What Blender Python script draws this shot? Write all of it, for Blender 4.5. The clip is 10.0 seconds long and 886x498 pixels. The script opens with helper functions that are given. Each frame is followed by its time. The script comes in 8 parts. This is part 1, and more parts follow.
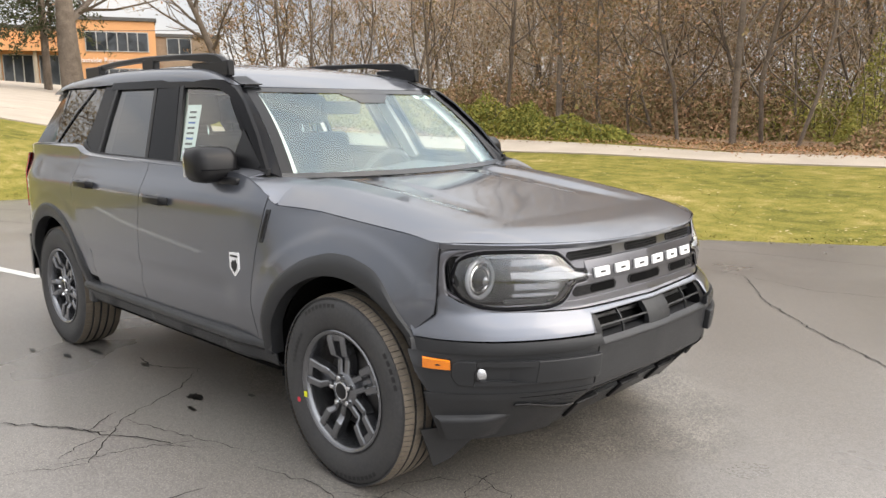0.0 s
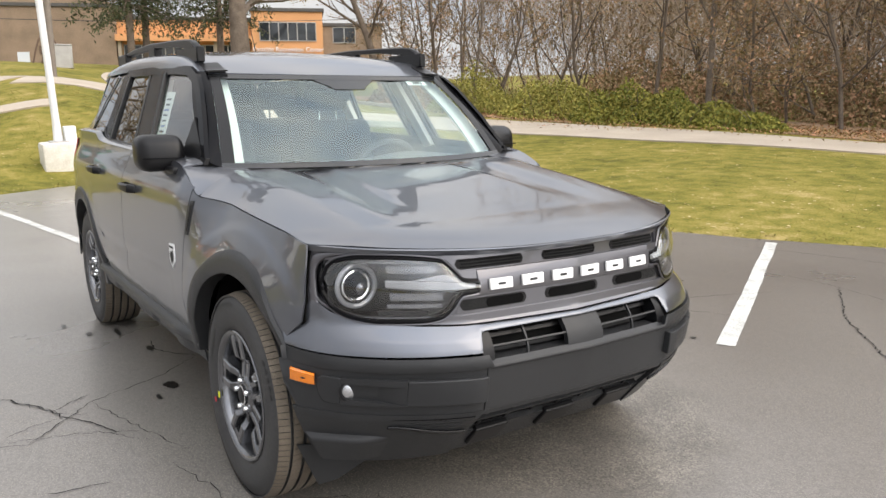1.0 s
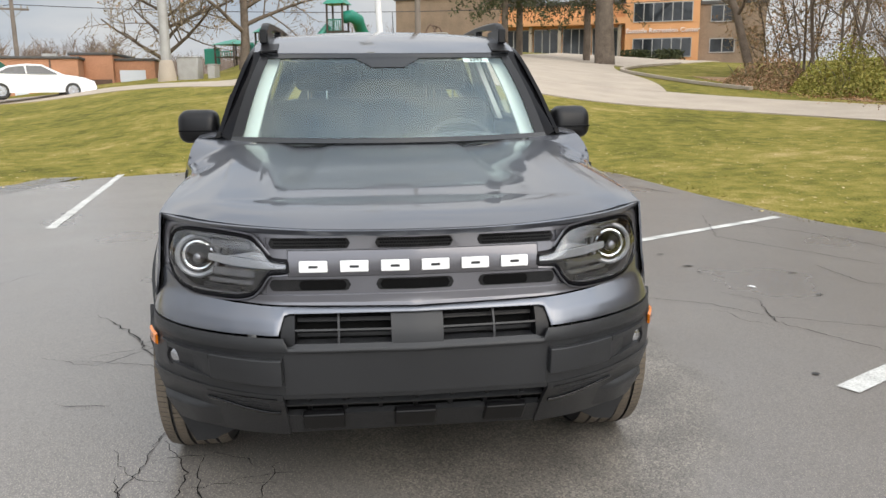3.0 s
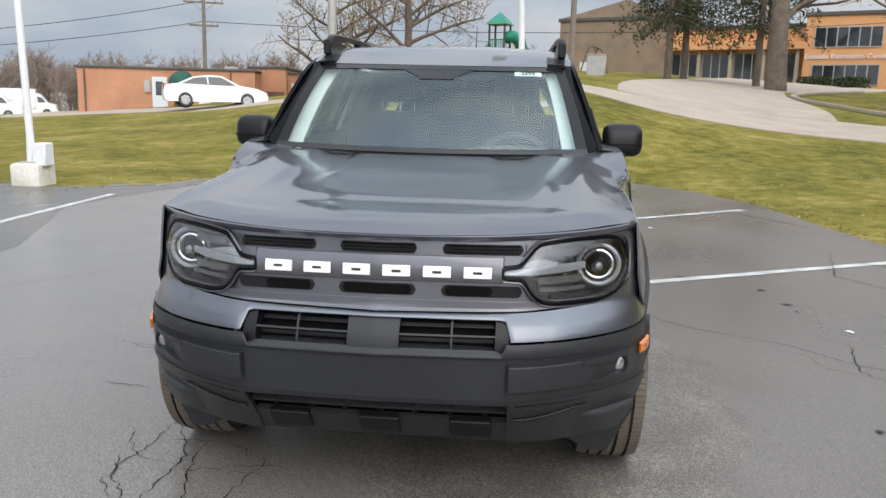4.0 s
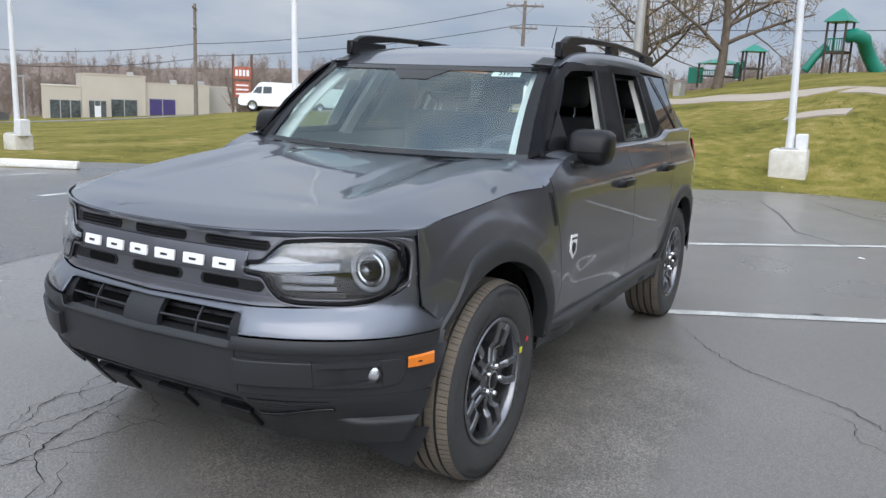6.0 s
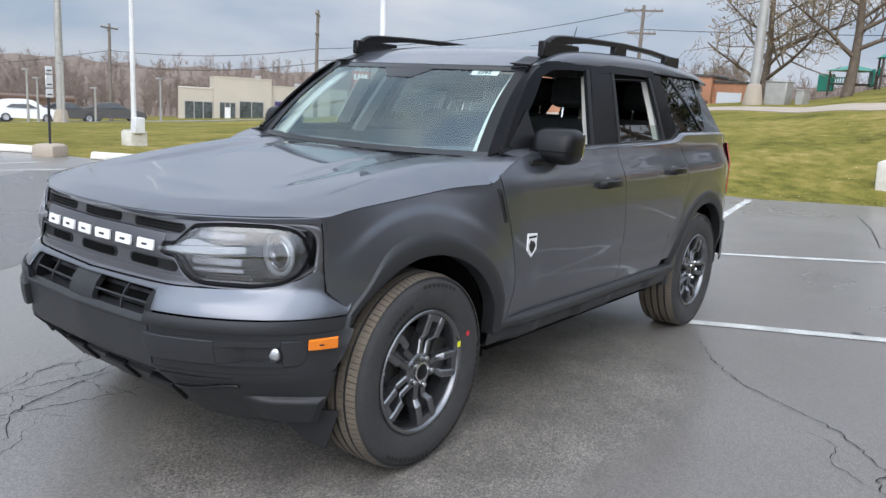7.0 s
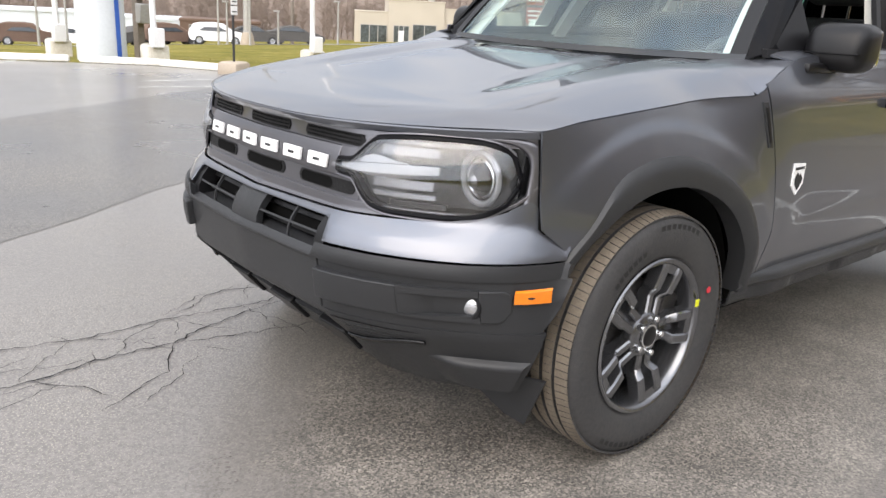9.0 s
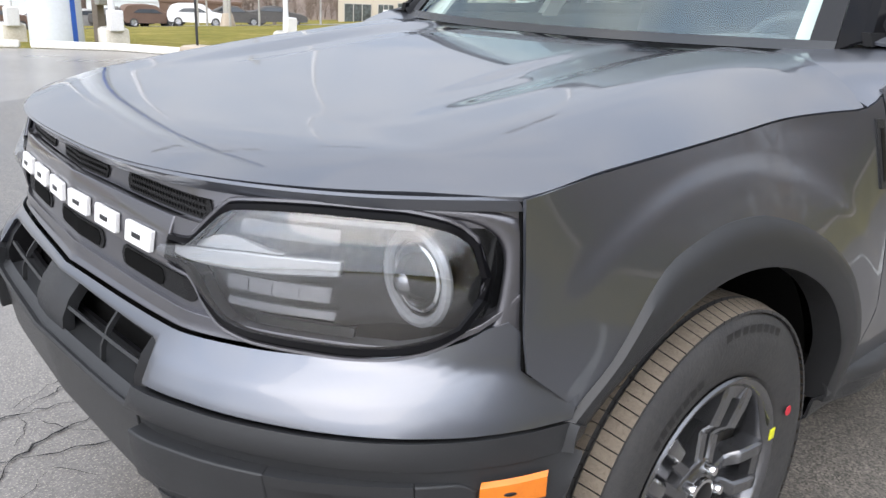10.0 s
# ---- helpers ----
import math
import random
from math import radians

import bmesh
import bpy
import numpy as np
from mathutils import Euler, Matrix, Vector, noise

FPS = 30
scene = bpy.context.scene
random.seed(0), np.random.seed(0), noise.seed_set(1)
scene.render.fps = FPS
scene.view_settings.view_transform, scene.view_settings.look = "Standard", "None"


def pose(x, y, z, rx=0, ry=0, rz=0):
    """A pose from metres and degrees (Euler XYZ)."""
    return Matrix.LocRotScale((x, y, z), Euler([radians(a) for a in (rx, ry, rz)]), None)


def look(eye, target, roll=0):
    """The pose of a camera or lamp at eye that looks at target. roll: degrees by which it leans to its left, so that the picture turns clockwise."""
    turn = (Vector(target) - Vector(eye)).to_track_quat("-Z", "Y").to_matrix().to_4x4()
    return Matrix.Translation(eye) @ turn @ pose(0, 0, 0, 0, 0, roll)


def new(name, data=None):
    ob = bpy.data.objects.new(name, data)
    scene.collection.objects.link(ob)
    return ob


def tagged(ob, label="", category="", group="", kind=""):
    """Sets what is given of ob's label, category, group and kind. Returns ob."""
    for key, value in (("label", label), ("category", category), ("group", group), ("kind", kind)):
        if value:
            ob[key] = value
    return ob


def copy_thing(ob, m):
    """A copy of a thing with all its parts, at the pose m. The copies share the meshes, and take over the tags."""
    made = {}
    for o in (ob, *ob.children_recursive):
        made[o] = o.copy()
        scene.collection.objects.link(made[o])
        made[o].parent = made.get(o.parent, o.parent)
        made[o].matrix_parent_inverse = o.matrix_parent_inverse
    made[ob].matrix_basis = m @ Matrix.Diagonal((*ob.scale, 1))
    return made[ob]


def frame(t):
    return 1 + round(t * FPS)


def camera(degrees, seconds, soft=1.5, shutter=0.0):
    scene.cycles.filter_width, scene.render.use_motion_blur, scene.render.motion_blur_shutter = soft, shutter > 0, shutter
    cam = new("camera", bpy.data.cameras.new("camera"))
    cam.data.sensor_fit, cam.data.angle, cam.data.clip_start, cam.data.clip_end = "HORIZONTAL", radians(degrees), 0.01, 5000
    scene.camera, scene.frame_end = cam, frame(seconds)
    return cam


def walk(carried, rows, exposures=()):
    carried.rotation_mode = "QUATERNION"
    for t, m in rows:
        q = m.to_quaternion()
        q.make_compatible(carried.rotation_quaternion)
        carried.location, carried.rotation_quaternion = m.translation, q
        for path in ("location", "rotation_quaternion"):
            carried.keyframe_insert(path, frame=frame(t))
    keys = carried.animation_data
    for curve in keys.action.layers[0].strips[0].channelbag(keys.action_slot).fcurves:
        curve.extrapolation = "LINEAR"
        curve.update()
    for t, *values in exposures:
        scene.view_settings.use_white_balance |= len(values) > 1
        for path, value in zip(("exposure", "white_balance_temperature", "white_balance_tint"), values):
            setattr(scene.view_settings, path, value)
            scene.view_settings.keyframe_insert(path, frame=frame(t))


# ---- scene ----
cam = camera(59.0, 10.0)
METRES, EYE, TILT, LEAN, TURN = 8.0, 1.5, 0.0, 0.0, 0.0
PATH = [
    (0, (2.177, -2.521, 1.339), (0.794, -1.115, 1.004), -0.5),
    (0.5, (2.384, -2.132, 1.336), (0.871, -0.871, 0.988), -0.5),
    (1, (2.521, -1.679, 1.338), (0.882, -0.591, 0.973), -0.4),
    (1.5, (2.685, -1.221, 1.306), (0.933, -0.335, 0.923), -0.3),
    (2, (2.744, -0.81, 1.276), (0.9, -0.145, 0.875), -0.3),
    (2.5, (2.768, -0.449, 1.299), (0.86, -0.012, 0.892), -0.4),
    (3, (2.917, -0.159, 1.303), (0.969, 0.055, 0.904), -0.5),
    (4.5, (2.867, 0.734, 1.261), (0.934, 0.35, 0.917), 2.2),
    (5, (2.773, 1.155, 1.271), (0.899, 0.55, 0.918), 2.2),
    (5.5, (2.587, 1.541, 1.303), (0.785, 0.754, 0.936), 2.3),
    (6, (2.399, 1.923, 1.322), (0.674, 0.984, 0.944), 2.7),
    (7.5, (2.042, 2.578, 1.318), (0.553, 1.303, 0.919), 3.6),
    (8, (2.055, 2.568, 1.298), (0.644, 1.222, 0.859), 3.6),
    (8.5, (1.959, 2.282, 1.248), (0.629, 0.876, 0.743), 3.4),
    (9, (1.774, 1.988, 1.19), (0.519, 0.543, 0.61), 3.2),
    (9.5, (1.48, 1.695, 1.173), (0.293, 0.215, 0.541), 2.9),
    (10, (1.131, 1.4, 1.177), (-0.135, -0.015, 0.55), 2.6),
]
EXPOSURES = [
    (0.0, 0.82, 7660, 12), (1.0, 0.62, 7560, 12), (2.5, 0.41, 7380, 11), (3.2, 0.38, 7280, 10), (4.5, 0.18, 6700, 10), (5.5, 0.12, 6450, 10),
    (7.5, 0.36, 6450, 10), (8.5, 0.48, 6500, 12), (9.0, 0.73, 7300, 13), (9.5, 0.73, 7230, 12), (10.0, 0.69, 6880, 12),
]
walk(cam, [(t, look(eye, target, roll)) for t, eye, target, roll in PATH], EXPOSURES)

# ---- world and sun ----
SUN_EL, SUN_AZ = 40.0, 28.0
world = bpy.data.worlds.new("world")
scene.world = world
world.use_nodes = True
wn, wl = world.node_tree.nodes, world.node_tree.links
wn.clear()
w_out = wn.new("ShaderNodeOutputWorld")
w_bg = wn.new("ShaderNodeBackground")
w_sky = wn.new("ShaderNodeTexSky")
w_sky.sky_type = "NISHITA"
w_sky.sun_disc = False
w_sky.sun_elevation, w_sky.sun_rotation = radians(SUN_EL), radians(90 - SUN_AZ)
w_sky.air_density, w_sky.dust_density, w_sky.ozone_density = 1.0, 2.0, 1.0
w_co = wn.new("ShaderNodeTexCoord")
w_map = wn.new("ShaderNodeMapping")
w_map.inputs["Scale"].default_value = (1.0, 1.0, 3.4)
w_cl = wn.new("ShaderNodeTexNoise")
w_cl.inputs["Scale"].default_value, w_cl.inputs["Detail"].default_value, w_cl.inputs["Roughness"].default_value = 2.1, 7.0, 0.55
w_ramp = wn.new("ShaderNodeValToRGB")
w_ramp.color_ramp.elements[0].position, w_ramp.color_ramp.elements[1].position = 0.30, 0.66
w_ramp.color_ramp.elements[0].color = (0.86, 0.86, 0.86, 1)
w_ramp.color_ramp.elements[1].color = (1, 1, 1, 1)
w_cl2 = wn.new("ShaderNodeTexNoise")
w_cl2.inputs["Scale"].default_value, w_cl2.inputs["Detail"].default_value = 3.4, 5.0
w_cr2 = wn.new("ShaderNodeValToRGB")
w_cr2.color_ramp.elements[0].position, w_cr2.color_ramp.elements[1].position = 0.32, 0.68
w_cr2.color_ramp.elements[0].color = (3.7, 4.5, 5.8, 1)
w_cr2.color_ramp.elements[1].color = (6.5, 6.8, 7.3, 1)
w_mix = wn.new("ShaderNodeMix")
w_mix.data_type = "RGBA"
wl.new(w_co.outputs["Generated"], w_map.inputs["Vector"])
wl.new(w_map.outputs["Vector"], w_cl.inputs["Vector"])
wl.new(w_map.outputs["Vector"], w_cl2.inputs["Vector"])
wl.new(w_cl.outputs["Fac"], w_ramp.inputs["Fac"])
wl.new(w_cl2.outputs["Fac"], w_cr2.inputs["Fac"])
wl.new(w_ramp.outputs["Color"], w_mix.inputs["Factor"])
wl.new(w_sky.outputs["Color"], w_mix.inputs["A"])
wl.new(w_cr2.outputs["Color"], w_mix.inputs["B"])
wl.new(w_mix.outputs["Result"], w_bg.inputs["Color"])
# a cloudy sky is brighter overhead than at the horizon
w_sep = wn.new("ShaderNodeSeparateXYZ")
w_up = wn.new("ShaderNodeMapRange")
w_up.inputs["From Min"].default_value, w_up.inputs["From Max"].default_value = 0.10, 0.85
w_up.inputs["To Min"].default_value, w_up.inputs["To Max"].default_value = 0.087, 0.175
wl.new(w_co.outputs["Generated"], w_sep.inputs["Vector"])
wl.new(w_sep.outputs["Z"], w_up.inputs["Value"])
# thin cloud glows round the hidden sun
w_dot, w_glow, w_sum = wn.new("ShaderNodeVectorMath"), wn.new("ShaderNodeMapRange"), wn.new("ShaderNodeMath")
w_dot.operation, w_sum.operation = "DOT_PRODUCT", "ADD"
w_dot.inputs[1].default_value = (math.cos(radians(SUN_AZ)) * math.cos(radians(SUN_EL)), math.sin(radians(SUN_AZ)) * math.cos(radians(SUN_EL)), math.sin(radians(SUN_EL)))
w_glow.interpolation_type = "SMOOTHERSTEP"
w_glow.inputs["From Min"].default_value, w_glow.inputs["From Max"].default_value = 0.10, 1.0
w_glow.inputs["To Min"].default_value, w_glow.inputs["To Max"].default_value = 0.0, 0.24
wl.new(w_co.outputs["Generated"], w_dot.inputs[0])
wl.new(w_dot.outputs["Value"], w_glow.inputs["Value"])
wl.new(w_glow.outputs["Result"], w_sum.inputs[0])
wl.new(w_up.outputs["Result"], w_sum.inputs[1])
wl.new(w_sum.outputs[0], w_bg.inputs["Strength"])
wl.new(w_bg.outputs["Background"], w_out.inputs["Surface"])

sun = new("sun", bpy.data.lights.new("sun", "SUN"))
sun.data.energy, sun.data.angle, sun.data.color = 0.85, radians(50), (1.0, 0.94, 0.86)
sun.matrix_world = look((30 * math.cos(radians(SUN_AZ)) * math.cos(radians(SUN_EL)), 30 * math.sin(radians(SUN_AZ)) * math.cos(radians(SUN_EL)), 30 * math.sin(radians(SUN_EL))), (0, 0, 0))


# ---- materials ----
def material(name, color, rough=0.6, metal=0.0, vary=0.15, scale=8.0, fine=120.0, bump=0.0, bump_scale=60.0, coat=0.0, color2=None, random_hue=0.0, spec=0.5, island=False):
    m = bpy.data.materials.new(name)
    m.use_nodes = True
    n, l = m.node_tree.nodes, m.node_tree.links
    b = n["Principled BSDF"]
    b.inputs["Roughness"].default_value, b.inputs["Metallic"].default_value = rough, metal
    b.inputs["Coat Weight"].default_value, b.inputs["Coat Roughness"].default_value = coat, 0.03
    b.inputs["Specular IOR Level"].default_value = spec
    c2 = color2 or tuple(max(0.0, c * (1 - vary * 1.6)) for c in color)
    tc = n.new("ShaderNodeTexCoord")
    n1, n2 = n.new("ShaderNodeTexNoise"), n.new("ShaderNodeTexNoise")
    n1.inputs["Scale"].default_value, n1.inputs["Detail"].default_value = scale, 4.0
    n2.inputs["Scale"].default_value, n2.inputs["Detail"].default_value = fine, 3.0
    mix = n.new("ShaderNodeMix")
    mix.data_type = "RGBA"
    mix.inputs["A"].default_value, mix.inputs["B"].default_value = (*color, 1), (*c2, 1)
    add = n.new("ShaderNodeMath")
    add.operation = "MULTIPLY_ADD"
    add.inputs[1].default_value = 0.5
    half = n.new("ShaderNodeMath")
    half.operation = "MULTIPLY"
    half.inputs[1].default_value = 0.5
    curve = n.new("ShaderNodeMapRange")
    curve.inputs["From Min"].default_value, curve.inputs["From Max"].default_value = 0.35, 0.65
    l.new(tc.outputs["Object"], n1.inputs["Vector"])
    l.new(tc.outputs["Object"], n2.inputs["Vector"])
    l.new(n1.outputs["Fac"], half.inputs[0])
    l.new(n2.outputs["Fac"], add.inputs[0])
    l.new(half.outputs[0], add.inputs[2])
    l.new(add.outputs[0], curve.inputs["Value"])
    l.new(curve.outputs["Result"], mix.inputs["Factor"])
    last = mix.outputs["Result"]
    if random_hue:
        src = n.new("ShaderNodeNewGeometry").outputs["Random Per Island"] if island else n.new("ShaderNodeObjectInfo").outputs["Random"]
        hs = n.new("ShaderNodeHueSaturation")
        mr = n.new("ShaderNodeMapRange")
        mr.inputs["To Min"].default_value, mr.inputs["To Max"].default_value = 1 - random_hue, 1 + random_hue
        l.new(src, mr.inputs["Value"])
        l.new(mr.outputs["Result"], hs.inputs["Value"])
        mh = n.new("ShaderNodeMapRange")
        mh.inputs["To Min"].default_value, mh.inputs["To Max"].default_value = 0.5 + random_hue * 0.06, 0.5 - random_hue * 0.06
        l.new(src, mh.inputs["Value"])
        l.new(mh.outputs["Result"], hs.inputs["Hue"])
        l.new(last, hs.inputs["Color"])
        last = hs.outputs["Color"]
    l.new(last, b.inputs["Base Color"])
    if bump:
        bp = n.new("ShaderNodeBump")
        bp.inputs["Strength"].default_value, bp.inputs["Distance"].default_value = bump, 0.01
        n3 = n.new("ShaderNodeTexNoise")
        n3.inputs["Scale"].default_value, n3.inputs["Detail"].default_value = bump_scale, 5.0
        l.new(tc.outputs["Object"], n3.inputs["Vector"])
        l.new(n3.outputs["Fac"], bp.inputs["Height"])
        l.new(bp.outputs["Normal"], b.inputs["Normal"])
    return m


def glass(name, tint=(0.9, 0.95, 0.93), rough=0.0, base=0.08, sheen=(1, 1, 1)):
    m = bpy.data.materials.new(name)
    m.use_nodes = True
    n, l = m.node_tree.nodes, m.node_tree.links
    n.remove(n["Principled BSDF"])
    gl, tr, mx, lw = n.new("ShaderNodeBsdfGlossy"), n.new("ShaderNodeBsdfTransparent"), n.new("ShaderNodeMixShader"), n.new("ShaderNodeLayerWeight")
    gl.inputs["Roughness"].default_value = rough
    tr.inputs["Color"].default_value, gl.inputs["Color"].default_value = (*tint, 1), (*sheen, 1)
    lw.inputs["Blend"].default_value = 0.5
    pw, ma = n.new("ShaderNodeMath"), n.new("ShaderNodeMath")
    pw.operation, ma.operation = "POWER", "MULTIPLY_ADD"
    pw.inputs[1].default_value = 4.0
    ma.inputs[1].default_value, ma.inputs[2].default_value = 0.90, base
    l.new(lw.outputs["Facing"], pw.inputs[0])
    l.new(pw.outputs[0], ma.inputs[0])
    l.new(ma.outputs[0], mx.inputs["Fac"])
    l.new(tr.outputs["BSDF"], mx.inputs[1])
    l.new(gl.outputs["BSDF"], mx.inputs[2])
    l.new(mx.outputs["Shader"], n["Material Output"].inputs["Surface"])
    return m


PAINT = material("grey metallic paint", (0.124, 0.133, 0.155), 0.33, 0.80, 0.05, 1.2, 900.0, coat=1.0)
PAINT2 = material("graphite grille paint", (0.105, 0.104, 0.117), 0.30, 0.65, 0.06, 4.0, 700.0, coat=0.8)
PLASTIC = material("moulded charcoal plastic", (0.028, 0.029, 0.031), 0.36, 0.0, 0.15, 5.0, 500.0, 0.12, 900.0, spec=0.29)
BLACK = material("satin black trim", (0.008, 0.008, 0.009), 0.34, 0.0, 0.15, 4.0, 300.0, spec=0.25)
GLOSSBLACK = material("gloss black trim", (0.005, 0.005, 0.006), 0.12, 0.0, 0.1, 4.0, 300.0, spec=0.08)
FRIT = material("black printed glass border", (0.012, 0.013, 0.014), 0.16, 0.0, 0.1, 4.0, 300.0, spec=0.5)
# near-black: the darkness of gaps and hollows is put into the colour
VOID = material("near black of gaps and hollows", (0.005, 0.005, 0.005), 0.9, 0.0, 0.2, spec=0.08)
MESHBLACK = material("black grille mesh", (0.014, 0.014, 0.015), 0.5, 0.0, 0.3, 40.0, 400.0, 0.5, 350.0, spec=0.2)
CHROME = material("bright chrome", (0.78, 0.79, 0.80), 0.10, 1.0, 0.05, 8.0, 200.0)
SILVER = material("machined dark silver wheel", (0.54, 0.55, 0.57), 0.27, 0.9, 0.12, 9.0, 400.0)
WHEELGREY = material("painted carbon grey wheel", (0.165, 0.168, 0.178), 0.24, 0.85, 0.10, 9.0, 300.0, coat=0.5)
TYREMARK = material("moulded rubber letters", (0.017, 0.017, 0.018), 0.5, spec=0.35)
RUBBER = material("tyre rubber", (0.026, 0.026, 0.028), 0.62, 0.0, 0.3, 9.0, 90.0, 0.15, 200.0, color2=(0.044, 0.043, 0.042))
TREAD = material("dusty tyre tread", (0.140, 0.115, 0.087), 0.8, 0.0, 0.35, 14.0, 160.0, 0.3, 160.0, color2=(0.100, 0.080, 0.060))
WHITE = material("white enamel", (0.80, 0.80, 0.80), 0.35, 0.0, 0.05)
AMBER = material("amber lens", (0.74, 0.20, 0.015), 0.22, 0.0, 0.10, 60.0, 500.0, coat=0.6)
RED = material("red lens", (0.35, 0.012, 0.010), 0.15, 0.0, 0.15, coat=0.6)
LAMPDARK = material("smoked lamp housing", (0.014, 0.0145, 0.016), 0.24, 0.3, 0.2, 30.0, 300.0)
LAMPGREY = material("grey lamp trim", (0.22, 0.225, 0.24), 0.22, 0.8, 0.2, 30.0, 300.0)
DRL = material("frosted light guide", (0.27, 0.28, 0.295), 0.20, 0.3, 0.1, 30.0, 200.0, coat=0.5)
LENS = glass("clear lamp cover", (0.93, 0.94, 0.95), base=0.08)
WINDSHIELD = glass("windscreen glass", (0.80, 0.92, 0.90), base=0.12, sheen=(0.72, 0.84, 0.85))
TINT = glass("privacy glass", (0.055, 0.060, 0.062))
SIDEGLASS = glass("side window glass", (0.66, 0.76, 0.73))
SEATCLOTH = material("dark seat cloth", (0.030, 0.031, 0.033), 0.85, 0.0, 0.25, 20.0, 400.0, 0.2, 500.0)
CABINGREY = material("grey cabin plastic", (0.085, 0.090, 0.093), 0.6, 0.0, 0.2, 10.0, 300.0)
HEADLINER = material("pale headliner", (0.62, 0.61, 0.57), 0.9, 0.0, 0.08, 8.0, 300.0)
PAPER = material("white paper", (0.82, 0.83, 0.82), 0.7, 0.0, 0.05)
INK = material("black ink", (0.02, 0.02, 0.02), 0.7)
STEEL = material("cast steel", (0.085, 0.082, 0.080), 0.5, 0.8, 0.3, 20.0, 200.0)


def asphalt_material(name, c1, c2, bare=False):
    m = material(name, c1, 0.30, 0.0, 0.3, 0.35, 190.0, 0.045, 200.0, color2=c2, spec=0.55, coat=0.12)
    m.node_tree.nodes["Principled BSDF"].inputs["Coat Roughness"].default_value = 0.22
    m.node_tree.nodes["Principled BSDF"].inputs["Coat IOR"].default_value = 1.6
    n, l = m.node_tree.nodes, m.node_tree.links
    b = n["Principled BSDF"]
    old = b.inputs["Base Color"].links[0].from_socket
    tc = n.new("ShaderNodeTexCoord")
    # fine stone speckle
    sp = n.new("ShaderNodeTexNoise")
    sp.inputs["Scale"].default_value, sp.inputs["Detail"].default_value = 170.0, 2.0
    sr = n.new("ShaderNodeMapRange")
    sr.inputs["From Min"].default_value, sr.inputs["From Max"].default_value = 0.56, 0.66
    mx = n.new("ShaderNodeMix")
    mx.data_type = "RGBA"
    mx.inputs["B"].default_value = (0.40, 0.36, 0.30, 1)
    # rougher worn patches where the stone shows
    pa = n.new("ShaderNodeTexNoise")
    pa.inputs["Scale"].default_value, pa.inputs["Detail"].default_value = 0.55, 5.0
    pr = n.new("ShaderNodeMapRange")
    pr.inputs["From Min"].default_value, pr.inputs["From Max"].default_value = 0.30, 0.62
    mul = n.new("ShaderNodeMath")
    mul.operation = "MULTIPLY"
    rr = n.new("ShaderNodeMapRange")
    rr.inputs["To Min"].default_value, rr.inputs["To Max"].default_value = 0.24, 0.36
    l.new(tc.outputs["Object"], sp.inputs["Vector"])
    l.new(tc.outputs["Object"], pa.inputs["Vector"])
    l.new(sp.outputs["Fac"], sr.inputs["Value"])
    l.new(pa.outputs["Fac"], pr.inputs["Value"])
    l.new(sr.outputs["Result"], mul.inputs[0])
    l.new(pr.outputs["Result"], mul.inputs[1])
    l.new(mul.outputs[0], mx.inputs["Factor"])
    # aggregate: every stone its own tone
    vo = n.new("ShaderNodeTexVoronoi")
    vo.inputs["Scale"].default_value = 125.0
    vs = n.new("ShaderNodeSeparateColor")
    vm = n.new("ShaderNodeMapRange")
    vm.inputs["To Min"].default_value, vm.inputs["To Max"].default_value = 0.55, 1.55
    vx = n.new("ShaderNodeMix")
    vx.data_type, vx.blend_type = "RGBA", "MULTIPLY"
    vx.inputs["Factor"].default_value = 1.0
    l.new(tc.outputs["Object"], vo.inputs["Vector"])
    l.new(vo.outputs["Color"], vs.inputs["Color"])
    l.new(vs.outputs[0], vm.inputs["Value"])
    l.new(vm.outputs["Result"], vx.inputs["B"])
    l.new(old, vx.inputs["A"])
    l.new(vx.outputs["Result"], mx.inputs["A"])
    l.new(mx.outputs["Result"], b.inputs["Base Color"])
    l.new(pr.outputs["Result"], rr.inputs["Value"])
    l.new(rr.outputs["Result"], b.inputs["Roughness"])
    if not bare:
        return m
    # the sealing coat has worn off in one broad spot: coarse bare stones show there
    vm.inputs["To Min"].default_value, vm.inputs["To Max"].default_value = 0.78, 1.24
    mp = n.new("ShaderNodeMapping")
    mp.inputs["Location"].default_value = (0.75 / 1.7, -0.45 / 1.0, 0)
    mp.inputs["Scale"].default_value = (1 / 1.7, 1.0, 0)
    ln = n.new("ShaderNodeVectorMath")
    ln.operation = "LENGTH"
    en, e2 = n.new("ShaderNodeTexNoise"), n.new("ShaderNodeTexNoise")
    en.inputs["Scale"].default_value, en.inputs["Detail"].default_value = 2.2, 6.0
    e2.inputs["Scale"].default_value, e2.inputs["Detail"].default_value = 70.0, 2.0
    a1, a2 = n.new("ShaderNodeMath"), n.new("ShaderNodeMath")
    a1.operation = a2.operation = "MULTIPLY_ADD"
    a1.inputs[1].default_value, a2.inputs[1].default_value = 0.42, 0.22
    mk = n.new("ShaderNodeMapRange")
    mk.interpolation_type = "SMOOTHSTEP"
    mk.inputs["From Min"].default_value, mk.inputs["From Max"].default_value = 1.37, 1.17
    v2 = n.new("ShaderNodeTexVoronoi")
    v2.inputs["Scale"].default_value, v2.inputs["Randomness"].default_value = 180.0, 1.0
    s2 = n.new("ShaderNodeSeparateColor")
    ramp = n.new("ShaderNodeValToRGB")
    ramp.color_ramp.elements[0].position, ramp.color_ramp.elements[0].color = 0.0, (0.064, 0.060, 0.054, 1)
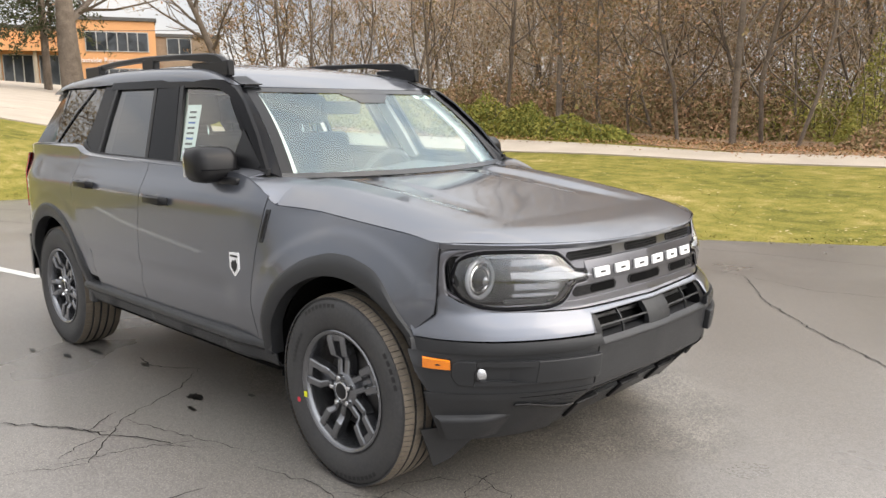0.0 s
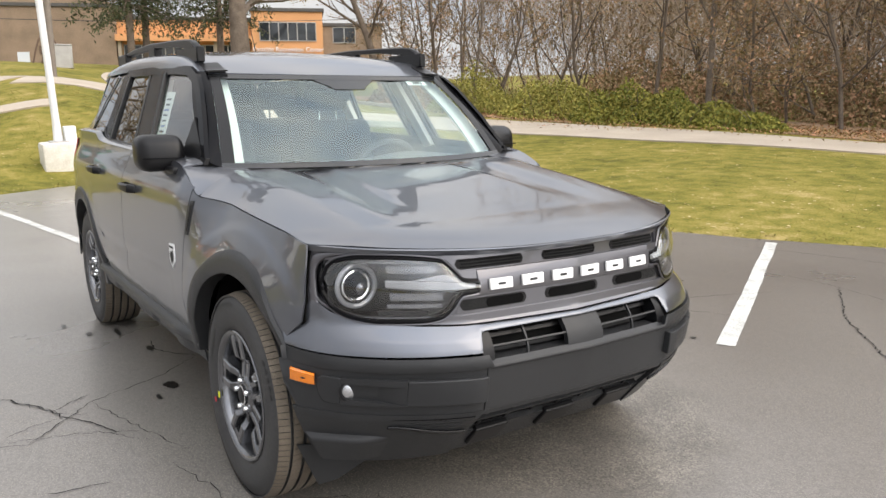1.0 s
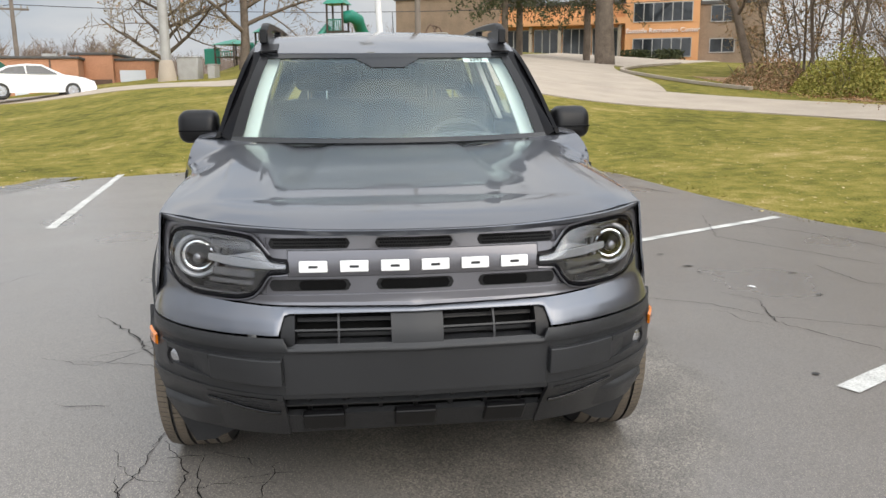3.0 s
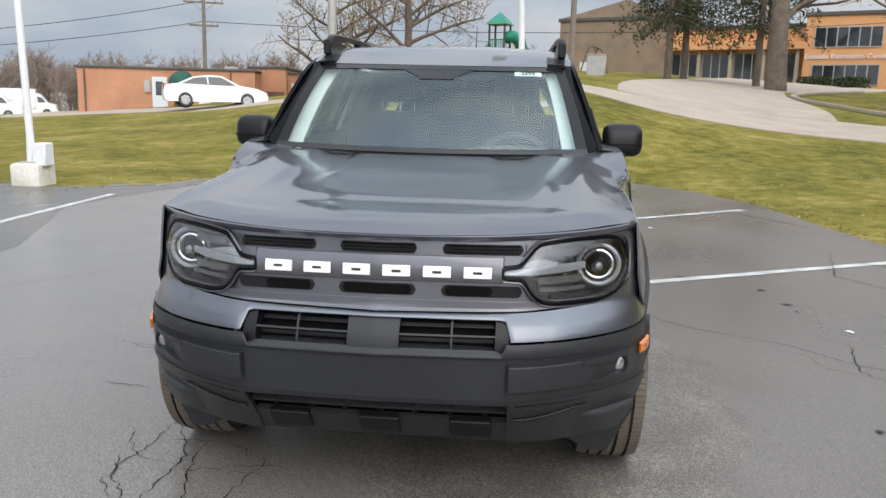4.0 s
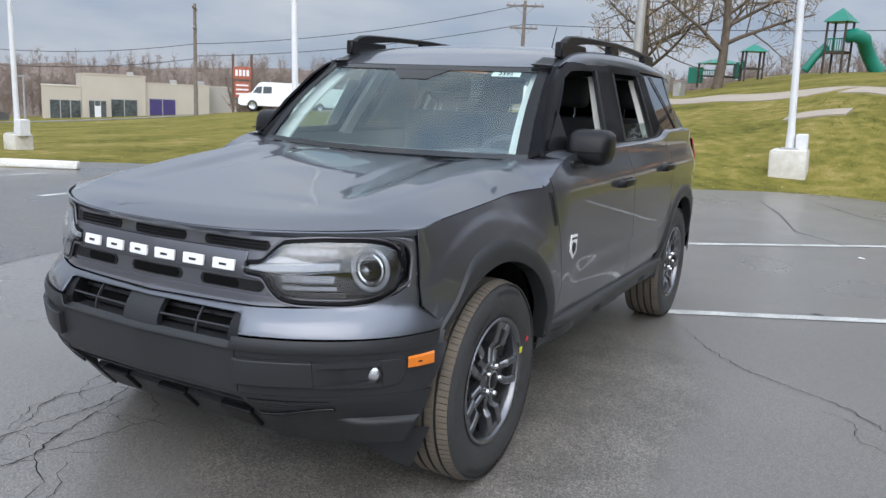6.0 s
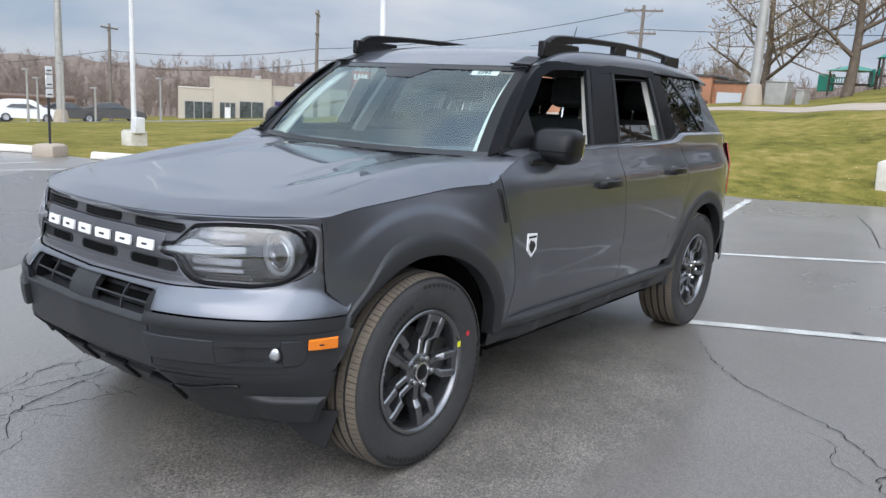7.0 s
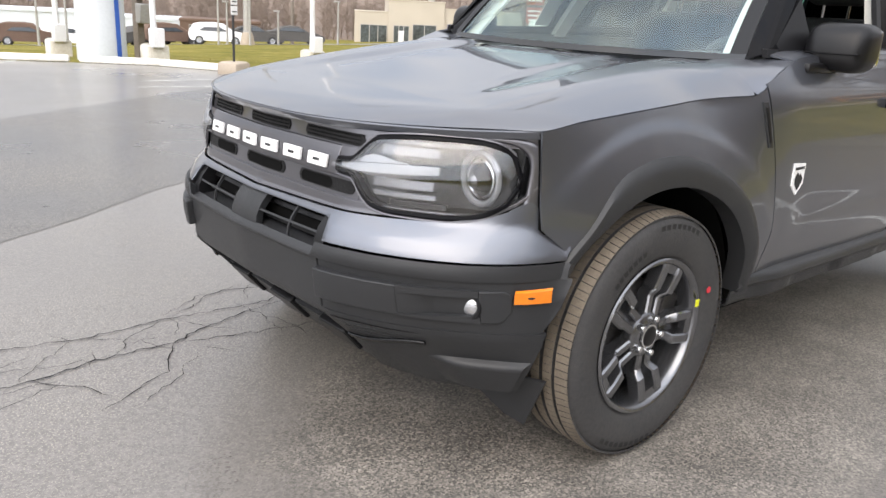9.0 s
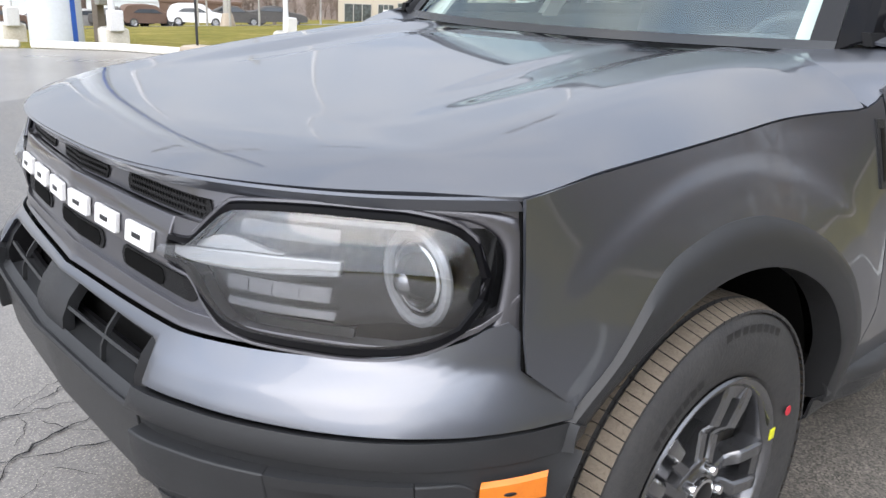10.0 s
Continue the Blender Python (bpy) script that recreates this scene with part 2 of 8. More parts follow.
    ramp.color_ramp.elements[1].position, ramp.color_ramp.elements[1].color = 1.0, (0.29, 0.26, 0.22, 1)
    for p, c in ((0.45, (0.142, 0.130, 0.116, 1)), (0.75, (0.194, 0.176, 0.154, 1)), (0.92, (0.250, 0.224, 0.192, 1))):
        ramp.color_ramp.elements.new(p).color = c
    fx = n.new("ShaderNodeMix")
    fx.data_type = "RGBA"
    l.new(tc.outputs["Object"], mp.inputs["Vector"])
    l.new(mp.outputs["Vector"], ln.inputs[0])
    l.new(tc.outputs["Object"], en.inputs["Vector"])
    l.new(tc.outputs["Object"], e2.inputs["Vector"])
    l.new(en.outputs["Fac"], a1.inputs[0])
    l.new(ln.outputs["Value"], a1.inputs[2])
    l.new(e2.outputs["Fac"], a2.inputs[0])
    l.new(a1.outputs[0], a2.inputs[2])
    l.new(a2.outputs[0], mk.inputs["Value"])
    l.new(tc.outputs["Object"], v2.inputs["Vector"])
    l.new(v2.outputs["Color"], s2.inputs["Color"])
    l.new(s2.outputs[0], ramp.inputs["Fac"])
    l.new(mk.outputs["Result"], fx.inputs["Factor"])
    l.new(mx.outputs["Result"], fx.inputs["A"])
    bn, br, bx = n.new("ShaderNodeTexNoise"), n.new("ShaderNodeMapRange"), n.new("ShaderNodeMix")
    bn.inputs["Scale"].default_value, bn.inputs["Detail"].default_value, bn.inputs["Roughness"].default_value = 3.0, 5.0, 0.6
    br.inputs["From Min"].default_value, br.inputs["From Max"].default_value = 0.36, 0.62
    br.inputs["To Min"].default_value, br.inputs["To Max"].default_value = 0.72, 1.16
    bx.data_type, bx.blend_type = "RGBA", "MULTIPLY"
    bx.inputs["Factor"].default_value = 1.0
    l.new(tc.outputs["Object"], bn.inputs["Vector"])
    l.new(bn.outputs["Fac"], br.inputs["Value"])
    l.new(ramp.outputs["Color"], bx.inputs["A"])
    l.new(br.outputs["Result"], bx.inputs["B"])
    l.new(bx.outputs["Result"], fx.inputs["B"])
    # the asphalt turns darker and browner towards +y, with a ragged, mottled change
    sx, tn, ta, tm, tx = n.new("ShaderNodeSeparateXYZ"), n.new("ShaderNodeTexNoise"), n.new("ShaderNodeMath"), n.new("ShaderNodeMapRange"), n.new("ShaderNodeMix")
    tn.inputs["Scale"].default_value, tn.inputs["Detail"].default_value, tn.inputs["Roughness"].default_value = 0.8, 6.0, 0.65
    ta.operation = "MULTIPLY_ADD"
    ta.inputs[1].default_value = 3.2
    tm.interpolation_type = "SMOOTHSTEP"
    tm.inputs["From Min"].default_value, tm.inputs["From Max"].default_value = 0.9, 4.2
    tx.data_type, tx.blend_type = "RGBA", "MULTIPLY"
    tx.inputs["B"].default_value = (0.74, 0.71, 0.68, 1)
    l.new(tc.outputs["Object"], sx.inputs[0])
    l.new(tc.outputs["Object"], tn.inputs["Vector"])
    l.new(tn.outputs["Fac"], ta.inputs[0])
    l.new(sx.outputs["Y"], ta.inputs[2])
    l.new(ta.outputs[0], tm.inputs["Value"])
    l.new(tm.outputs["Result"], tx.inputs["Factor"])
    l.new(mx.outputs["Result"], tx.inputs["A"])
    l.new(tx.outputs["Result"], fx.inputs["A"])
    l.new(fx.outputs["Result"], b.inputs["Base Color"])
    r2, cw, b2 = n.new("ShaderNodeMix"), n.new("ShaderNodeMapRange"), n.new("ShaderNodeMapRange")
    r2.inputs["B"].default_value = 0.46
    l.new(mk.outputs["Result"], r2.inputs["Factor"])
    l.new(rr.outputs["Result"], r2.inputs["A"])
    l.new(r2.outputs["Result"], b.inputs["Roughness"])
    cw.inputs["To Min"].default_value, cw.inputs["To Max"].default_value = 0.13, 0.03
    l.new(mk.outputs["Result"], cw.inputs["Value"])
    l.new(cw.outputs["Result"], b.inputs["Coat Weight"])
    b2.inputs["To Min"].default_value, b2.inputs["To Max"].default_value = 0.035, 0.17
    l.new(mk.outputs["Result"], b2.inputs["Value"])
    l.new(b2.outputs["Result"], n["Bump"].inputs["Strength"])
    return m


ASPHALT = asphalt_material("worn sealed asphalt", (0.177, 0.164, 0.152), (0.132, 0.123, 0.115), True)
DARKTAR = asphalt_material("newer dark asphalt", (0.108, 0.102, 0.097), (0.084, 0.080, 0.077))
DARKTAR.node_tree.nodes["Principled BSDF"].inputs["Specular IOR Level"].default_value = 0.28
DARKTAR.node_tree.nodes["Principled BSDF"].inputs["Coat Weight"].default_value = 0.0
CRACK = material("open crack in asphalt", (0.010, 0.009, 0.009), 0.95, 0.0, 0.3)
OIL = material("oil stain", (0.010, 0.010, 0.010), 0.35, 0.0, 0.3)
LINEPAINT = material("worn white road paint", (0.62, 0.62, 0.59), 0.7, 0.0, 0.35, 5.0, 90.0, 0.1)
CONCRETE = material("pale concrete", (0.41, 0.345, 0.275), 0.85, 0.0, 0.18, 0.9, 60.0, 0.2, 80.0)


def turf_material():
    m = material("autumn lawn turf", (0.13, 0.12, 0.03), 0.95, 0.0, 0.3, 0.3, 9.0, 0.6, 60.0, spec=0.1)
    n, l = m.node_tree.nodes, m.node_tree.links
    b = n["Principled BSDF"]
    tc = n.new("ShaderNodeTexCoord")
    total = None
    for scale, detail, weight in ((0.45, 3.0, 0.34), (3.2, 4.0, 0.36), (38.0, 3.0, 0.30)):
        t = n.new("ShaderNodeTexNoise")
        t.inputs["Scale"].default_value, t.inputs["Detail"].default_value = scale, detail
        l.new(tc.outputs["Object"], t.inputs["Vector"])
        k = n.new("ShaderNodeMath")
        k.operation = "MULTIPLY_ADD"
        k.inputs[1].default_value, k.inputs[2].default_value = weight, 0.0
        l.new(t.outputs["Fac"], k.inputs[0])
        if total:
            l.new(total, k.inputs[2])
        total = k.outputs[0]
    r = n.new("ShaderNodeValToRGB")
    e = r.color_ramp.elements
    e[0].position, e[0].color = 0.37, (0.062, 0.062, 0.014, 1)
    e[1].position, e[1].color = 0.64, (0.330, 0.250, 0.105, 1)
    for p, c in ((0.46, (0.130, 0.122, 0.024, 1)), (0.54, (0.200, 0.168, 0.040, 1))):
        q = e.new(p)
        q.color = c
    l.new(total, r.inputs["Fac"])
    l.new(r.outputs["Color"], b.inputs["Base Color"])
    return m


GRASSGROUND = turf_material()
BLADE = material("grass blades", (0.175, 0.160, 0.036), 0.85, 0.0, 0.3, 0.5, 5.0, color2=(0.270, 0.215, 0.080), random_hue=0.12, island=True, spec=0.1)
LAWNLEAF = material("pale fallen leaves", (0.56, 0.45, 0.25), 0.8, 0.0, 0.2, 3.0, 40.0, random_hue=0.12, island=True, spec=0.2)
FARWOOD = material("far bare branches", (0.280, 0.222, 0.185), 0.95, 0.0, 0.3, 0.05, 0.8, spec=0.1)
DRYLEAF = material("fallen dry leaves", (0.40, 0.24, 0.11), 0.8, 0.0, 0.3, 3.0, 40.0, random_hue=0.5, island=True, spec=0.2)
BARK = material("grey brown bark", (0.190, 0.150, 0.118), 0.9, 0.0, 0.35, 3.0, 30.0, 0.6, 14.0, spec=0.2)
TWIG = material("bare twigs", (0.400, 0.310, 0.215), 0.9, 0.0, 0.3, 2.0, 30.0, random_hue=0.2, spec=0.2)
BROWNLEAF = material("withered brown leaves", (0.36, 0.245, 0.130), 0.85, 0.0, 0.3, 1.0, 20.0, random_hue=0.5, island=True, spec=0.2)
GREENLEAF = material("late green leaves", (0.235, 0.230, 0.045), 0.75, 0.0, 0.3, 0.8, 20.0, random_hue=0.5, island=True, spec=0.2)
# yellower and paler than GREENLEAF, with sunlight put into the colour
YELLOWLEAF = material("sunlit yellow green leaves", (0.340, 0.315, 0.075), 0.75, 0.0, 0.3, 0.8, 20.0, random_hue=0.4, island=True, spec=0.2)
PINELEAF = material("dark spruce needles", (0.085, 0.100, 0.050), 0.85, 0.0, 0.3, 0.8, 20.0, random_hue=0.5, island=True, spec=0.2)
LITTER = material("leaf litter", (0.30, 0.175, 0.095), 0.95, 0.0, 0.4, 1.2, 24.0, 0.6, 20.0, color2=(0.17, 0.115, 0.068))
ORANGEWALL = material("orange rendered wall", (0.66, 0.33, 0.15), 0.85, 0.0, 0.10, 0.5, 20.0)
TANBRICK = material("tan brick wall", (0.30, 0.215, 0.150), 0.9, 0.0, 0.25, 0.8, 14.0, 0.2, 30.0)
REDBRICK = material("orange red brick wall", (0.54, 0.265, 0.155), 0.9, 0.0, 0.22, 0.7, 16.0, 0.2, 30.0)
BEIGE = material("beige stucco wall", (0.47, 0.42, 0.35), 0.9, 0.0, 0.08, 0.4, 20.0)
PALETAN = material("pale corrugated cladding", (0.40, 0.37, 0.33), 0.8, 0.0, 0.1, 0.4, 20.0)
SHOPGLASS = material("grey shop window glass", (0.10, 0.115, 0.12), 0.12, 0.0, 0.4, 0.5, 4.0)
PALEWALL = material("pale metal cladding", (0.62, 0.66, 0.70), 0.6, 0.0, 0.08, 0.4, 20.0)
BROWNWALL = material("brown brick shopfront", (0.15, 0.095, 0.07), 0.9, 0.0, 0.2, 0.6, 12.0)
ROOFGREY = material("dark roof edge", (0.09, 0.085, 0.08), 0.8, 0.0, 0.2)
DARKGLASS = material("dark window glass", (0.030, 0.036, 0.042), 0.06, 0.0, 0.3, 0.6, 8.0, coat=0.3)
PURPLE = material("purple window film", (0.060, 0.045, 0.16), 0.3, 0.0, 0.2)
GREENCANVAS = material("green awning canvas", (0.010, 0.085, 0.055), 0.8, 0.0, 0.15)
PLAYGREEN = material("green moulded plastic", (0.012, 0.22, 0.15), 0.4, 0.0, 0.12)
PLAYPOST = material("dark brown play posts", (0.075, 0.055, 0.042), 0.6, 0.0, 0.2)
POLEWHITE = material("white painted steel pole", (0.72, 0.72, 0.73), 0.45, 0.0, 0.10, 3.0, 40.0)
POLEGREY = material("galvanised pole", (0.40, 0.39, 0.37), 0.5, 0.3, 0.15, 3.0, 40.0)
WOODPOLE = material("weathered timber pole", (0.22, 0.185, 0.155), 0.9, 0.0, 0.25, 2.0, 40.0, 0.3, 40.0)
CABLE = material("black cable", (0.02, 0.02, 0.022), 0.6)
CARWHITE = material("white vehicle paint", (0.78, 0.78, 0.78), 0.3, 0.0, 0.05, coat=0.6)
SIGNRED = material("faded red sign panel", (0.42, 0.11, 0.06), 0.5, 0.0, 0.2)
SIGNBLUE = material("blue sign panel", (0.02, 0.10, 0.42), 0.4, 0.0, 0.1)
HILL = material("distant bare woods", (0.205, 0.150, 0.115), 0.95, 0.0, 0.35, 0.05, 0.6, color2=(0.135, 0.105, 0.085))


# ---- mesh helpers ----
def mesh(name, verts, faces, mat, smooth=True):
    me = bpy.data.meshes.new(name)
    me.from_pydata([tuple(map(float, v)) for v in verts], [], faces)
    me.update()
    if mat:
        me.materials.append(mat)
    if smooth:
        me.polygons.foreach_set("use_smooth", [True] * len(me.polygons))
    return me


def put(name, me, parent=None, label="", place=None):
    ob = new(name, me)
    if parent:
        ob.parent = parent
    if place is not None:
        ob.matrix_basis = place
    return tagged(ob, label)


def part(name, bm, mat, parent, label="", smooth=True, angle=0.7):
    me = bpy.data.meshes.new(name)
    bm.normal_update()
    bm.to_mesh(me)
    bm.free()
    me.materials.append(mat)
    if smooth:
        me.polygons.foreach_set("use_smooth", [True] * len(me.polygons))
        me.set_sharp_from_angle(angle=angle)
    return put(name, me, parent, label)


def thing(name, label, category, place=(0, 0, 0), rz=0.0, group="", kind=""):
    ob = new(name)
    ob.matrix_basis = pose(*place, 0, 0, rz)
    ob.empty_display_size = 0.1
    return tagged(ob, label, category, group, kind)


def box(bm, lo, hi, bevel=0.0, seg=2, m=None):
    vs = [bm.verts.new((x, y, z)) for x in (lo[0], hi[0]) for y in (lo[1], hi[1]) for z in (lo[2], hi[2])]
    quads = ((0, 1, 3, 2), (4, 6, 7, 5), (0, 4, 5, 1), (2, 3, 7, 6), (0, 2, 6, 4), (1, 5, 7, 3))
    fs = [bm.faces.new([vs[i] for i in q]) for q in quads]
    if bevel:
        es = list({e for f in fs for e in f.edges})
        out = bmesh.ops.bevel(bm, geom=es, offset=bevel, segments=seg, affect="EDGES", profile=0.5)
        vs = list({v for f in out["faces"] for v in f.verts} | {v for v in vs if v.is_valid})
    if m is not None:
        bmesh.ops.transform(bm, matrix=m, verts=[v for v in vs if v.is_valid])
    return vs


def boxes(*items, bevel=0.0):
    bm = bmesh.new()
    for lo, hi in items:
        box(bm, lo, hi, bevel)
    return bm


def tube(bm, pts, radii, sides=8, cap=True):
    pts = [Vector(p) for p in pts]
    if not hasattr(radii, "__len__"):
        radii = [radii] * len(pts)
    rings = []
    ref = Vector((0.123, 0.31, 0.94))
    for i, p in enumerate(pts):
        d = (pts[min(i + 1, len(pts) - 1)] - pts[max(i - 1, 0)]).normalized()
        a = d.cross(ref)
        if a.length < 1e-3:
            a = d.cross(Vector((1, 0, 0)))
        a.normalize()
        b = d.cross(a)
        rings.append([bm.verts.new(p + radii[i] * (math.cos(2 * math.pi * k / sides) * a + math.sin(2 * math.pi * k / sides) * b)) for k in range(sides)])
    for r, s in zip(rings, rings[1:]):
        for k in range(sides):
            bm.faces.new((r[k], r[(k + 1) % sides], s[(k + 1) % sides], s[k]))
    if cap and sides > 2:
        bm.faces.new(rings[0][::-1])
        bm.faces.new(rings[-1])
    return bm


def lathe(bm, profile, n=48, axis="y", closed=False):
    """Turns (radius, along) pairs round the axis."""
    rings = []
    for r, h in profile:
        ring = []
        for k in range(n):
            a = 2 * math.pi * k / n
            c, s = r * math.cos(a), r * math.sin(a)
            ring.append(bm.verts.new((c, h, s) if axis == "y" else (c, s, h) if axis == "z" else (h, c, s)))
        rings.append(ring)
    pairs = list(zip(rings, rings[1:])) + ([(rings[-1], rings[0])] if closed else [])
    for r, s in pairs:
        for k in range(n):
            bm.faces.new((r[k], r[(k + 1) % n], s[(k + 1) % n], s[k]))
    return bm


def grid(fn, nu, nv):
    verts = [fn(u / nu, v / nv) for v in range(nv + 1) for u in range(nu + 1)]
    w = nu + 1
    faces = [(j * w + i, j * w + i + 1, (j + 1) * w + i + 1, (j + 1) * w + i) for j in range(nv) for i in range(nu)]
    return verts, faces


def smooth(a, b, x):
    t = min(1.0, max(0.0, (x - a) / (b - a)))
    return t * t * (3 - 2 * t)


def lerp(a, b, t):
    return a + (b - a) * t


def knots(*pts):
    """A smooth curve through (x, y) knots, in rising x."""
    xs, ys = [p[0] for p in pts], [p[1] for p in pts]
    n = len(xs)
    d = [(ys[i + 1] - ys[i]) / (xs[i + 1] - xs[i]) for i in range(n - 1)]
    t = [d[0]] + [0 if d[i - 1] * d[i] <= 0 else 2 * d[i - 1] * d[i] / (d[i - 1] + d[i]) for i in range(1, n - 1)] + [d[-1]]

    def f(x):
        if x <= xs[0]:
            return ys[0]
        if x >= xs[-1]:
            return ys[-1]
        i = max(k for k in range(n - 1) if xs[k] <= x)
        h = xs[i + 1] - xs[i]
        s = (x - xs[i]) / h
        return (2 * s ** 3 - 3 * s ** 2 + 1) * ys[i] + (s ** 3 - 2 * s ** 2 + s) * h * t[i] + (-2 * s ** 3 + 3 * s ** 2) * ys[i + 1] + (s ** 3 - s ** 2) * h * t[i + 1]
    return f


def spline(*pts):
    """A natural cubic spline through (x, y) knots, in rising x: no jumps in curvature."""
    xs, ys = np.array([p[0] for p in pts], float), np.array([p[1] for p in pts], float)
    n, h = len(xs), np.diff(xs)
    a, r = np.eye(n), np.zeros(n)
    for i in range(1, n - 1):
        a[i, i - 1:i + 2] = h[i - 1], 2 * (h[i - 1] + h[i]), h[i]
        r[i] = 6 * ((ys[i + 1] - ys[i]) / h[i] - (ys[i] - ys[i - 1]) / h[i - 1])
    m = np.linalg.solve(a, r)
    xs, ys, h, m = xs.tolist(), ys.tolist(), h.tolist(), m.tolist()

    def f(x):
        x = min(xs[-1], max(xs[0], x))
        i = max([k for k in range(n - 1) if xs[k] <= x])
        p, q = xs[i + 1] - x, x - xs[i]
        return (m[i] * p ** 3 + m[i + 1] * q ** 3) / (6 * h[i]) + (ys[i] / h[i] - m[i] * h[i] / 6) * p + (ys[i + 1] / h[i] - m[i + 1] * h[i] / 6) * q
    return f


# ---- ground ----
LOT = [(40, 26), (9, 10.2), (-0.1, 6.2), (-2.2, 5.1), (-4.2, 4.35), (-6.4, 4.05), (-8.8, 3.9), (-10.7, 3.3), (-12.1, 2.3), (-12.5, 1.2), (-12.0, 0.2), (-11.1, -1.0), (-10.6, -2.6), (-9.7, -4.2), (-8.0, -5.5), (-6.5, -6.6), (-5.4, -8.0), (-4.75, -9.4), (-4.45, -10.6), (-4.0, -11.6), (-3.1, -12.4), (-1.0, -13.4), (6, -16.6), (40, -29)]


def inside_lot(x, y):
    hit = False
    for (x0, y0), (x1, y1) in zip(LOT, LOT[1:] + LOT[:1]):
        if (y0 > y) != (y1 > y) and x < (x1 - x0) * (y - y0) / (y1 - y0) + x0:
            hit = not hit
    return hit


def lot_distance(x, y):
    """Metres outside the tarmac's edge, 0 on it."""
    if inside_lot(x, y):
        return 0.0
    best = 1e9
    for (x0, y0), (x1, y1) in zip(LOT, LOT[1:] + LOT[:1]):
        dx, dy = x1 - x0, y1 - y0
        t = min(1, max(0, ((x - x0) * dx + (y - y0) * dy) / (dx * dx + dy * dy)))
        best = min(best, math.hypot(x - x0 - t * dx, y - y0 - t * dy))
    return best


# the lie of the land round the lot, by compass angle: height 45 m out, how fast it gets there, and where it levels off
rise = knots((0, 0.3), (60, 1.0), (100, 1.4), (118, 1.5), (135, 2.45), (146, 2.45), (157, 3.0), (163, 3.5), (173, 4.15), (180, 4.3), (187, 3.6), (191, 2.75), (196, 2.45), (205, 1.4), (210, 0.85), (217, 0.03), (222, -0.35), (227, -0.95), (235, -1.55), (240, -1.8), (248, -2.15), (254, -2.5), (270, -2.6), (300, -1.5), (330, 0.0), (360, 0.3))
bend = knots((0, 1.0), (150, 1.0), (160, 0.9), (170, 0.7), (178, 0.5), (186, 0.65), (192, 0.6), (197, 0.7), (204, 1.0), (360, 1.0))
level = knots((0, 90), (140, 90), (155, 50), (170, 50), (178, 60), (186, 60), (191, 36), (196, 32), (205, 33), (212, 40), (220, 46), (228, 55), (240, 60), (300, 70), (360, 90))


def land(x, y):
    """The height of the ground."""
    s = lot_distance(x, y)
    if s <= 0:
        return 0.0
    a = math.degrees(math.atan2(y - 0.8, x - 2.6)) % 360
    top = level(a)
    h = rise(a) * (min(s, top) / 45) ** bend(a) * (1 - math.exp(-s / 2.2)) - 0.03 * max(0.0, min(s, 95) - top)
    return h + 0.04 * noise.noise((x * 0.15, y * 0.15, 0)) * min(1, s / 6)


def axis_steps(marks):
    out = []
    for a, b, n in marks:
        out += [a + (b - a) * i / n for i in range(n)]
    return out + [marks[-1][1]]


gx = axis_steps([(-1600, -400, 6), (-400, -120, 10), (-120, -40, 30), (-40, 20, 90), (20, 60, 16), (60, 400, 8), (400, 1600, 4)])
gy = axis_steps([(-1600, -400, 6), (-400, -120, 10), (-120, -40, 30), (-40, 40, 110), (40, 120, 16), (120, 400, 8), (400, 1600, 4)])
gv = [(x, y, land(x, y) - (0.06 if lot_distance(x, y) <= 0.0 else 0.0)) for y in gy for x in gx]
gw = len(gx)
gf = [(j * gw + i, j * gw + i + 1, (j + 1) * gw + i + 1, (j + 1) * gw + i) for j in range(len(gy) - 1) for i in range(gw - 1)]
ground = put("ground", mesh("ground", gv, gf, GRASSGROUND))
tagged(ground, "sloping autumn lawn of yellowing green grass", "ground", kind="structure")

bm = bmesh.new()
top = [bm.verts.new((x, y, 0.0)) for x, y in LOT]
low = [bm.verts.new((x, y, -0.12)) for x, y in LOT]
bm.faces.new(top)
for i in range(len(LOT)):
    j = (i + 1) % len(LOT)
    bm.faces.new((top[j], top[i], low[i], low[j]))
bmesh.ops.triangulate(bm, faces=[f for f in bm.faces if len(f.verts) > 4])
bmesh.ops.recalc_face_normals(bm, faces=bm.faces)
road = part("road", bm, ASPHALT, None, smooth=False)
tagged(road, "worn grey asphalt car park with cracks", "road", kind="structure")


def stripe(x0, y0, x1, y1, width=0.1):
    d = Vector((x1 - x0, y1 - y0, 0)).normalized()
    nrm = Vector((-d.y, d.x, 0)) * width / 2
    bm = bmesh.new()
    n = 14
    rows = []
    for i in range(n + 1):
        p = Vector((x0, y0, 0.004)).lerp(Vector((x1, y1, 0.004)), i / n)
        j = 0.006
        rows.append((bm.verts.new(p + nrm + nrm.normalized() * random.uniform(-j, j)), bm.verts.new(p - nrm + nrm.normalized() * random.uniform(-j, j))))
    for a, b in zip(rows, rows[1:]):
        bm.faces.new((a[0], a[1], b[1], b[0]))
    ob = part("parking_line", bm, LINEPAINT, None, smooth=False)
    return tagged(ob, "worn white painted parking bay line on asphalt", "road marking", "parking bay lines", "structure")


for a in ((-2.65, 0.66, -4.55, 4.1), (-5.35, 0.08, -8.1, 3.5), (-0.10, 1.95, -1.9, 5.05), (-4.9, -0.25, -10.7, -1.17), (-5.0, -3.15, -10.2, -3.93),
          (-3.55, -4.85, -7.4, -5.15), (-3.2, -6.45, -5.9, -6.5), (-2.0, -8.75, -4.7, -8.5), (-2.3, -9.52, -3.6, -9.62), (0.5, -10.3, -1.5, -13.1), (3.0, -11.5, 1.3, -14.2)):
    stripe(*a)

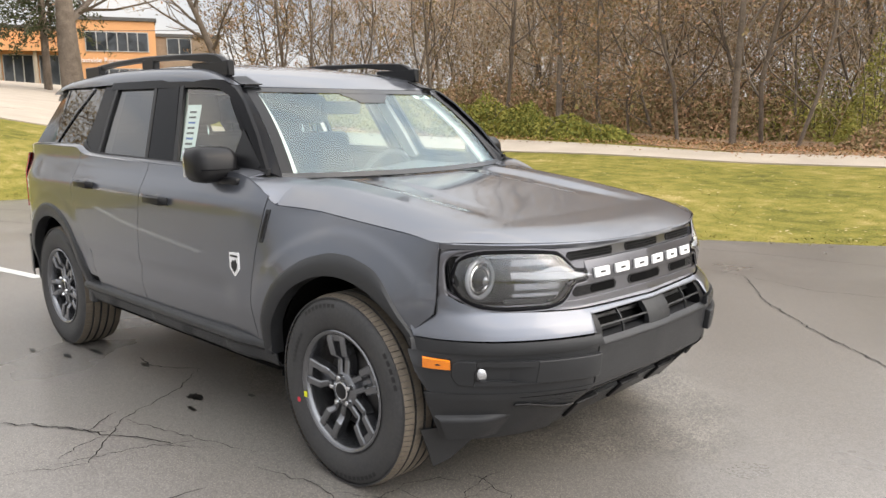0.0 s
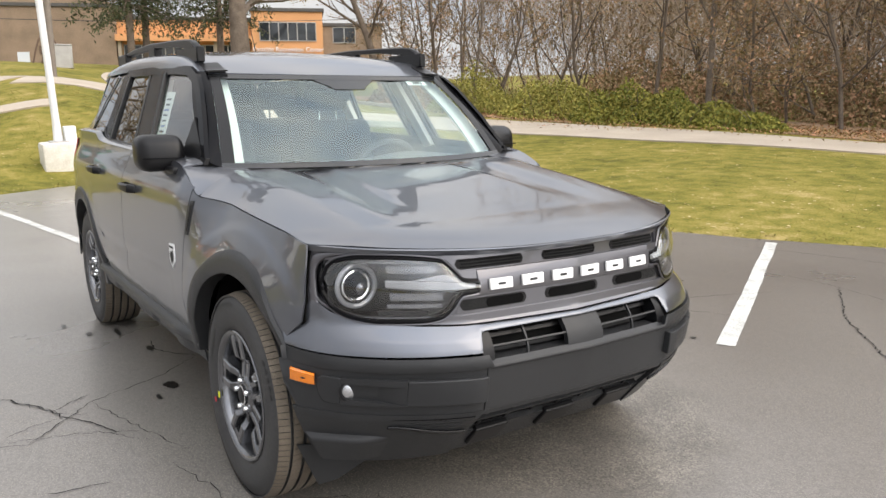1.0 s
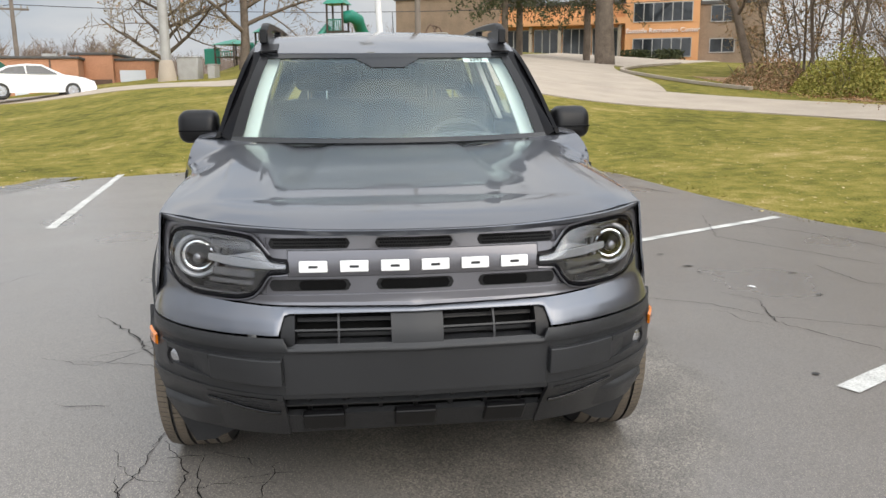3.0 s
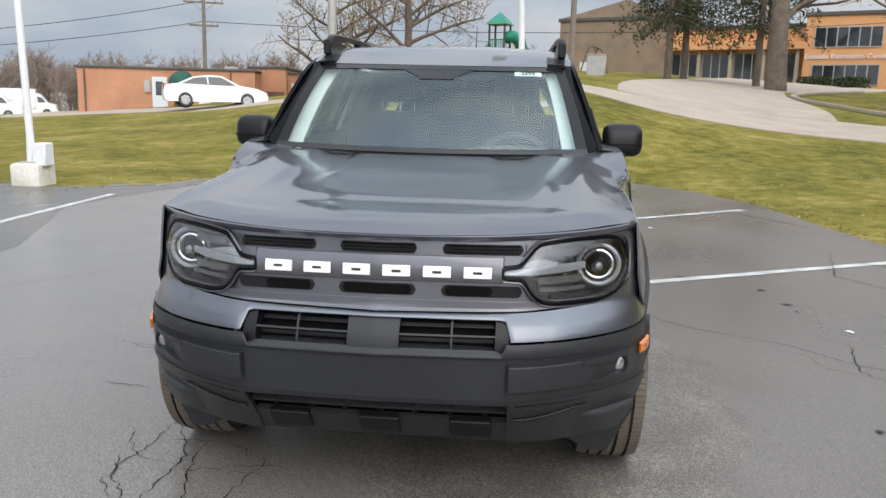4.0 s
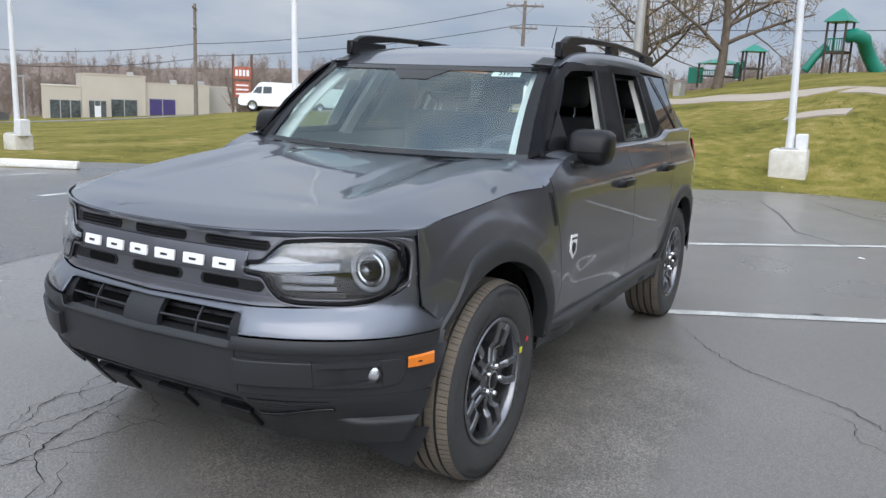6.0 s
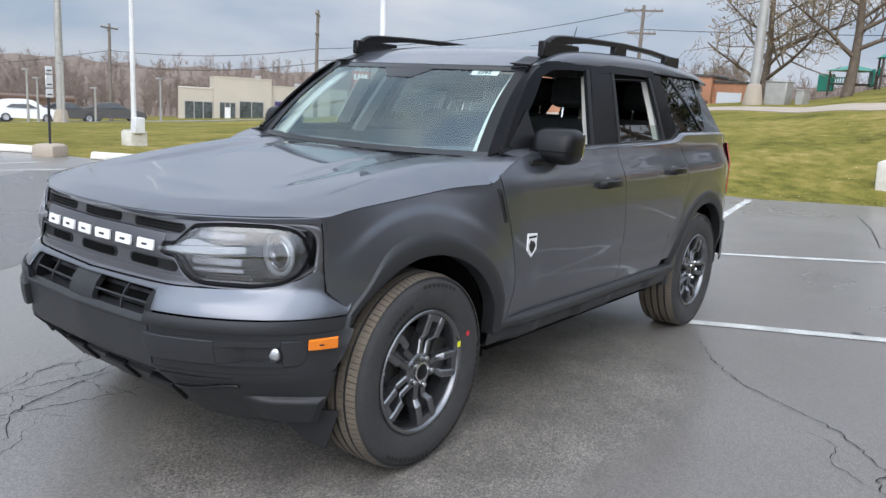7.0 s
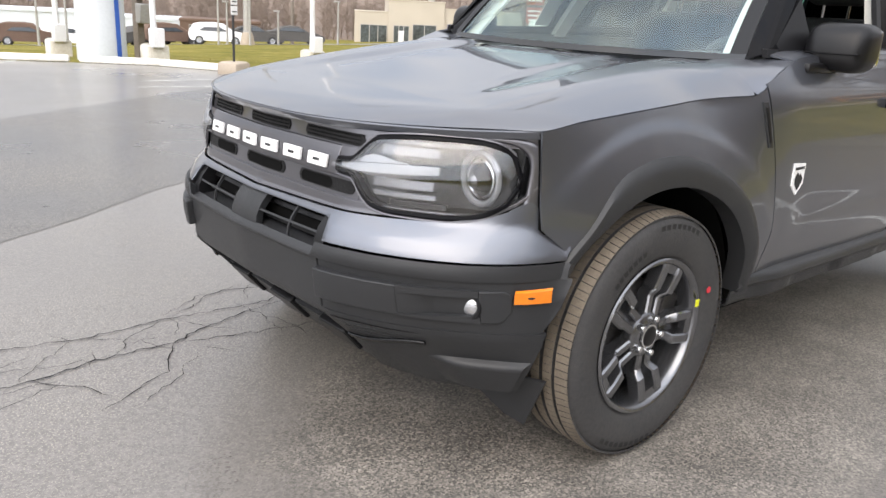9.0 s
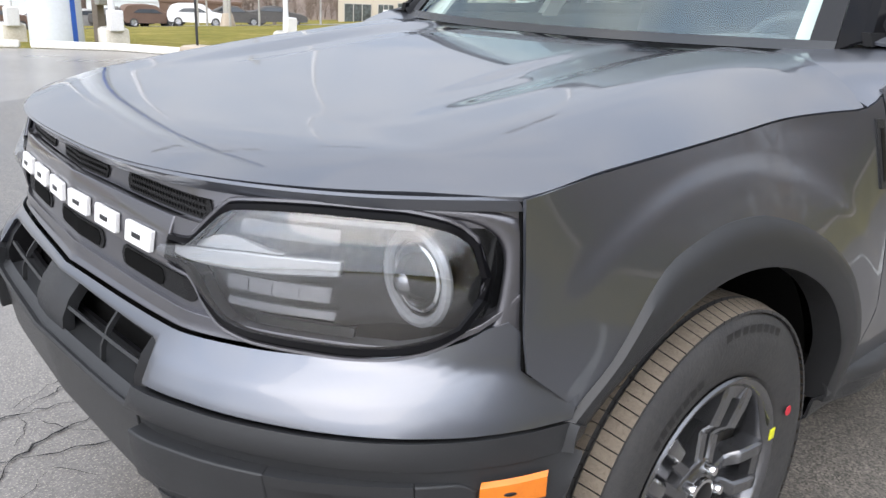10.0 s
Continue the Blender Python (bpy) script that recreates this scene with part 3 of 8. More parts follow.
# ---- the grey sport utility car ----
car = thing("sport_utility_car", "grey metallic sport utility car with black cladding parked on asphalt", "car")
WB, HUBZ = 2.67, 0.355
ARCH = 0.485

half_width = spline((-3.41, 0.66), (-3.36, 0.74), (-3.26, 0.80), (-3.08, 0.845), (-2.7, 0.873), (-2.1, 0.884), (-1.3, 0.886), (-0.6, 0.880), (-0.2, 0.872), (0.1, 0.856), (0.3, 0.826), (0.44, 0.785), (0.52, 0.75))


def side_y(x, z):
    """Half width of the lower body at x, z."""
    y = half_width(x)
    front = smooth(-0.55, -0.15, x)
    y -= lerp(0.052 * smooth(0.97, 1.14, z), max(0.02, half_width(x) - 0.785 + 0.023 * smooth(-0.1, 0.43, x)) * min(1.0, max(0.0, (z - 0.70) / 0.29)) ** 1.25, front)
    y -= 0.035 * smooth(0.62, 0.40, z)
    mid = smooth(-0.6, -0.75, x) * smooth(-2.3, -2.15, x)
    y -= mid * 0.013 * (smooth(0.676, 0.652, z) - smooth(0.64, 0.53, z) * 0.85)
    for c in (0.0, -WB):
        r = math.hypot(x - c, z - HUBZ)
        y += 0.0045 * smooth(0.600, 0.565, r) * smooth(0.50, 0.66, z)
    return y


glass_base = knots((-3.3, 0.73), (-2.9, 0.782), (-2.2, 0.815), (-1.3, 0.810), (-0.9, 0.785), (-0.55, 0.745), (-0.4, 0.72))
glass_top = knots((-3.3, 0.56), (-2.9, 0.625), (-2.2, 0.655), (-1.5, 0.655), (-1.0, 0.628), (-0.5, 0.60))


def glass_y(z, x):
    return lerp(glass_base(x), glass_top(x), (z - 1.10) / 0.40)


def solid(ob, t=0.006, offset=0.0):
    """Gives a sheet its thickness, with crisp rims."""
    me = ob.data
    n = len(me.vertices)
    co, nr = np.empty(n * 3), np.empty(n * 3)
    me.vertices.foreach_get("co", co)
    me.vertices.foreach_get("normal", nr)
    co, nr = co.reshape(-1, 3), nr.reshape(-1, 3)
    outer = co + nr * (t * (offset + 1) / 2)
    inner = outer - nr * t
    faces = [tuple(f.vertices) for f in me.polygons]
    use = {}
    for f in faces:
        for a, b in zip(f, f[1:] + f[:1]):
            use[(a, b)] = 1
    rim = [(b, a, a + n, b + n) for a, b in use if (b, a) not in use]
    made = mesh(me.name, np.vstack((outer, inner)), faces + [tuple(v + n for v in f[::-1]) for f in faces] + rim, me.materials[0])
    made.set_sharp_from_angle(angle=0.8)
    ob.data = made
    bpy.data.meshes.remove(me)
    return ob


def sided(verts, faces, s):
    return [(x, s * y, z) for x, y, z in verts], [f if s > 0 else f[::-1] for f in faces]


def skin(name, fn, nu, nv, mat, parent, s=1, label="", t=0.006):
    v, f = sided(*grid(fn, nu, nv), s)
    ob = put(name, mesh(name, v, f, mat), parent, label)
    return solid(ob, t) if t else ob


def arch_low(x, low):
    for c in (0.0, -WB):
        r = lerp(ARCH, 0.446, smooth(0.16, 0.36, x - c)) if c == 0.0 else ARCH
        if abs(x - c) < r:
            low = max(low, HUBZ + math.sqrt(r ** 2 - (x - c) ** 2))
    if x > 0.36:
        low = max(low, 0.652 + 0.85 * (x - 0.365))
    return low


seam_front = knots((0.4, -0.520), (0.64, -0.514), (0.77, -0.486), (0.97, -0.430), (1.13, -0.400))
seam_mid = knots((0.4, -1.503), (0.54, -1.500), (0.78, -1.490), (1.05, -1.440), (1.15, -1.425))
seam_rear = knots((0.4, -2.05), (0.6, -2.10), (0.75, -2.19), (0.86, -2.275), (0.95, -2.31), (1.10, -2.27), (1.2, -2.25))
belt = knots((-3.4, 1.175), (-2.9, 1.190), (-2.33, 1.186), (-2.22, 1.150), (-2.1, 1.142), (-1.3, 1.128), (-0.66, 1.116), (-0.58, 1.104), (-0.50, 1.078), (-0.43, 1.046), (-0.35, 1.020), (-0.2, 0.995))
hood_side = spline((-0.40, 1.006), (-0.29, 1.001), (-0.06, 0.985), (0.22, 0.961), (0.44, 0.941))


def side_skin(name, x0, x1, low, high, s, nu, nv, offset=0.0, mat=PAINT, label="", gap=0.002):
    def f(u, v):
        xm = lerp(x0(0.8), x1(0.8), u)
        for _ in range(3):
            z = lerp(arch_low(xm, low), high(xm), v)
            xm = lerp(x0(z) - gap, x1(z) + gap, u)
        z = lerp(arch_low(xm, low), high(xm), v)
        return xm, side_y(xm, z) + offset, z
    return skin(name, f, nu, nv, mat, car, s, label)


def fender_top(x):
    if x > 0.2:
        return lerp(hood_side(x), 0.936, max(0.0, 1 - (0.437 - x) / 0.17) ** 2.6)
    return lerp(hood_side(x), belt(x), smooth(-0.355, -0.46, x))


for s in (1, -1):
    side_skin("fender", lambda z: 0.436 - 0.006 * smooth(0.75, 0.66, z), seam_front, 0.45, fender_top, s, 44, 16)
    def corner(u, v):
        x = lerp(-0.381, -0.60, v)
        z1 = fender_top(x)
        return x, lerp(0.60, side_y(x, z1) - 0.001, u), lerp(lerp(1.062, 1.104, v ** 0.8), z1, u ** 2)
    skin("fender_corner", corner, 10, 10, PAINT, car, s)
    side_skin("front_door", seam_front, seam_mid, 0.455, belt, s, 30, 22)
    side_skin("rear_door", seam_mid, seam_rear, 0.455, belt, s, 26, 22)
    side_skin("quarter_panel", seam_rear, lambda z: -3.405, 0.50, belt, s, 40, 16)
    # added black sheet behind the skins paints the shut lines dark
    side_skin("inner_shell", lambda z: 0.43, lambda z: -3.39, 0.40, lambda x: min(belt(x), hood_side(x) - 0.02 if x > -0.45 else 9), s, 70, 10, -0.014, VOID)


# bonnet
hood_lip = spline((0.0, 0.748), (0.2, 0.742), (0.4, 0.700), (0.55, 0.630), (0.68, 0.530), (0.745, 0.455), (0.765, 0.430))


def hood_z(x, y):
    a = abs(y)
    side = hood_side(x)
    w = side_y(x, fender_top(x)) - 0.004
    crown = knots_crown(x)
    q = min(1.0, a / w)
    edge = fender_top(x)
    z = edge + (side + crown - edge) * (1 - 0.12 * q * q - 0.88 * max(0.0, (q - 0.76) / 0.24) ** 1.5)
    fade = smooth(0.50, 0.05, x)
    z -= 0.016 * fade * smooth(0.50, 0.40, a)
    dome = 0.285 + 0.05 * smooth(-0.4, 0.4, x)
    z += 0.007 * smooth(0.34, -0.10, x) * smooth(dome + 0.022, dome - 0.022, a)
    return z


knots_crown = spline((-0.6, 0.082), (-0.3, 0.076), (0.0, 0.062), (0.3, 0.042), (0.55, 0.020), (0.75, 0.0))


def hood_point(u, v):
    y = lerp(-1, 1, u)
    a = abs(y)
    half_rear, half_front = 0.792, 0.760
    yf = y * half_front
    front = hood_lip(abs(yf))
    rear = -0.376 - 0.102 * (1 - a ** 4)
    x = lerp(rear, front, v)
    yy = y * (side_y(x, fender_top(x)) - 0.004)
    z = hood_z(x, yy)
    d = front - x
    lip = 0.918 + 0.018 * a ** 2
    k = max(0.0, 1 - d / 0.17)
    z = lerp(z, lip, k ** 2.6)
    return x, yy, z


skin("bonnet", hood_point, 116, 44, PAINT, car, label="grey bonnet with raised edges")
skin("bonnet_lip", lambda u, v: (hood_lip(abs(lerp(-0.76, 0.76, u))) - 0.012 * v, lerp(-0.76, 0.76, u), 0.918 + 0.018 * lerp(-1, 1, u) ** 2 - 0.016 * v), 60, 2, PAINT, car)
# cowl, and an added black sheet as the darkness of the engine bay
skin("cowl", lambda u, v: (lerp(-0.30 - 0.16 * (1 - abs(lerp(-1, 1, u)) ** 4), -0.60, v) , lerp(-0.70, 0.70, u), lerp(1.0 + 0.075 * (1 - abs(lerp(-1, 1, u)) ** 2.4), 1.085, v)), 30, 4, BLACK, car, label="black cowl panel")
skin("bay_floor", lambda u, v: (lerp(-0.40, 0.40, v), lerp(-0.76, 0.76, u), 0.93), 6, 6, VOID, car)


# windscreen, pillars, roof
def ws_point(u, v, edge=0.0):
    y = lerp(-1, 1, u)
    hw = lerp(0.690, 0.588, v)
    bow_b, bow_t = 0.13, 0.10
    x = lerp(-0.545 + bow_b * (1 - y * y), -0.972 + bow_t * (1 - y * y), v)
    z = lerp(1.092 - 0.008 * (1 - y * y), 1.474 - 0.004 * (1 - y * y), v)
    bulge = 0.02 * math.sin(math.pi * v)
    return x + bulge + edge, hw * y, z + bulge


def band(name, u0, u1, v0, v1, mat, off=0.004, nu=20, nv=6, label=""):
    return skin(name, lambda u, v: ws_point(lerp(u0, u1, u), lerp(v0, v1, v), off), nu, nv, mat, car, label=label, t=0.003 if mat is not WINDSHIELD else 0.0)


wind = band("windscreen", 0.0, 1.0, 0.0, 1.0, WINDSHIELD, 0.0, 28, 16, "clear raked windscreen")
wind.visible_shadow = False
band("frit_top", 0.0, 1.0, 0.935, 1.0, FRIT, nu=28, nv=2)
band("frit_bottom", 0.0, 1.0, 0.0, 0.045, FRIT, nu=28, nv=2)
band("frit_edge", 0.0, 0.035, 0.045, 0.955, BLACK, nu=2, nv=14)
band("frit_edge", 0.965, 1.0, 0.045, 0.955, BLACK, nu=2, nv=14)
skin("sensor_patch", lambda u, v: ws_point(lerp(0.5 - lerp(0.065, 0.125, smooth(0, 1, v)), 0.5 + lerp(0.065, 0.125, smooth(0, 1, v)), u), lerp(0.80, 0.940, v), 0.003), 12, 8, FRIT, car, label="black sensor patch printed on the glass", t=0.002)

roof_mid = spline((-3.45, 1.500), (-3.25, 1.572), (-3.0, 1.598), (-2.4, 1.630), (-1.8, 1.627), (-1.4, 1.597), (-1.1, 1.542), (-0.87, 1.468))
roof_side = spline((-3.45, 1.45), (-3.2, 1.530), (-2.9, 1.565), (-2.3, 1.592), (-1.8, 1.590), (-1.4, 1.575), (-1.15, 1.540), (-0.97, 1.478))


def roof_point(u, v):
    y = lerp(-1, 1, u)
    front = -0.968 + 0.10 * (1 - y * y)
    x = lerp(front, -3.42, v)
    hw = knots((-3.45, 0.50), (-3.0, 0.565), (-2.0, 0.60), (-1.3, 0.60), (-0.97, 0.588))(x)
    a = abs(y)
    z = lerp(roof_side(x if v > 0.05 else min(x, -0.97)), roof_mid(x), (1 - a ** 2.2)) if v > 0.0 else lerp(1.476, 1.470, 1 - a * a)
    return x, hw * y, z


roof = skin("roof", roof_point, 40, 50, PAINT, car, label="grey roof panel")


def roof_edge(x):
    hw = knots((-3.45, 0.50), (-3.0, 0.565), (-2.0, 0.60), (-1.3, 0.60), (-0.97, 0.588))(x)
    return hw, roof_side(x)


dlo_top = knots((-3.1, 1.515), (-2.9, 1.522), (-2.2, 1.522), (-1.5, 1.515), (-1.15, 1.500), (-0.98, 1.462), (-0.85, 1.415))


def roof_rim(u, v):
    x = lerp(-0.985, -3.30, u)
    y0, z0 = roof_edge(x)
    zt = min(dlo_top(x), z0 - 0.004)
    y1 = glass_y(zt, x)
    k = v
    return x, lerp(y0, y1 + 0.004, math.sin(k * math.pi / 2)), lerp(z0, zt, 1 - math.cos(k * math.pi / 2))


def shoulder(u, v):
    x = lerp(-0.57, -3.30, u)
    z0 = belt(x)
    y0, y1 = side_y(x, z0), (glass_y(1.12, x) if x > -3.2 else 0.70) - 0.004
    return x, lerp(y0, y1, v), z0 + 0.012 * math.sin(v * math.pi / 2)


for s in (1, -1):
    skin("shoulder", shoulder, 60, 4, PAINT, car, s)
    skin("roof_side", roof_rim, 50, 6, PAINT, car, s)

    # windscreen pillar, from the glass edge round to the door frame
    def pillar(u, v):
        x0, y0, z0 = ws_point(1.0, v)
        z1 = lerp(1.112, 1.470, v)
        x1 = lerp(-0.575, -1.01, v) - 0.02 * math.sin(math.pi * v)
        p = lerp(y0, glass_y(z1, x1) + 0.006, u)
        return lerp(x0, x1, u), p + 0.012 * math.sin(math.pi * u), lerp(z0, z1, u) + 0.012 * math.sin(math.pi * u)
    skin("windscreen_pillar", pillar, 8, 20, GLOSSBLACK, car, s, "black windscreen pillar")

    # strip from pillar to rail over the roof
    def collar(u, v):
        x = lerp(-0.935, -1.07, v)
        a = lerp(0.86, 1.0, u)
        hw = 0.596
        y = a * hw
        z = lerp(roof_side(x), roof_mid(x), 1 - a ** 2.2)
        return x - 0.05 * (a - 0.86), y, z + 0.006
    skin("pillar_cap", collar, 4, 5, BLACK, car, s)


def pane_poly(name, pts, mat, s, off=0.0, label="", parent=None):
    """A flat-sided pane on the side glass plane, from (x, z) corners, with 4 mm thickness."""
    vs = [(x, s * (glass_y(z, x) + off), z) for x, z in pts]
    n = len(vs)
    vs += [(x, s * (glass_y(z, x) + off - 0.004), z) for x, z in pts]
    fs = [tuple(range(n)), tuple(range(2 * n - 1, n - 1, -1))] + [(i, i + n, (i + 1) % n + n, (i + 1) % n) for i in range(n)]
    if mat in (TINT, SIDEGLASS):
        vs, fs = vs[:n], fs[:1]
    if s > 0:
        fs = [f[::-1] for f in fs]
    ob = put(name, mesh(name, vs, fs, mat, False), parent or car, label)
    ob.visible_shadow = mat not in (TINT, SIDEGLASS)
    return ob


def strip_poly(name, line, width, mat, s, off, depth=0.018, label=""):
    """A moulding of the given width along (x, z) points on the side glass plane."""
    bm = bmesh.new()
    rows = []
    for i, (x, z) in enumerate(line):
        a, b = line[max(0, i - 1)], line[min(len(line) - 1, i + 1)]
        dx, dz = b[0] - a[0], b[1] - a[1]
        L = math.hypot(dx, dz)
        nx, nz = -dz / L * width / 2, dx / L * width / 2
        rows.append([bm.verts.new((x + k * nx, s * (glass_y(z + k * nz, x + k * nx) + o), z + k * nz)) for k, o in ((-1, off - depth), (-1, off), (1, off), (1, off - depth))])
    for a, b in zip(rows, rows[1:]):
        for k in range(4):
            bm.faces.new((a[k], a[(k + 1) % 4], b[(k + 1) % 4], b[k]))
    bm.faces.new(rows[0])
    bm.faces.new(rows[-1][::-1])
    bmesh.ops.recalc_face_normals(bm, faces=bm.faces)
    return part(name, bm, mat, car, label)


front_win = [(-0.62, 1.135), (-0.74, 1.262), (-0.89, 1.385), (-0.97, 1.436), (-1.08, 1.470), (-1.40, 1.482), (-1.32, 1.30), (-1.245, 1.135)]
rear_win = [(-1.53, 1.140), (-1.61, 1.33), (-1.66, 1.490), (-1.99, 1.500), (-2.11, 1.498), (-2.10, 1.30), (-2.09, 1.160)]
rear_low = [(-1.53, 1.140), (-1.57, 1.233), (-2.095, 1.238), (-2.09, 1.160)]
quarter_win = [(-2.34, 1.192), (-2.30, 1.35), (-2.29, 1.505), (-2.90, 1.512), (-2.91, 1.35), (-2.86, 1.198)]
for s in (1, -1):
    strip_poly("door_frame", [(-0.585, 1.115), (-0.715, 1.262), (-0.86, 1.392), (-0.95, 1.450), (-1.07, 1.490), (-1.22, 1.500), (-1.62, 1.508), (-2.19, 1.514)], 0.040, GLOSSBLACK, s, 0.010, label="gloss black window frame")
    strip_poly("belt_moulding", [(-0.56, 1.120), (-1.3, 1.134), (-2.12, 1.150), (-2.22, 1.158), (-2.30, 1.190), (-2.325, 1.215)], 0.026, BLACK, s, 0.012, label="black belt moulding")
    pane_poly("b_pillar", [(-1.26, 1.130), (-1.425, 1.500), (-1.64, 1.505), (-1.515, 1.135)], GLOSSBLACK, s, 0.006, "gloss black centre pillar")
    pane_poly("c_pillar", [(-2.105, 1.165), (-2.125, 1.510), (-2.28, 1.512), (-2.295, 1.35), (-2.325, 1.195), (-2.24, 1.165)], GLOSSBLACK, s, 0.006, "gloss black rear pillar")
    strip_poly("sash", [(-1.390, 1.49), (-1.315, 1.31), (-1.240, 1.13)], 0.030, BLACK, s, 0.009)
    strip_poly("sash", [(-1.655, 1.49), (-1.595, 1.32), (-1.527, 1.13)], 0.028, BLACK, s, 0.009)
    strip_poly("sash", [(-2.115, 1.505), (-2.11, 1.32), (-2.095, 1.15)], 0.028, BLACK, s, 0.009)
    if s < 0:
        w1 = pane_poly("window_pane", front_win, SIDEGLASS, s, -0.004, "raised front side window")
        w2 = pane_poly("window_pane", rear_win, TINT, s, -0.004, "dark tinted rear side window")
        w1.visible_shadow = False
    else:
        w2 = pane_poly("window_pane", rear_low, SIDEGLASS, s, -0.008, "half lowered rear side window")
    pane_poly("quarter_glass", quarter_win, TINT, s, 0.004, "dark tinted rear quarter glass")
    strip_poly("quarter_trim", [(-2.44, 1.508), (-2.64, 1.36), (-2.80, 1.205)], 0.012, LAMPGREY, s, 0.010, 0.006)
    # glossy tail corner glass towards the tailgate
    skin("rear_corner_glass", lambda u, v: (lerp(-2.86, -3.30, u), lerp(glass_y(lerp(1.195, 1.50, v), -2.86), lerp(0.70, 0.50, v), u), lerp(1.190, lerp(1.512, 1.50, u), v)), 8, 6, GLOSSBLACK, car, s)


# tail: panel, lamps, bumper
def tail_point(u, v):
    y = lerp(-1, 1, u)
    z = lerp(0.40, 1.52, v)
    hw = lerp(0.68, 0.50, smooth(1.0, 1.5, z))
    x = -3.41 + 0.10 * smooth(1.1, 1.52, z) + 0.015 * y * y
    return x, hw * y, z


skin("tailgate", tail_point, 16, 20, PAINT, car, label="grey tailgate")
for s in (1, -1):
    skin("tail_lamp", lambda u, v: (lerp(-3.20, -3.395, u), half_width(lerp(-3.20, -3.395, u)) + 0.004 - 0.03 * smooth(1.0, 1.13, lerp(0.80, 1.13, v)), lerp(0.80, 1.13, v)), 6, 6, RED, car, s, "red tail lamp")
    skin("rear_bumper", lambda u, v: (lerp(-2.67 - 0.47, -3.425, u), half_width(lerp(-3.14, -3.405, u)) + 0.012, lerp(0.36, 0.60, v)), 10, 4, PLASTIC, car, s, "charcoal plastic rear bumper")
skin("rear_bumper_centre", lambda u, v: (-3.43, lerp(-0.68, 0.68, u), lerp(0.36, 0.60, v)), 4, 2, PLASTIC, car)
part("underbody", boxes(((-3.4, -0.70, 0.26), (-0.62, 0.70, 0.42)), ((-0.62, -0.50, 0.27), (0.52, 0.50, 0.50))), VOID, car)


# wheel arch cladding and sills
def arch_cladding(cx, s):
    bm = bmesh.new()
    a0, a1 = (36, 173) if cx > -1 else (-2, 182)
    n = 48
    prof = ((0.426, -0.05), (0.426, 0.006), (0.432, 0.009), (0.470, 0.013), (0.490, 0.013), (0.500, 0.006), (0.506, 0.001), (0.507, -0.03))
    rows = []
    for i in range(n + 1):
        a = radians(lerp(a0, a1, i / n))
        row = []
        for r, o in prof:
            rr = r
            if cx > -1 and math.cos(a) < 0:
                rr = lerp(r, 0.426 + (r - 0.426) * 0.62, smooth(0.62, 0.40, HUBZ + r * math.sin(a)))
            elif cx > -1:
                rr = lerp(r, 0.426 + (r - 0.426) * 0.42, smooth(0.16, 0.36, r * math.cos(a)))
            x, z = cx + rr * math.cos(a), HUBZ + rr * math.sin(a)
            base = side_y(min(0.47, max(-3.4, x)), min(0.85, max(z, 0.60)))
            low = smooth(0.58, 0.40, z) * (1 if x < cx else 0 if cx > -1 else 1)
            base -= 0.030 * low
            row.append(bm.verts.new((x, s * (base + o), z)))
        rows.append(row)
    for a, b in zip(rows, rows[1:]):
        for k in range(len(prof) - 1):
            bm.faces.new((a[k], a[k + 1], b[k + 1], b[k]))
    bmesh.ops.recalc_face_normals(bm, faces=bm.faces)
    return part("wheel_arch_cladding", bm, PLASTIC, car, "charcoal plastic wheel arch cladding")


def arch_liner(cx, s):
    bm = bmesh.new()
    lathe(bm, ((0.445, 0.50 * s), (0.445, 0.80 * s)), 48)
    for v in list(bm.verts):
        if v.co.z < (0.17 if v.co.x > 0 and abs(v.co.y) > 0.6 else -0.06):
            bm.verts.remove(v)
    c = [bm.verts.new((0.445 * math.cos(radians(a)), 0.50 * s, 0.445 * math.sin(radians(a)))) for a in range(-6, 187, 8)]
    bm.faces.new(c)
    bmesh.ops.translate(bm, verts=bm.verts, vec=(cx, 0, HUBZ))
    return part("wheel_well", bm, VOID, car, "black wheel well liner")


def sill(u, v):
    x = lerp(-0.415, -2.23, u)
    z = lerp(0.462, 0.335, v)
    o = knots((0.0, -0.004), (0.12, 0.030), (0.30, 0.034), (0.42, 0.012), (0.8, 0.002), (1.0, -0.06))(v)
    win = smooth(-0.75, -0.80, x) * smooth(-1.15, -1.10, x) + smooth(-1.45, -1.50, x) * smooth(-1.95, -1.90, x)
    o -= 0.016 * win * smooth(0.42, 0.5, v) * smooth(0.9, 0.8, v)
    return x, 0.848 + o - 0.022 * smooth(-0.66, -0.50, x), z


for s in (1, -1):
    for c in (0.0, -WB):
        arch_cladding(c, s)
        arch_liner(c, s)
    skin("sill_cladding", sill, 60, 14, PLASTIC, car, s, "charcoal plastic sill cladding")


# wheels
def tyre_mesh():
    R, ri = 0.357, 0.222
    prof = [(ri, 0.085), (0.228, 0.100), (0.240, 0.106), (0.265, 0.1125), (0.295, 0.114), (0.320, 0.110), (0.338, 0.101), (0.346, 0.094)]
    bm = bmesh.new()
    lathe(bm, prof, 72)
    back = [(r, -h) for r, h in prof]
    lathe(bm, back, 72)
    lathe(bm, ((0.346, 0.094), (0.346, -0.094)), 72)
    return bm


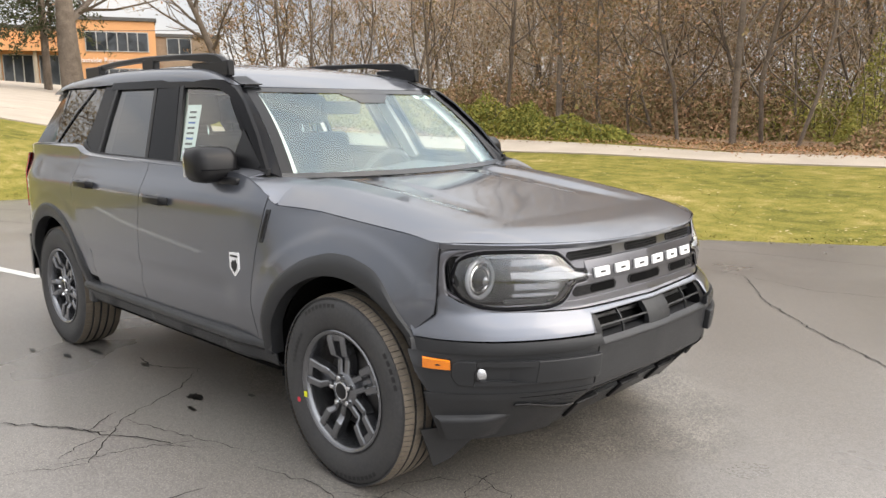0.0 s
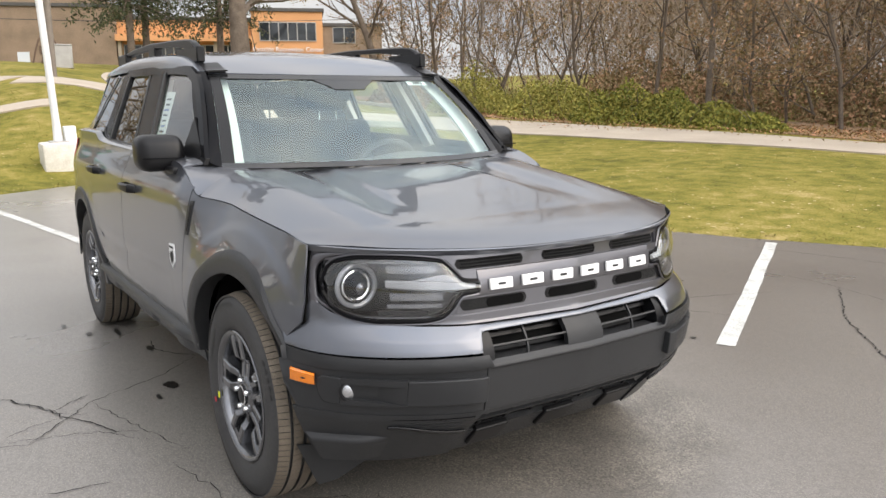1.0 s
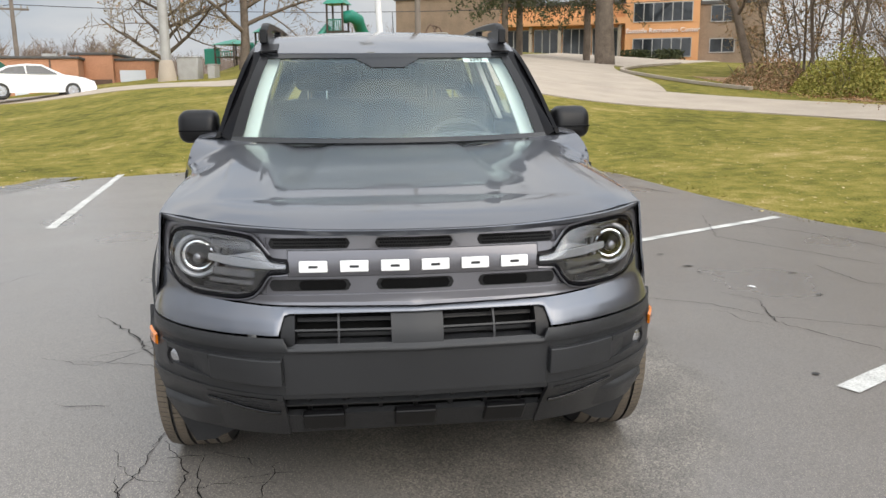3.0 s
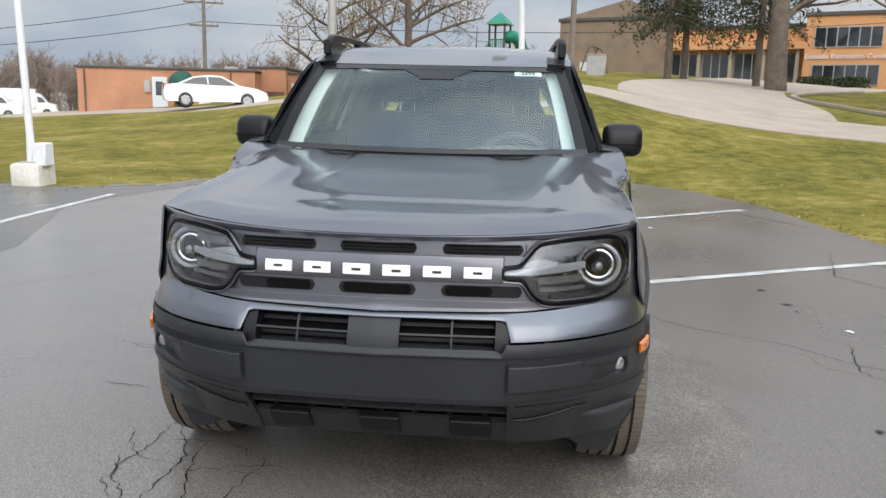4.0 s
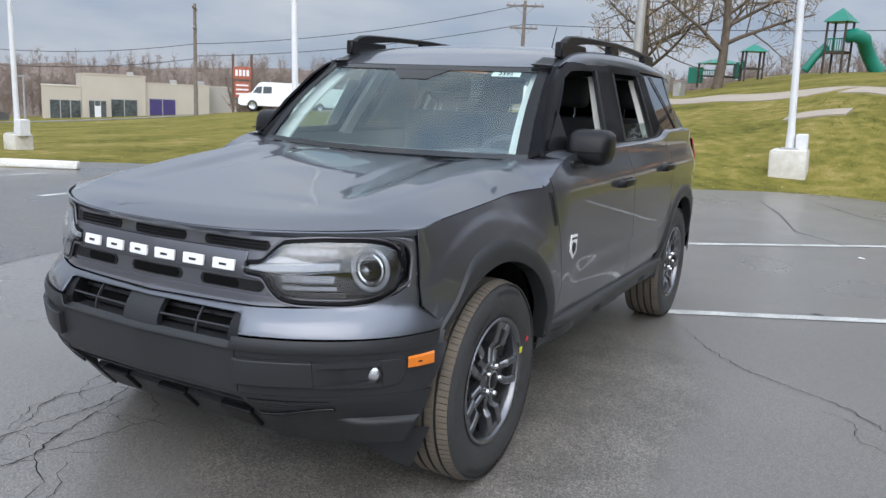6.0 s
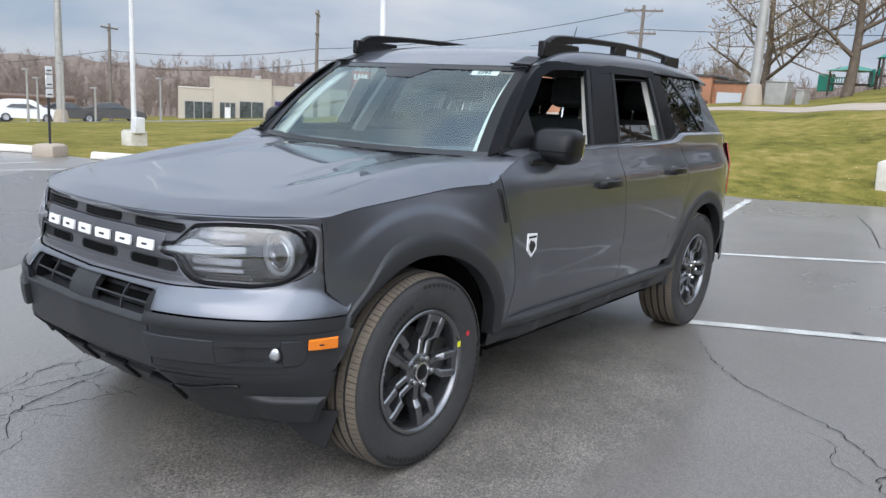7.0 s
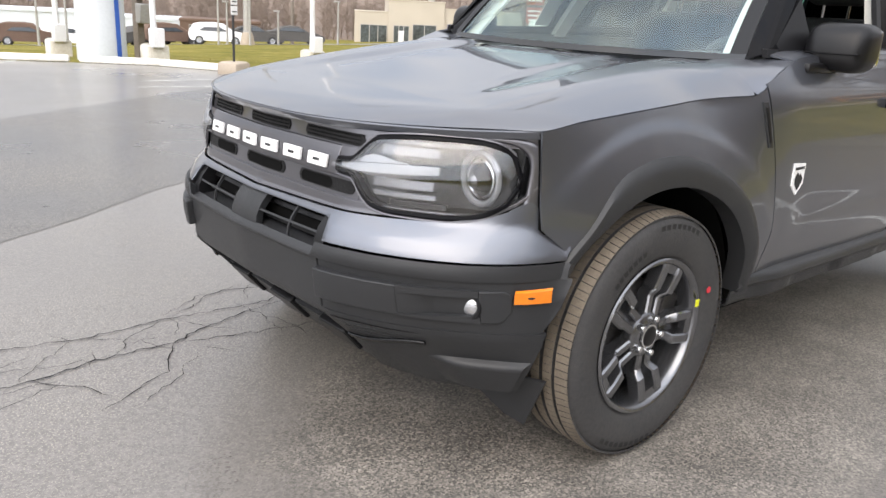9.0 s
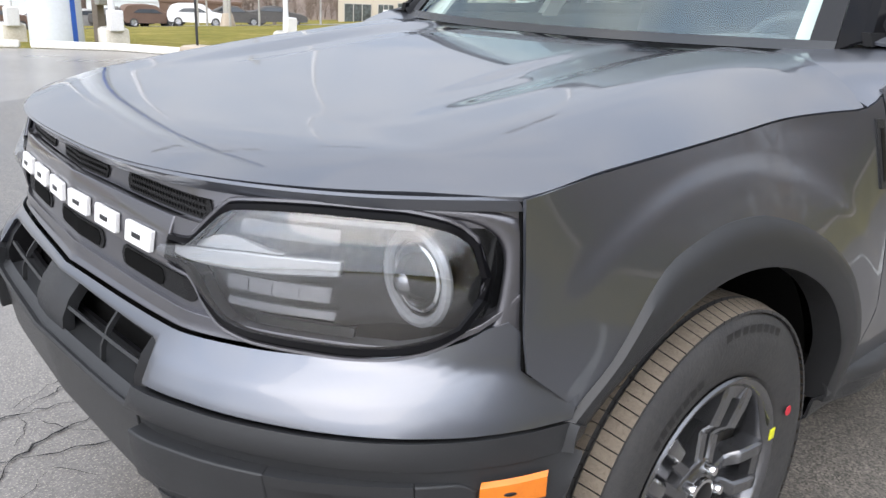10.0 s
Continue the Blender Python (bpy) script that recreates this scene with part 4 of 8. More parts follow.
def tread_mesh():
    """Ribs split into blocks by narrow grooves."""
    bm = bmesh.new()
    ribs = ((-0.104, -0.068), (-0.058, -0.026), (-0.015, 0.015), (0.026, 0.058), (0.068, 0.104))
    n = 104
    for k, (a, b) in enumerate(ribs):
        edge = k in (0, 4)
        for i in range(n):
            sh = (0.25 * (k % 3)) if not edge else 0.0
            skew = 0.10 if k % 2 else -0.10
            t0, t1 = (i + sh) * 2 * math.pi / n, (i + sh + (0.90 if edge else 0.94)) * 2 * math.pi / n
            vs = []
            for r in (0.343, 0.3575):
                for y, t, q in ((a, t0, 0), (b, t0 + skew * 2 * math.pi / n, 1), (b, t1 + skew * 2 * math.pi / n, 1), (a, t1, 0)):
                    rr = r - (0.009 if edge and ((k == 0 and y == a) or (k == 4 and y == b)) and r > 0.35 else 0)
                    vs.append(bm.verts.new((rr * math.cos(t), y, rr * math.sin(t))))
            for q in ((4, 5, 6, 7), (0, 4, 7, 3), (1, 2, 6, 5), (0, 1, 5, 4), (3, 7, 6, 2)):
                bm.faces.new([vs[j] for j in q])
    bmesh.ops.recalc_face_normals(bm, faces=bm.faces)
    return bm


def rim_mesh():
    bm = bmesh.new()
    lathe(bm, ((0.224, 0.098), (0.228, 0.104), (0.224, 0.108), (0.216, 0.106), (0.209, 0.098), (0.204, 0.080), (0.199, 0.02), (0.196, -0.06), (0.215, -0.09)), 72)
    return bm


def spoke_mesh(a):
    """One forked spoke: two kinked arms with a pocket between them, closed at the rim."""
    bm = bmesh.new()
    ca, sa = math.cos(a), math.sin(a)

    def at(r, t, y):
        return (r * ca - t * sa, y, r * sa + t * ca)
    path = ((0.036, 0.019, 0.086), (0.070, 0.020, 0.080), (0.108, 0.022, 0.074), (0.119, 0.026, 0.080), (0.130, 0.033, 0.093), (0.172, 0.036, 0.098), (0.196, 0.037, 0.099), (0.209, 0.038, 0.096))
    wid = (0.0125, 0.0125, 0.0125, 0.0135, 0.0150, 0.0150, 0.0155, 0.0165)
    for sgn in (1, -1):
        rows = []
        for (r, t, y), w in zip(path, wid):
            t *= sgn
            c = [(t - w * 1.12, y - 0.040), (t - w, y - 0.005), (t - w * 0.66, y), (t + w * 0.66, y), (t + w, y - 0.005), (t + w * 1.12, y - 0.040)]
            rows.append([bm.verts.new(at(r, q, yy)) for q, yy in c])
        for p, q in zip(rows, rows[1:]):
            for k in range(5):
                bm.faces.new((p[k], p[k + 1], q[k + 1], q[k]))
        bm.faces.new(rows[-1])
    # floor of the pocket, and the bridge that joins the arms at the rim
    for r0, r1, t0, t1, y0, y1 in ((0.040, 0.120, 0.018, 0.022, 0.062, 0.050), (0.120, 0.186, 0.022, 0.030, 0.050, 0.058), (0.184, 0.209, 0.036, 0.040, 0.091, 0.095)):
        q = [bm.verts.new(at(r, t, y)) for r, t, y in ((r0, -t0, y0), (r0, t0, y0), (r1, t1, y1), (r1, -t1, y1))]
        w = [bm.verts.new(at(r, t, y - 0.02)) for r, t, y in ((r0, -t0, y0), (r0, t0, y0), (r1, t1, y1), (r1, -t1, y1))]
        bm.faces.new(q)
        for k in range(4):
            bm.faces.new((q[k], w[k], w[(k + 1) % 4], q[(k + 1) % 4]))
    bmesh.ops.recalc_face_normals(bm, faces=bm.faces)
    return bm


def wheel_parts(wheel):
    tyre = part("tyre", tyre_mesh(), RUBBER, wheel, "black road tyre with dusty tread", angle=1.2)
    tread = part("tread", tread_mesh(), TREAD, tyre, "brown dusty tread blocks with dark grooves", smooth=False)
    tread.data.materials.append(RUBBER)
    for p in tread.data.polygons:
        p.material_index = 0 if math.hypot(p.center.x, p.center.z) > 0.352 else 1
    for rad, start, end in ((0.318, 62, 98), (0.318, 240, 285), (0.322, 150, 175), (0.275, 20, 50)):
        bm = bmesh.new()
        steps = int((end - start) / 4.2)
        for i in range(steps):
            t0, t1 = radians(start + i * (end - start) / steps), radians(start + (i + 0.7) * (end - start) / steps)
            vs = [bm.verts.new((r * math.cos(t), 0.1145 if r < 0.30 else 0.1125 - (r - 0.30) * 0.08, r * math.sin(t))) for r, t in ((rad - 0.007, t0), (rad - 0.007, t1), (rad + 0.007, t1), (rad + 0.007, t0))]
            bm.faces.new(vs)
        part("sidewall_marking", bm, TYREMARK, tyre, "moulded sidewall bars", smooth=False)
    rim = part("rim", rim_mesh(), WHEELGREY, wheel, "carbon grey alloy rim")
    for i in range(5):
        part("spoke", spoke_mesh(radians(90 + 72 * i)), WHEELGREY, rim, "forked alloy spoke", angle=0.5)
    bm = bmesh.new()
    lathe(bm, ((0.004, 0.060), (0.066, 0.060), (0.066, 0.080), (0.060, 0.086), (0.036, 0.090)), 40)
    part("hub", bm, WHEELGREY, rim)
    bm = bmesh.new()
    lathe(bm, ((0.0005, 0.102), (0.024, 0.102), (0.029, 0.100), (0.033, 0.094), (0.034, 0.086)), 32)
    part("centre_cap", bm, BLACK, rim, "black centre cap with bright ring")
    bm = bmesh.new()
    lathe(bm, ((0.030, 0.099), (0.0345, 0.098), (0.0345, 0.094)), 32)
    part("cap_ring", bm, CHROME, rim)
    for i in range(5):
        a = radians(90 + 72 * i)
        bm = bmesh.new()
        lathe(bm, ((0.0005, 0.106), (0.008, 0.105), (0.0105, 0.098), (0.0115, 0.084)), 12)
        bmesh.ops.translate(bm, verts=bm.verts, vec=(0.052 * math.cos(a), 0, 0.052 * math.sin(a)))
        part("lug_nut", bm, CHROME, rim)
    bm = bmesh.new()
    lathe(bm, ((0.03, 0.030), (0.140, 0.030), (0.148, 0.026), (0.148, 0.010), (0.03, 0.010)), 48)
    part("brake_disc", bm, STEEL, wheel, "worn steel brake disc")
    part("caliper", boxes(((-0.16, -0.03, 0.02), (-0.09, 0.05, 0.14)), bevel=0.01), STEEL, wheel)


def make_wheel(x, s, turn=0.0, steer=0.0):
    w = new("wheel")
    w.parent = car
    w.matrix_basis = pose(x, s * 0.745, HUBZ, 0, 0, steer if s > 0 else 180 + steer) @ pose(0, 0, 0, 0, turn, 0)
    tagged(w, "dark grey alloy wheel with five forked spokes")
    return w


first = make_wheel(0, 1, -22)
wheel_parts(first)


for x, s, turn in ((-WB, 1, 50), (0, -1, 8), (-WB, -1, 30)):
    w = copy_thing(first, pose(x, s * 0.745, HUBZ, 0, 0, 0 if s > 0 else 180) @ pose(0, 0, 0, 0, turn, 0))
# balance marks on the front tyres
YELLOW = material("yellow paint dab", (0.75, 0.75, 0.03), 0.6)
REDDAB = material("red paint dab", (0.6, 0.03, 0.05), 0.6)
for s, yx, yz, rx, rz in ((1, -0.191, 0.421, -0.243, 0.452), (-1, -0.196, 0.300, -0.240, 0.268)):
    bm = boxes(((yx - 0.009, s * 0.8612 - 0.0013, yz - 0.011), (yx + 0.009, s * 0.8612 + 0.0013, yz + 0.011)), bevel=0.001)
    part("yellow_mark", bm, YELLOW, car)
    bm = bmesh.new()
    lathe(bm, ((0.0005, 0.0015 * s), (0.010, 0.001 * s), (0.0105, 0.0)), 12)
    bmesh.ops.translate(bm, verts=bm.verts, vec=(rx, s * 0.8610, rz))
    part("red_mark", bm, REDDAB, car)

# ---- front end of the car ----
LEVELS = [
    (0.24, knots((0, 0.58), (0.35, 0.58), (0.5, 0.545), (0.62, 0.485), (0.72, 0.41), (0.78, 0.35))),
    (0.36, knots((0, 0.695), (0.38, 0.685), (0.5, 0.65), (0.62, 0.58), (0.72, 0.495), (0.79, 0.42), (0.815, 0.36))),
    (0.44, knots((0, 0.785), (0.38, 0.770), (0.5, 0.725), (0.6, 0.665), (0.7, 0.58), (0.78, 0.49), (0.82, 0.42), (0.838, 0.36))),
    (0.53, knots((0, 0.803), (0.4, 0.782), (0.5, 0.745), (0.6, 0.685), (0.7, 0.60), (0.78, 0.505), (0.825, 0.42), (0.842, 0.36))),
    (0.60, knots((0, 0.815), (0.38, 0.790), (0.5, 0.750), (0.6, 0.694), (0.7, 0.612), (0.77, 0.520), (0.808, 0.433), (0.825, 0.36))),
    (0.635, knots((0, 0.811), (0.38, 0.786), (0.5, 0.746), (0.6, 0.690), (0.7, 0.607), (0.77, 0.514), (0.808, 0.427), (0.825, 0.355))),
    (0.67, knots((0, 0.790), (0.38, 0.766), (0.5, 0.725), (0.6, 0.668), (0.69, 0.590), (0.755, 0.505), (0.797, 0.415), (0.812, 0.350))),
    (0.71, knots((0, 0.752), (0.38, 0.728), (0.5, 0.685), (0.6, 0.624), (0.68, 0.556), (0.74, 0.486), (0.785, 0.404), (0.80, 0.350))),
    (0.80, knots((0, 0.745), (0.377, 0.724), (0.5, 0.674), (0.6, 0.605), (0.68, 0.535), (0.74, 0.468), (0.775, 0.42))),
    (0.93, knots((0, 0.738), (0.377, 0.698), (0.5, 0.650), (0.6, 0.587), (0.68, 0.517), (0.74, 0.450), (0.768, 0.415))),
]


def front_x(y, z):
    a = abs(y)
    if z <= LEVELS[0][0]:
        return LEVELS[0][1](a)
    for (z0, f0), (z1, f1) in zip(LEVELS, LEVELS[1:]):
        if z <= z1:
            t = (z - z0) / (z1 - z0)
            return lerp(f0(a), f1(a), t)
    return LEVELS[-1][1](a)


def plate(name, y0, y1, low, high, off, mat, parent=None, label="", nu=24, nv=4, thick=0.012, bulge=0.0, s=1, bevel=0.0):
    """A panel over the nose between two heights (numbers or curves of |y|), with its own thickness."""
    fl = low if callable(low) else (lambda a: low)
    fh = high if callable(high) else (lambda a: high)

    def f(u, v):
        y = lerp(y0, y1, u)
        z = lerp(fl(abs(y)), fh(abs(y)), v)
        e = bulge * (1 - (2 * v - 1) ** 2)
        return front_x(y, z) + (off(abs(y)) if callable(off) else off) + e, y, z
    v, fc = sided(*grid(f, nu, nv), s)
    ob = put(name, mesh(name, v, fc, mat), parent or car, label)
    if thick:
        solid(ob, thick, -1.0)
    if bevel:
        bv = ob.modifiers.new("edge", "BEVEL")
        bv.width, bv.segments, bv.limit_method, bv.harden_normals = bevel, 2, "ANGLE", True
    return ob


def rounded(a0, a1, mid, half, r):
    """Height limits of a round-ended slot as two curves."""
    def ext(a):
        d = max(0.0, max(a0 + r - a, a - (a1 - r)))
        return half - r + math.sqrt(max(0.0, r * r - min(d, r) ** 2))
    return (lambda a: mid - ext(a)), (lambda a: mid + ext(a))


# painted upper bumper, cut away for the lower grille
sur_low = knots((0, 0.700), (0.4, 0.706), (0.6, 0.714), (0.68, 0.726), (0.73, 0.748), (0.76, 0.785), (0.785, 0.84))
bump_low = knots((0, 0.686), (0.372, 0.686), (0.384, 0.632), (0.6, 0.632), (0.83, 0.632))
bump_high = knots((0, 0.697), (0.4, 0.703), (0.6, 0.711), (0.68, 0.723), (0.73, 0.744), (0.762, 0.772), (0.784, 0.741), (0.806, 0.707), (0.823, 0.660))
plate("upper_bumper", -0.823, 0.823, bump_low, bump_high, 0.0, PAINT, label="grey painted upper bumper", nu=110, nv=10, bulge=0.003)
lamp_hi = knots((0.360, 0.829), (0.405, 0.834), (0.435, 0.866), (0.465, 0.892), (0.60, 0.903), (0.65, 0.903), (0.690, 0.897), (0.716, 0.884), (0.731, 0.862), (0.738, 0.832))
lamp_lo = knots((0.360, 0.801), (0.410, 0.797), (0.440, 0.757), (0.470, 0.732), (0.52, 0.723), (0.62, 0.722), (0.665, 0.726), (0.700, 0.738), (0.722, 0.756), (0.734, 0.778), (0.738, 0.802))
# grille surround and its bars
plate("grille_mesh", -0.44, 0.44, 0.728, 0.905, -0.040, MESHBLACK, label="black honeycomb grille mesh", nu=30, nv=4)
plate("grille_top_bar", -0.757, 0.757, 0.893, 0.926, -0.012, PAINT2, label="graphite grille surround", nu=80, nv=3, thick=0.03)
plate("grille_centre_bar", -0.362, 0.362, 0.784, 0.861, -0.004, PAINT2, label="graphite grille centre bar", nu=50, nv=5, thick=0.03, bulge=0.006, bevel=0.004)
plate("grille_bottom_bar", -0.775, 0.775, sur_low, lambda a: max(0.733, sur_low(a) + 0.01), -0.004, PAINT2, label="graphite grille lower bar", nu=90, nv=4, thick=0.03, bevel=0.003)
for s in (1, -1):
    plate("grille_bar_tip", 0.362, 0.452, lambda a: lamp_hi(a) + 0.003, lambda a: max(0.861, lamp_hi(a) + 0.004), -0.004, PAINT2, nu=10, nv=3, thick=0.03, s=s)
    plate("grille_bar_tip", 0.362, 0.452, lambda a: min(0.784, lamp_lo(a) - 0.004), lambda a: lamp_lo(a) - 0.003, -0.004, PAINT2, nu=10, nv=3, thick=0.03, s=s)
    plate("grille_side_upper", 0.425, 0.660, lambda a: min(0.894, lamp_hi(a) + 0.003), 0.898, -0.014, PAINT2, label="graphite lamp surround", nu=26, nv=2, thick=0.03, s=s)
    plate("grille_side_lower", 0.425, 0.660, lambda a: max(0.733, sur_low(a) + 0.01) - 0.004, lambda a: max(0.731, lamp_lo(a) - 0.003), -0.014, PAINT2, nu=26, nv=3, thick=0.03, s=s)
    plate("grille_lip", 0.60, 0.768, 0.898, 0.928, -0.014, PAINT2, nu=14, nv=2, thick=0.03, s=s)

    def frame_point(u, v):
        phi = radians(lerp(-94, 94, u))
        c, d = math.cos(phi), math.sin(phi)
        inner = (max(0.0, c / 0.084) ** 3.2 + abs(d / 0.0915) ** 3.2) ** (-1 / 3.2)
        outer = (max(0.0, c / 0.116) ** 5 + abs(d / (0.106 if d > 0 else 0.110)) ** 5) ** (-1 / 5)
        k = lerp(inner, outer, v)
        y, z = 0.655 + c * k, 0.812 + d * k
        off = knots((0.0, -0.045), (0.25, -0.016), (0.5, -0.007), (0.85, -0.008), (1.0, -0.022))(v)
        return front_x(y, z) + off, y, z
    skin("lamp_frame", frame_point, 48, 10, PAINT2, car, s, "graphite lamp frame", t=0.004)
plate("grille_upper_bar", -0.424, 0.424, 0.857, 0.897, -0.022, PAINT2, label="graphite recessed upper grille bar", nu=50, nv=3, thick=0.02)
plate("grille_lower_bar", -0.424, 0.424, 0.730, 0.788, -0.014, PAINT2, label="graphite lower grille bar", nu=50, nv=3, thick=0.02)
for y in (-0.30, 0.0, 0.30):
    a0, a1 = (abs(y) - 0.116, abs(y) + 0.116) if y else (-0.112, 0.112)
    y0, y1, s = (a0, a1, 1 if y > 0 else -1) if y else (-0.112, 0.112, 1)
    lo, hi = rounded(a0, a1, 0.877, 0.0155, 0.015)
    plate("grille_insert", y0, y1, lo, hi, -0.0190, MESHBLACK, label="honeycomb grille insert", nu=36, nv=3, s=s, thick=0.004)
    lo, hi = rounded(a0, a1, 0.7595, 0.0165, 0.016)
    plate("grille_insert", y0, y1, lo, hi, -0.0115, MESHBLACK, label="honeycomb grille insert", nu=36, nv=3, s=s, thick=0.004)
    b0, b1 = (a0 + 0.012, a1 - 0.085) if y else (-0.100, 0.100)
    lo, hi = rounded(b0, b1, 0.7595, 0.0135, 0.013)
    # no hole: a flat black plate paints the dark of an open slot
    plate("grille_slot", b0, b1, lo, hi, -0.0100, VOID, label="black plate painted as an open grille slot", nu=30, nv=3, s=s, thick=0.004)
# flat black hexagons paint the dark cells of the upper mesh
bm = bmesh.new()
for k in range(26):
    for j in range(3):
        for y0 in (-0.30, 0.0, 0.30):
            y = y0 - 0.10 + k * 0.008 + (0.004 if j % 2 else 0)
            z = 0.868 + j * 0.009
            x = front_x(y, z) - 0.0180
            c = [bm.verts.new((x, y + 0.0030 * math.cos(radians(60 * i)), z + 0.0030 * math.sin(radians(60 * i)))) for i in range(6)]
            bm.faces.new(c)
tagged(part("honeycomb", bm, VOID, car, smooth=False), kind="stuff")
# six white name blocks, as plain slotted plates
for i in range(6):
    y = -0.2885 + i * 0.1154
    block = plate("name_block", y - 0.040, y + 0.040, 0.8005, 0.8330, 0.012, WHITE, label="white raised grille block", nu=6, nv=4, thick=0.010, bevel=0.003)
    plate("block_slot", y - 0.013, y + 0.013, 0.8130, 0.8200, 0.0135, PLASTIC, block, nu=3, nv=1, thick=0.004)

# head lamps
def lamp_outline(off, n=30, grow=0.0):
    up = [(lerp(0.360, 0.738, i / n), 1) for i in range(n + 1)]
    pts = [(a, lamp_hi(a) + grow) for a, _ in up] + [(a, lamp_lo(a) - grow) for a, _ in up[::-1]]
    return [(front_x(a, z) + off, a, z) for a, z in pts]


def ring_on(bm, c, r, tube_r, n=40, k=8, tilt=0.0):
    rows = []
    for i in range(n):
        a = 2 * math.pi * i / n
        p = Vector((-math.sin(tilt) * r * math.cos(a), r * math.cos(a) * math.cos(tilt), r * math.sin(a)))
        d = p.normalized()
        f = Vector((math.cos(tilt), math.sin(tilt), 0))
        rows.append([bm.verts.new(Vector(c) + p + tube_r * (math.cos(2 * math.pi * j / k) * d + math.sin(2 * math.pi * j / k) * f)) for j in range(k)])
    for i in range(n):
        a, b = rows[i], rows[(i + 1) % n]
        for j in range(k):
            bm.faces.new((a[j], a[(j + 1) % k], b[(j + 1) % k], b[j]))
    return bm


def mirror_y(bm, s):
    if s < 0:
        for v in bm.verts:
            v.co.y = -v.co.y
        bmesh.ops.reverse_faces(bm, faces=bm.faces)
    return bm


for s in (1, -1):
    lamp = plate("head_lamp", 0.362, 0.736, lambda a: lamp_lo(a) + 0.004, lambda a: lamp_hi(a) - 0.004, lambda a: -0.026 - 0.10 * smooth(0.52, 0.60, a) * smooth(0.736, 0.69, a), LAMPDARK, label="clear head lamp with round light ring", nu=40, nv=8, thick=0.02, s=s)
    bm = bmesh.new()
    pts = lamp_outline(-0.004)
    tube(bm, pts + pts[:1], 0.0075, 6, False)
    part("lamp_bezel", mirror_y(bm, s), GLOSSBLACK, lamp)
    bm = bmesh.new()
    pts = lamp_outline(-0.002, grow=0.010)
    tube(bm, pts[4:] , 0.0035, 6, False)
    part("bezel_edge", mirror_y(bm, s), PAINT2, lamp)
    c = (0.503, 0.648, 0.812)
    part("light_ring", mirror_y(ring_on(bmesh.new(), c, 0.0615, 0.0082), s), DRL, lamp, "frosted round light ring")
    part("lens_ring", mirror_y(ring_on(bmesh.new(), (c[0] - 0.004, c[1], c[2]), 0.043, 0.006), s), CHROME, lamp, "chrome lens ring")
    part("shroud_ring", mirror_y(ring_on(bmesh.new(), (c[0] - 0.010, c[1], c[2]), 0.052, 0.005), s), BLACK, lamp)
    bm = bmesh.new()
    bmesh.ops.create_uvsphere(bm, u_segments=24, v_segments=14, radius=0.041)
    bmesh.ops.translate(bm, verts=bm.verts, vec=(c[0] - 0.016, c[1], c[2]))
    part("projector_lens", mirror_y(bm, s), GLOSSBLACK, lamp, "dark glass projector lens")
    # added grey ball stands in for the glint on the projector lens
    bm = bmesh.new()
    bmesh.ops.create_uvsphere(bm, u_segments=16, v_segments=10, radius=0.020)
    bmesh.ops.translate(bm, verts=bm.verts, vec=(c[0] + 0.012, c[1] - 0.004, c[2] - 0.004))
    part("lens_highlight", mirror_y(bm, s), LAMPGREY, lamp)
    bar_hi = knots((0.362, 0.824), (0.42, 0.828), (0.50, 0.834), (0.61, 0.838))
    bar_lo = knots((0.362, 0.808), (0.42, 0.806), (0.50, 0.808), (0.61, 0.817))
    plate("light_bar", 0.366, 0.602, bar_lo, bar_hi, -0.006, DRL, lamp, "frosted horizontal light bar", nu=14, nv=3, thick=0.016, s=s, bevel=0.003)
    plate("light_wedge", 0.395, 0.535, lambda a: bar_hi(a) + 0.001, lambda a: lerp(bar_hi(a) + 0.003, 0.851, smooth(0.395, 0.455, a) * smooth(0.535, 0.46, a)), -0.010, DRL, lamp, "frosted light wedge", nu=14, nv=3, thick=0.012, s=s)
    plate("lamp_shelf", 0.46, 0.665, 0.884, 0.891, -0.016, LAMPGREY, lamp, nu=8, nv=1, thick=0.012, s=s)
    for z0, a0, a1 in ((0.856, 0.470, 0.592), (0.778, 0.460, 0.590)):
        refl = plate("reflector", a0, a1, z0, z0 + 0.021, -0.014, LAMPGREY, lamp, "ribbed reflector", nu=8, nv=1, thick=0.012, s=s)
        for k in range(4):
            a = lerp(a0 + 0.016, a1 - 0.016, k / 3)
            plate("reflector_cell", a - 0.0145, a + 0.0145, z0 + 0.003, z0 + 0.018, -0.012, LAMPGREY, refl, nu=1, nv=1, thick=0.003, s=s)
    plate("lamp_shelf", 0.465, 0.60, 0.757, 0.768, -0.012, LAMPGREY, lamp, nu=8, nv=1, thick=0.012, s=s)
    plate("turn_reflector", 0.50, 0.62, 0.735, 0.748, -0.018, BLACK, lamp, nu=8, nv=1, thick=0.012, s=s)
    cover = plate("lamp_cover", 0.363, 0.736, lamp_lo, lamp_hi, 0.000, LENS, lamp, "clear lamp cover", nu=40, nv=14, thick=0.0, bulge=0.020, s=s)
    cover.visible_shadow = False

# lower bumper in charcoal plastic: sides, plate panel, chin
def low_edge(a):
    return 0.255 + 0.02 * smooth(0.6, 0.8, a)


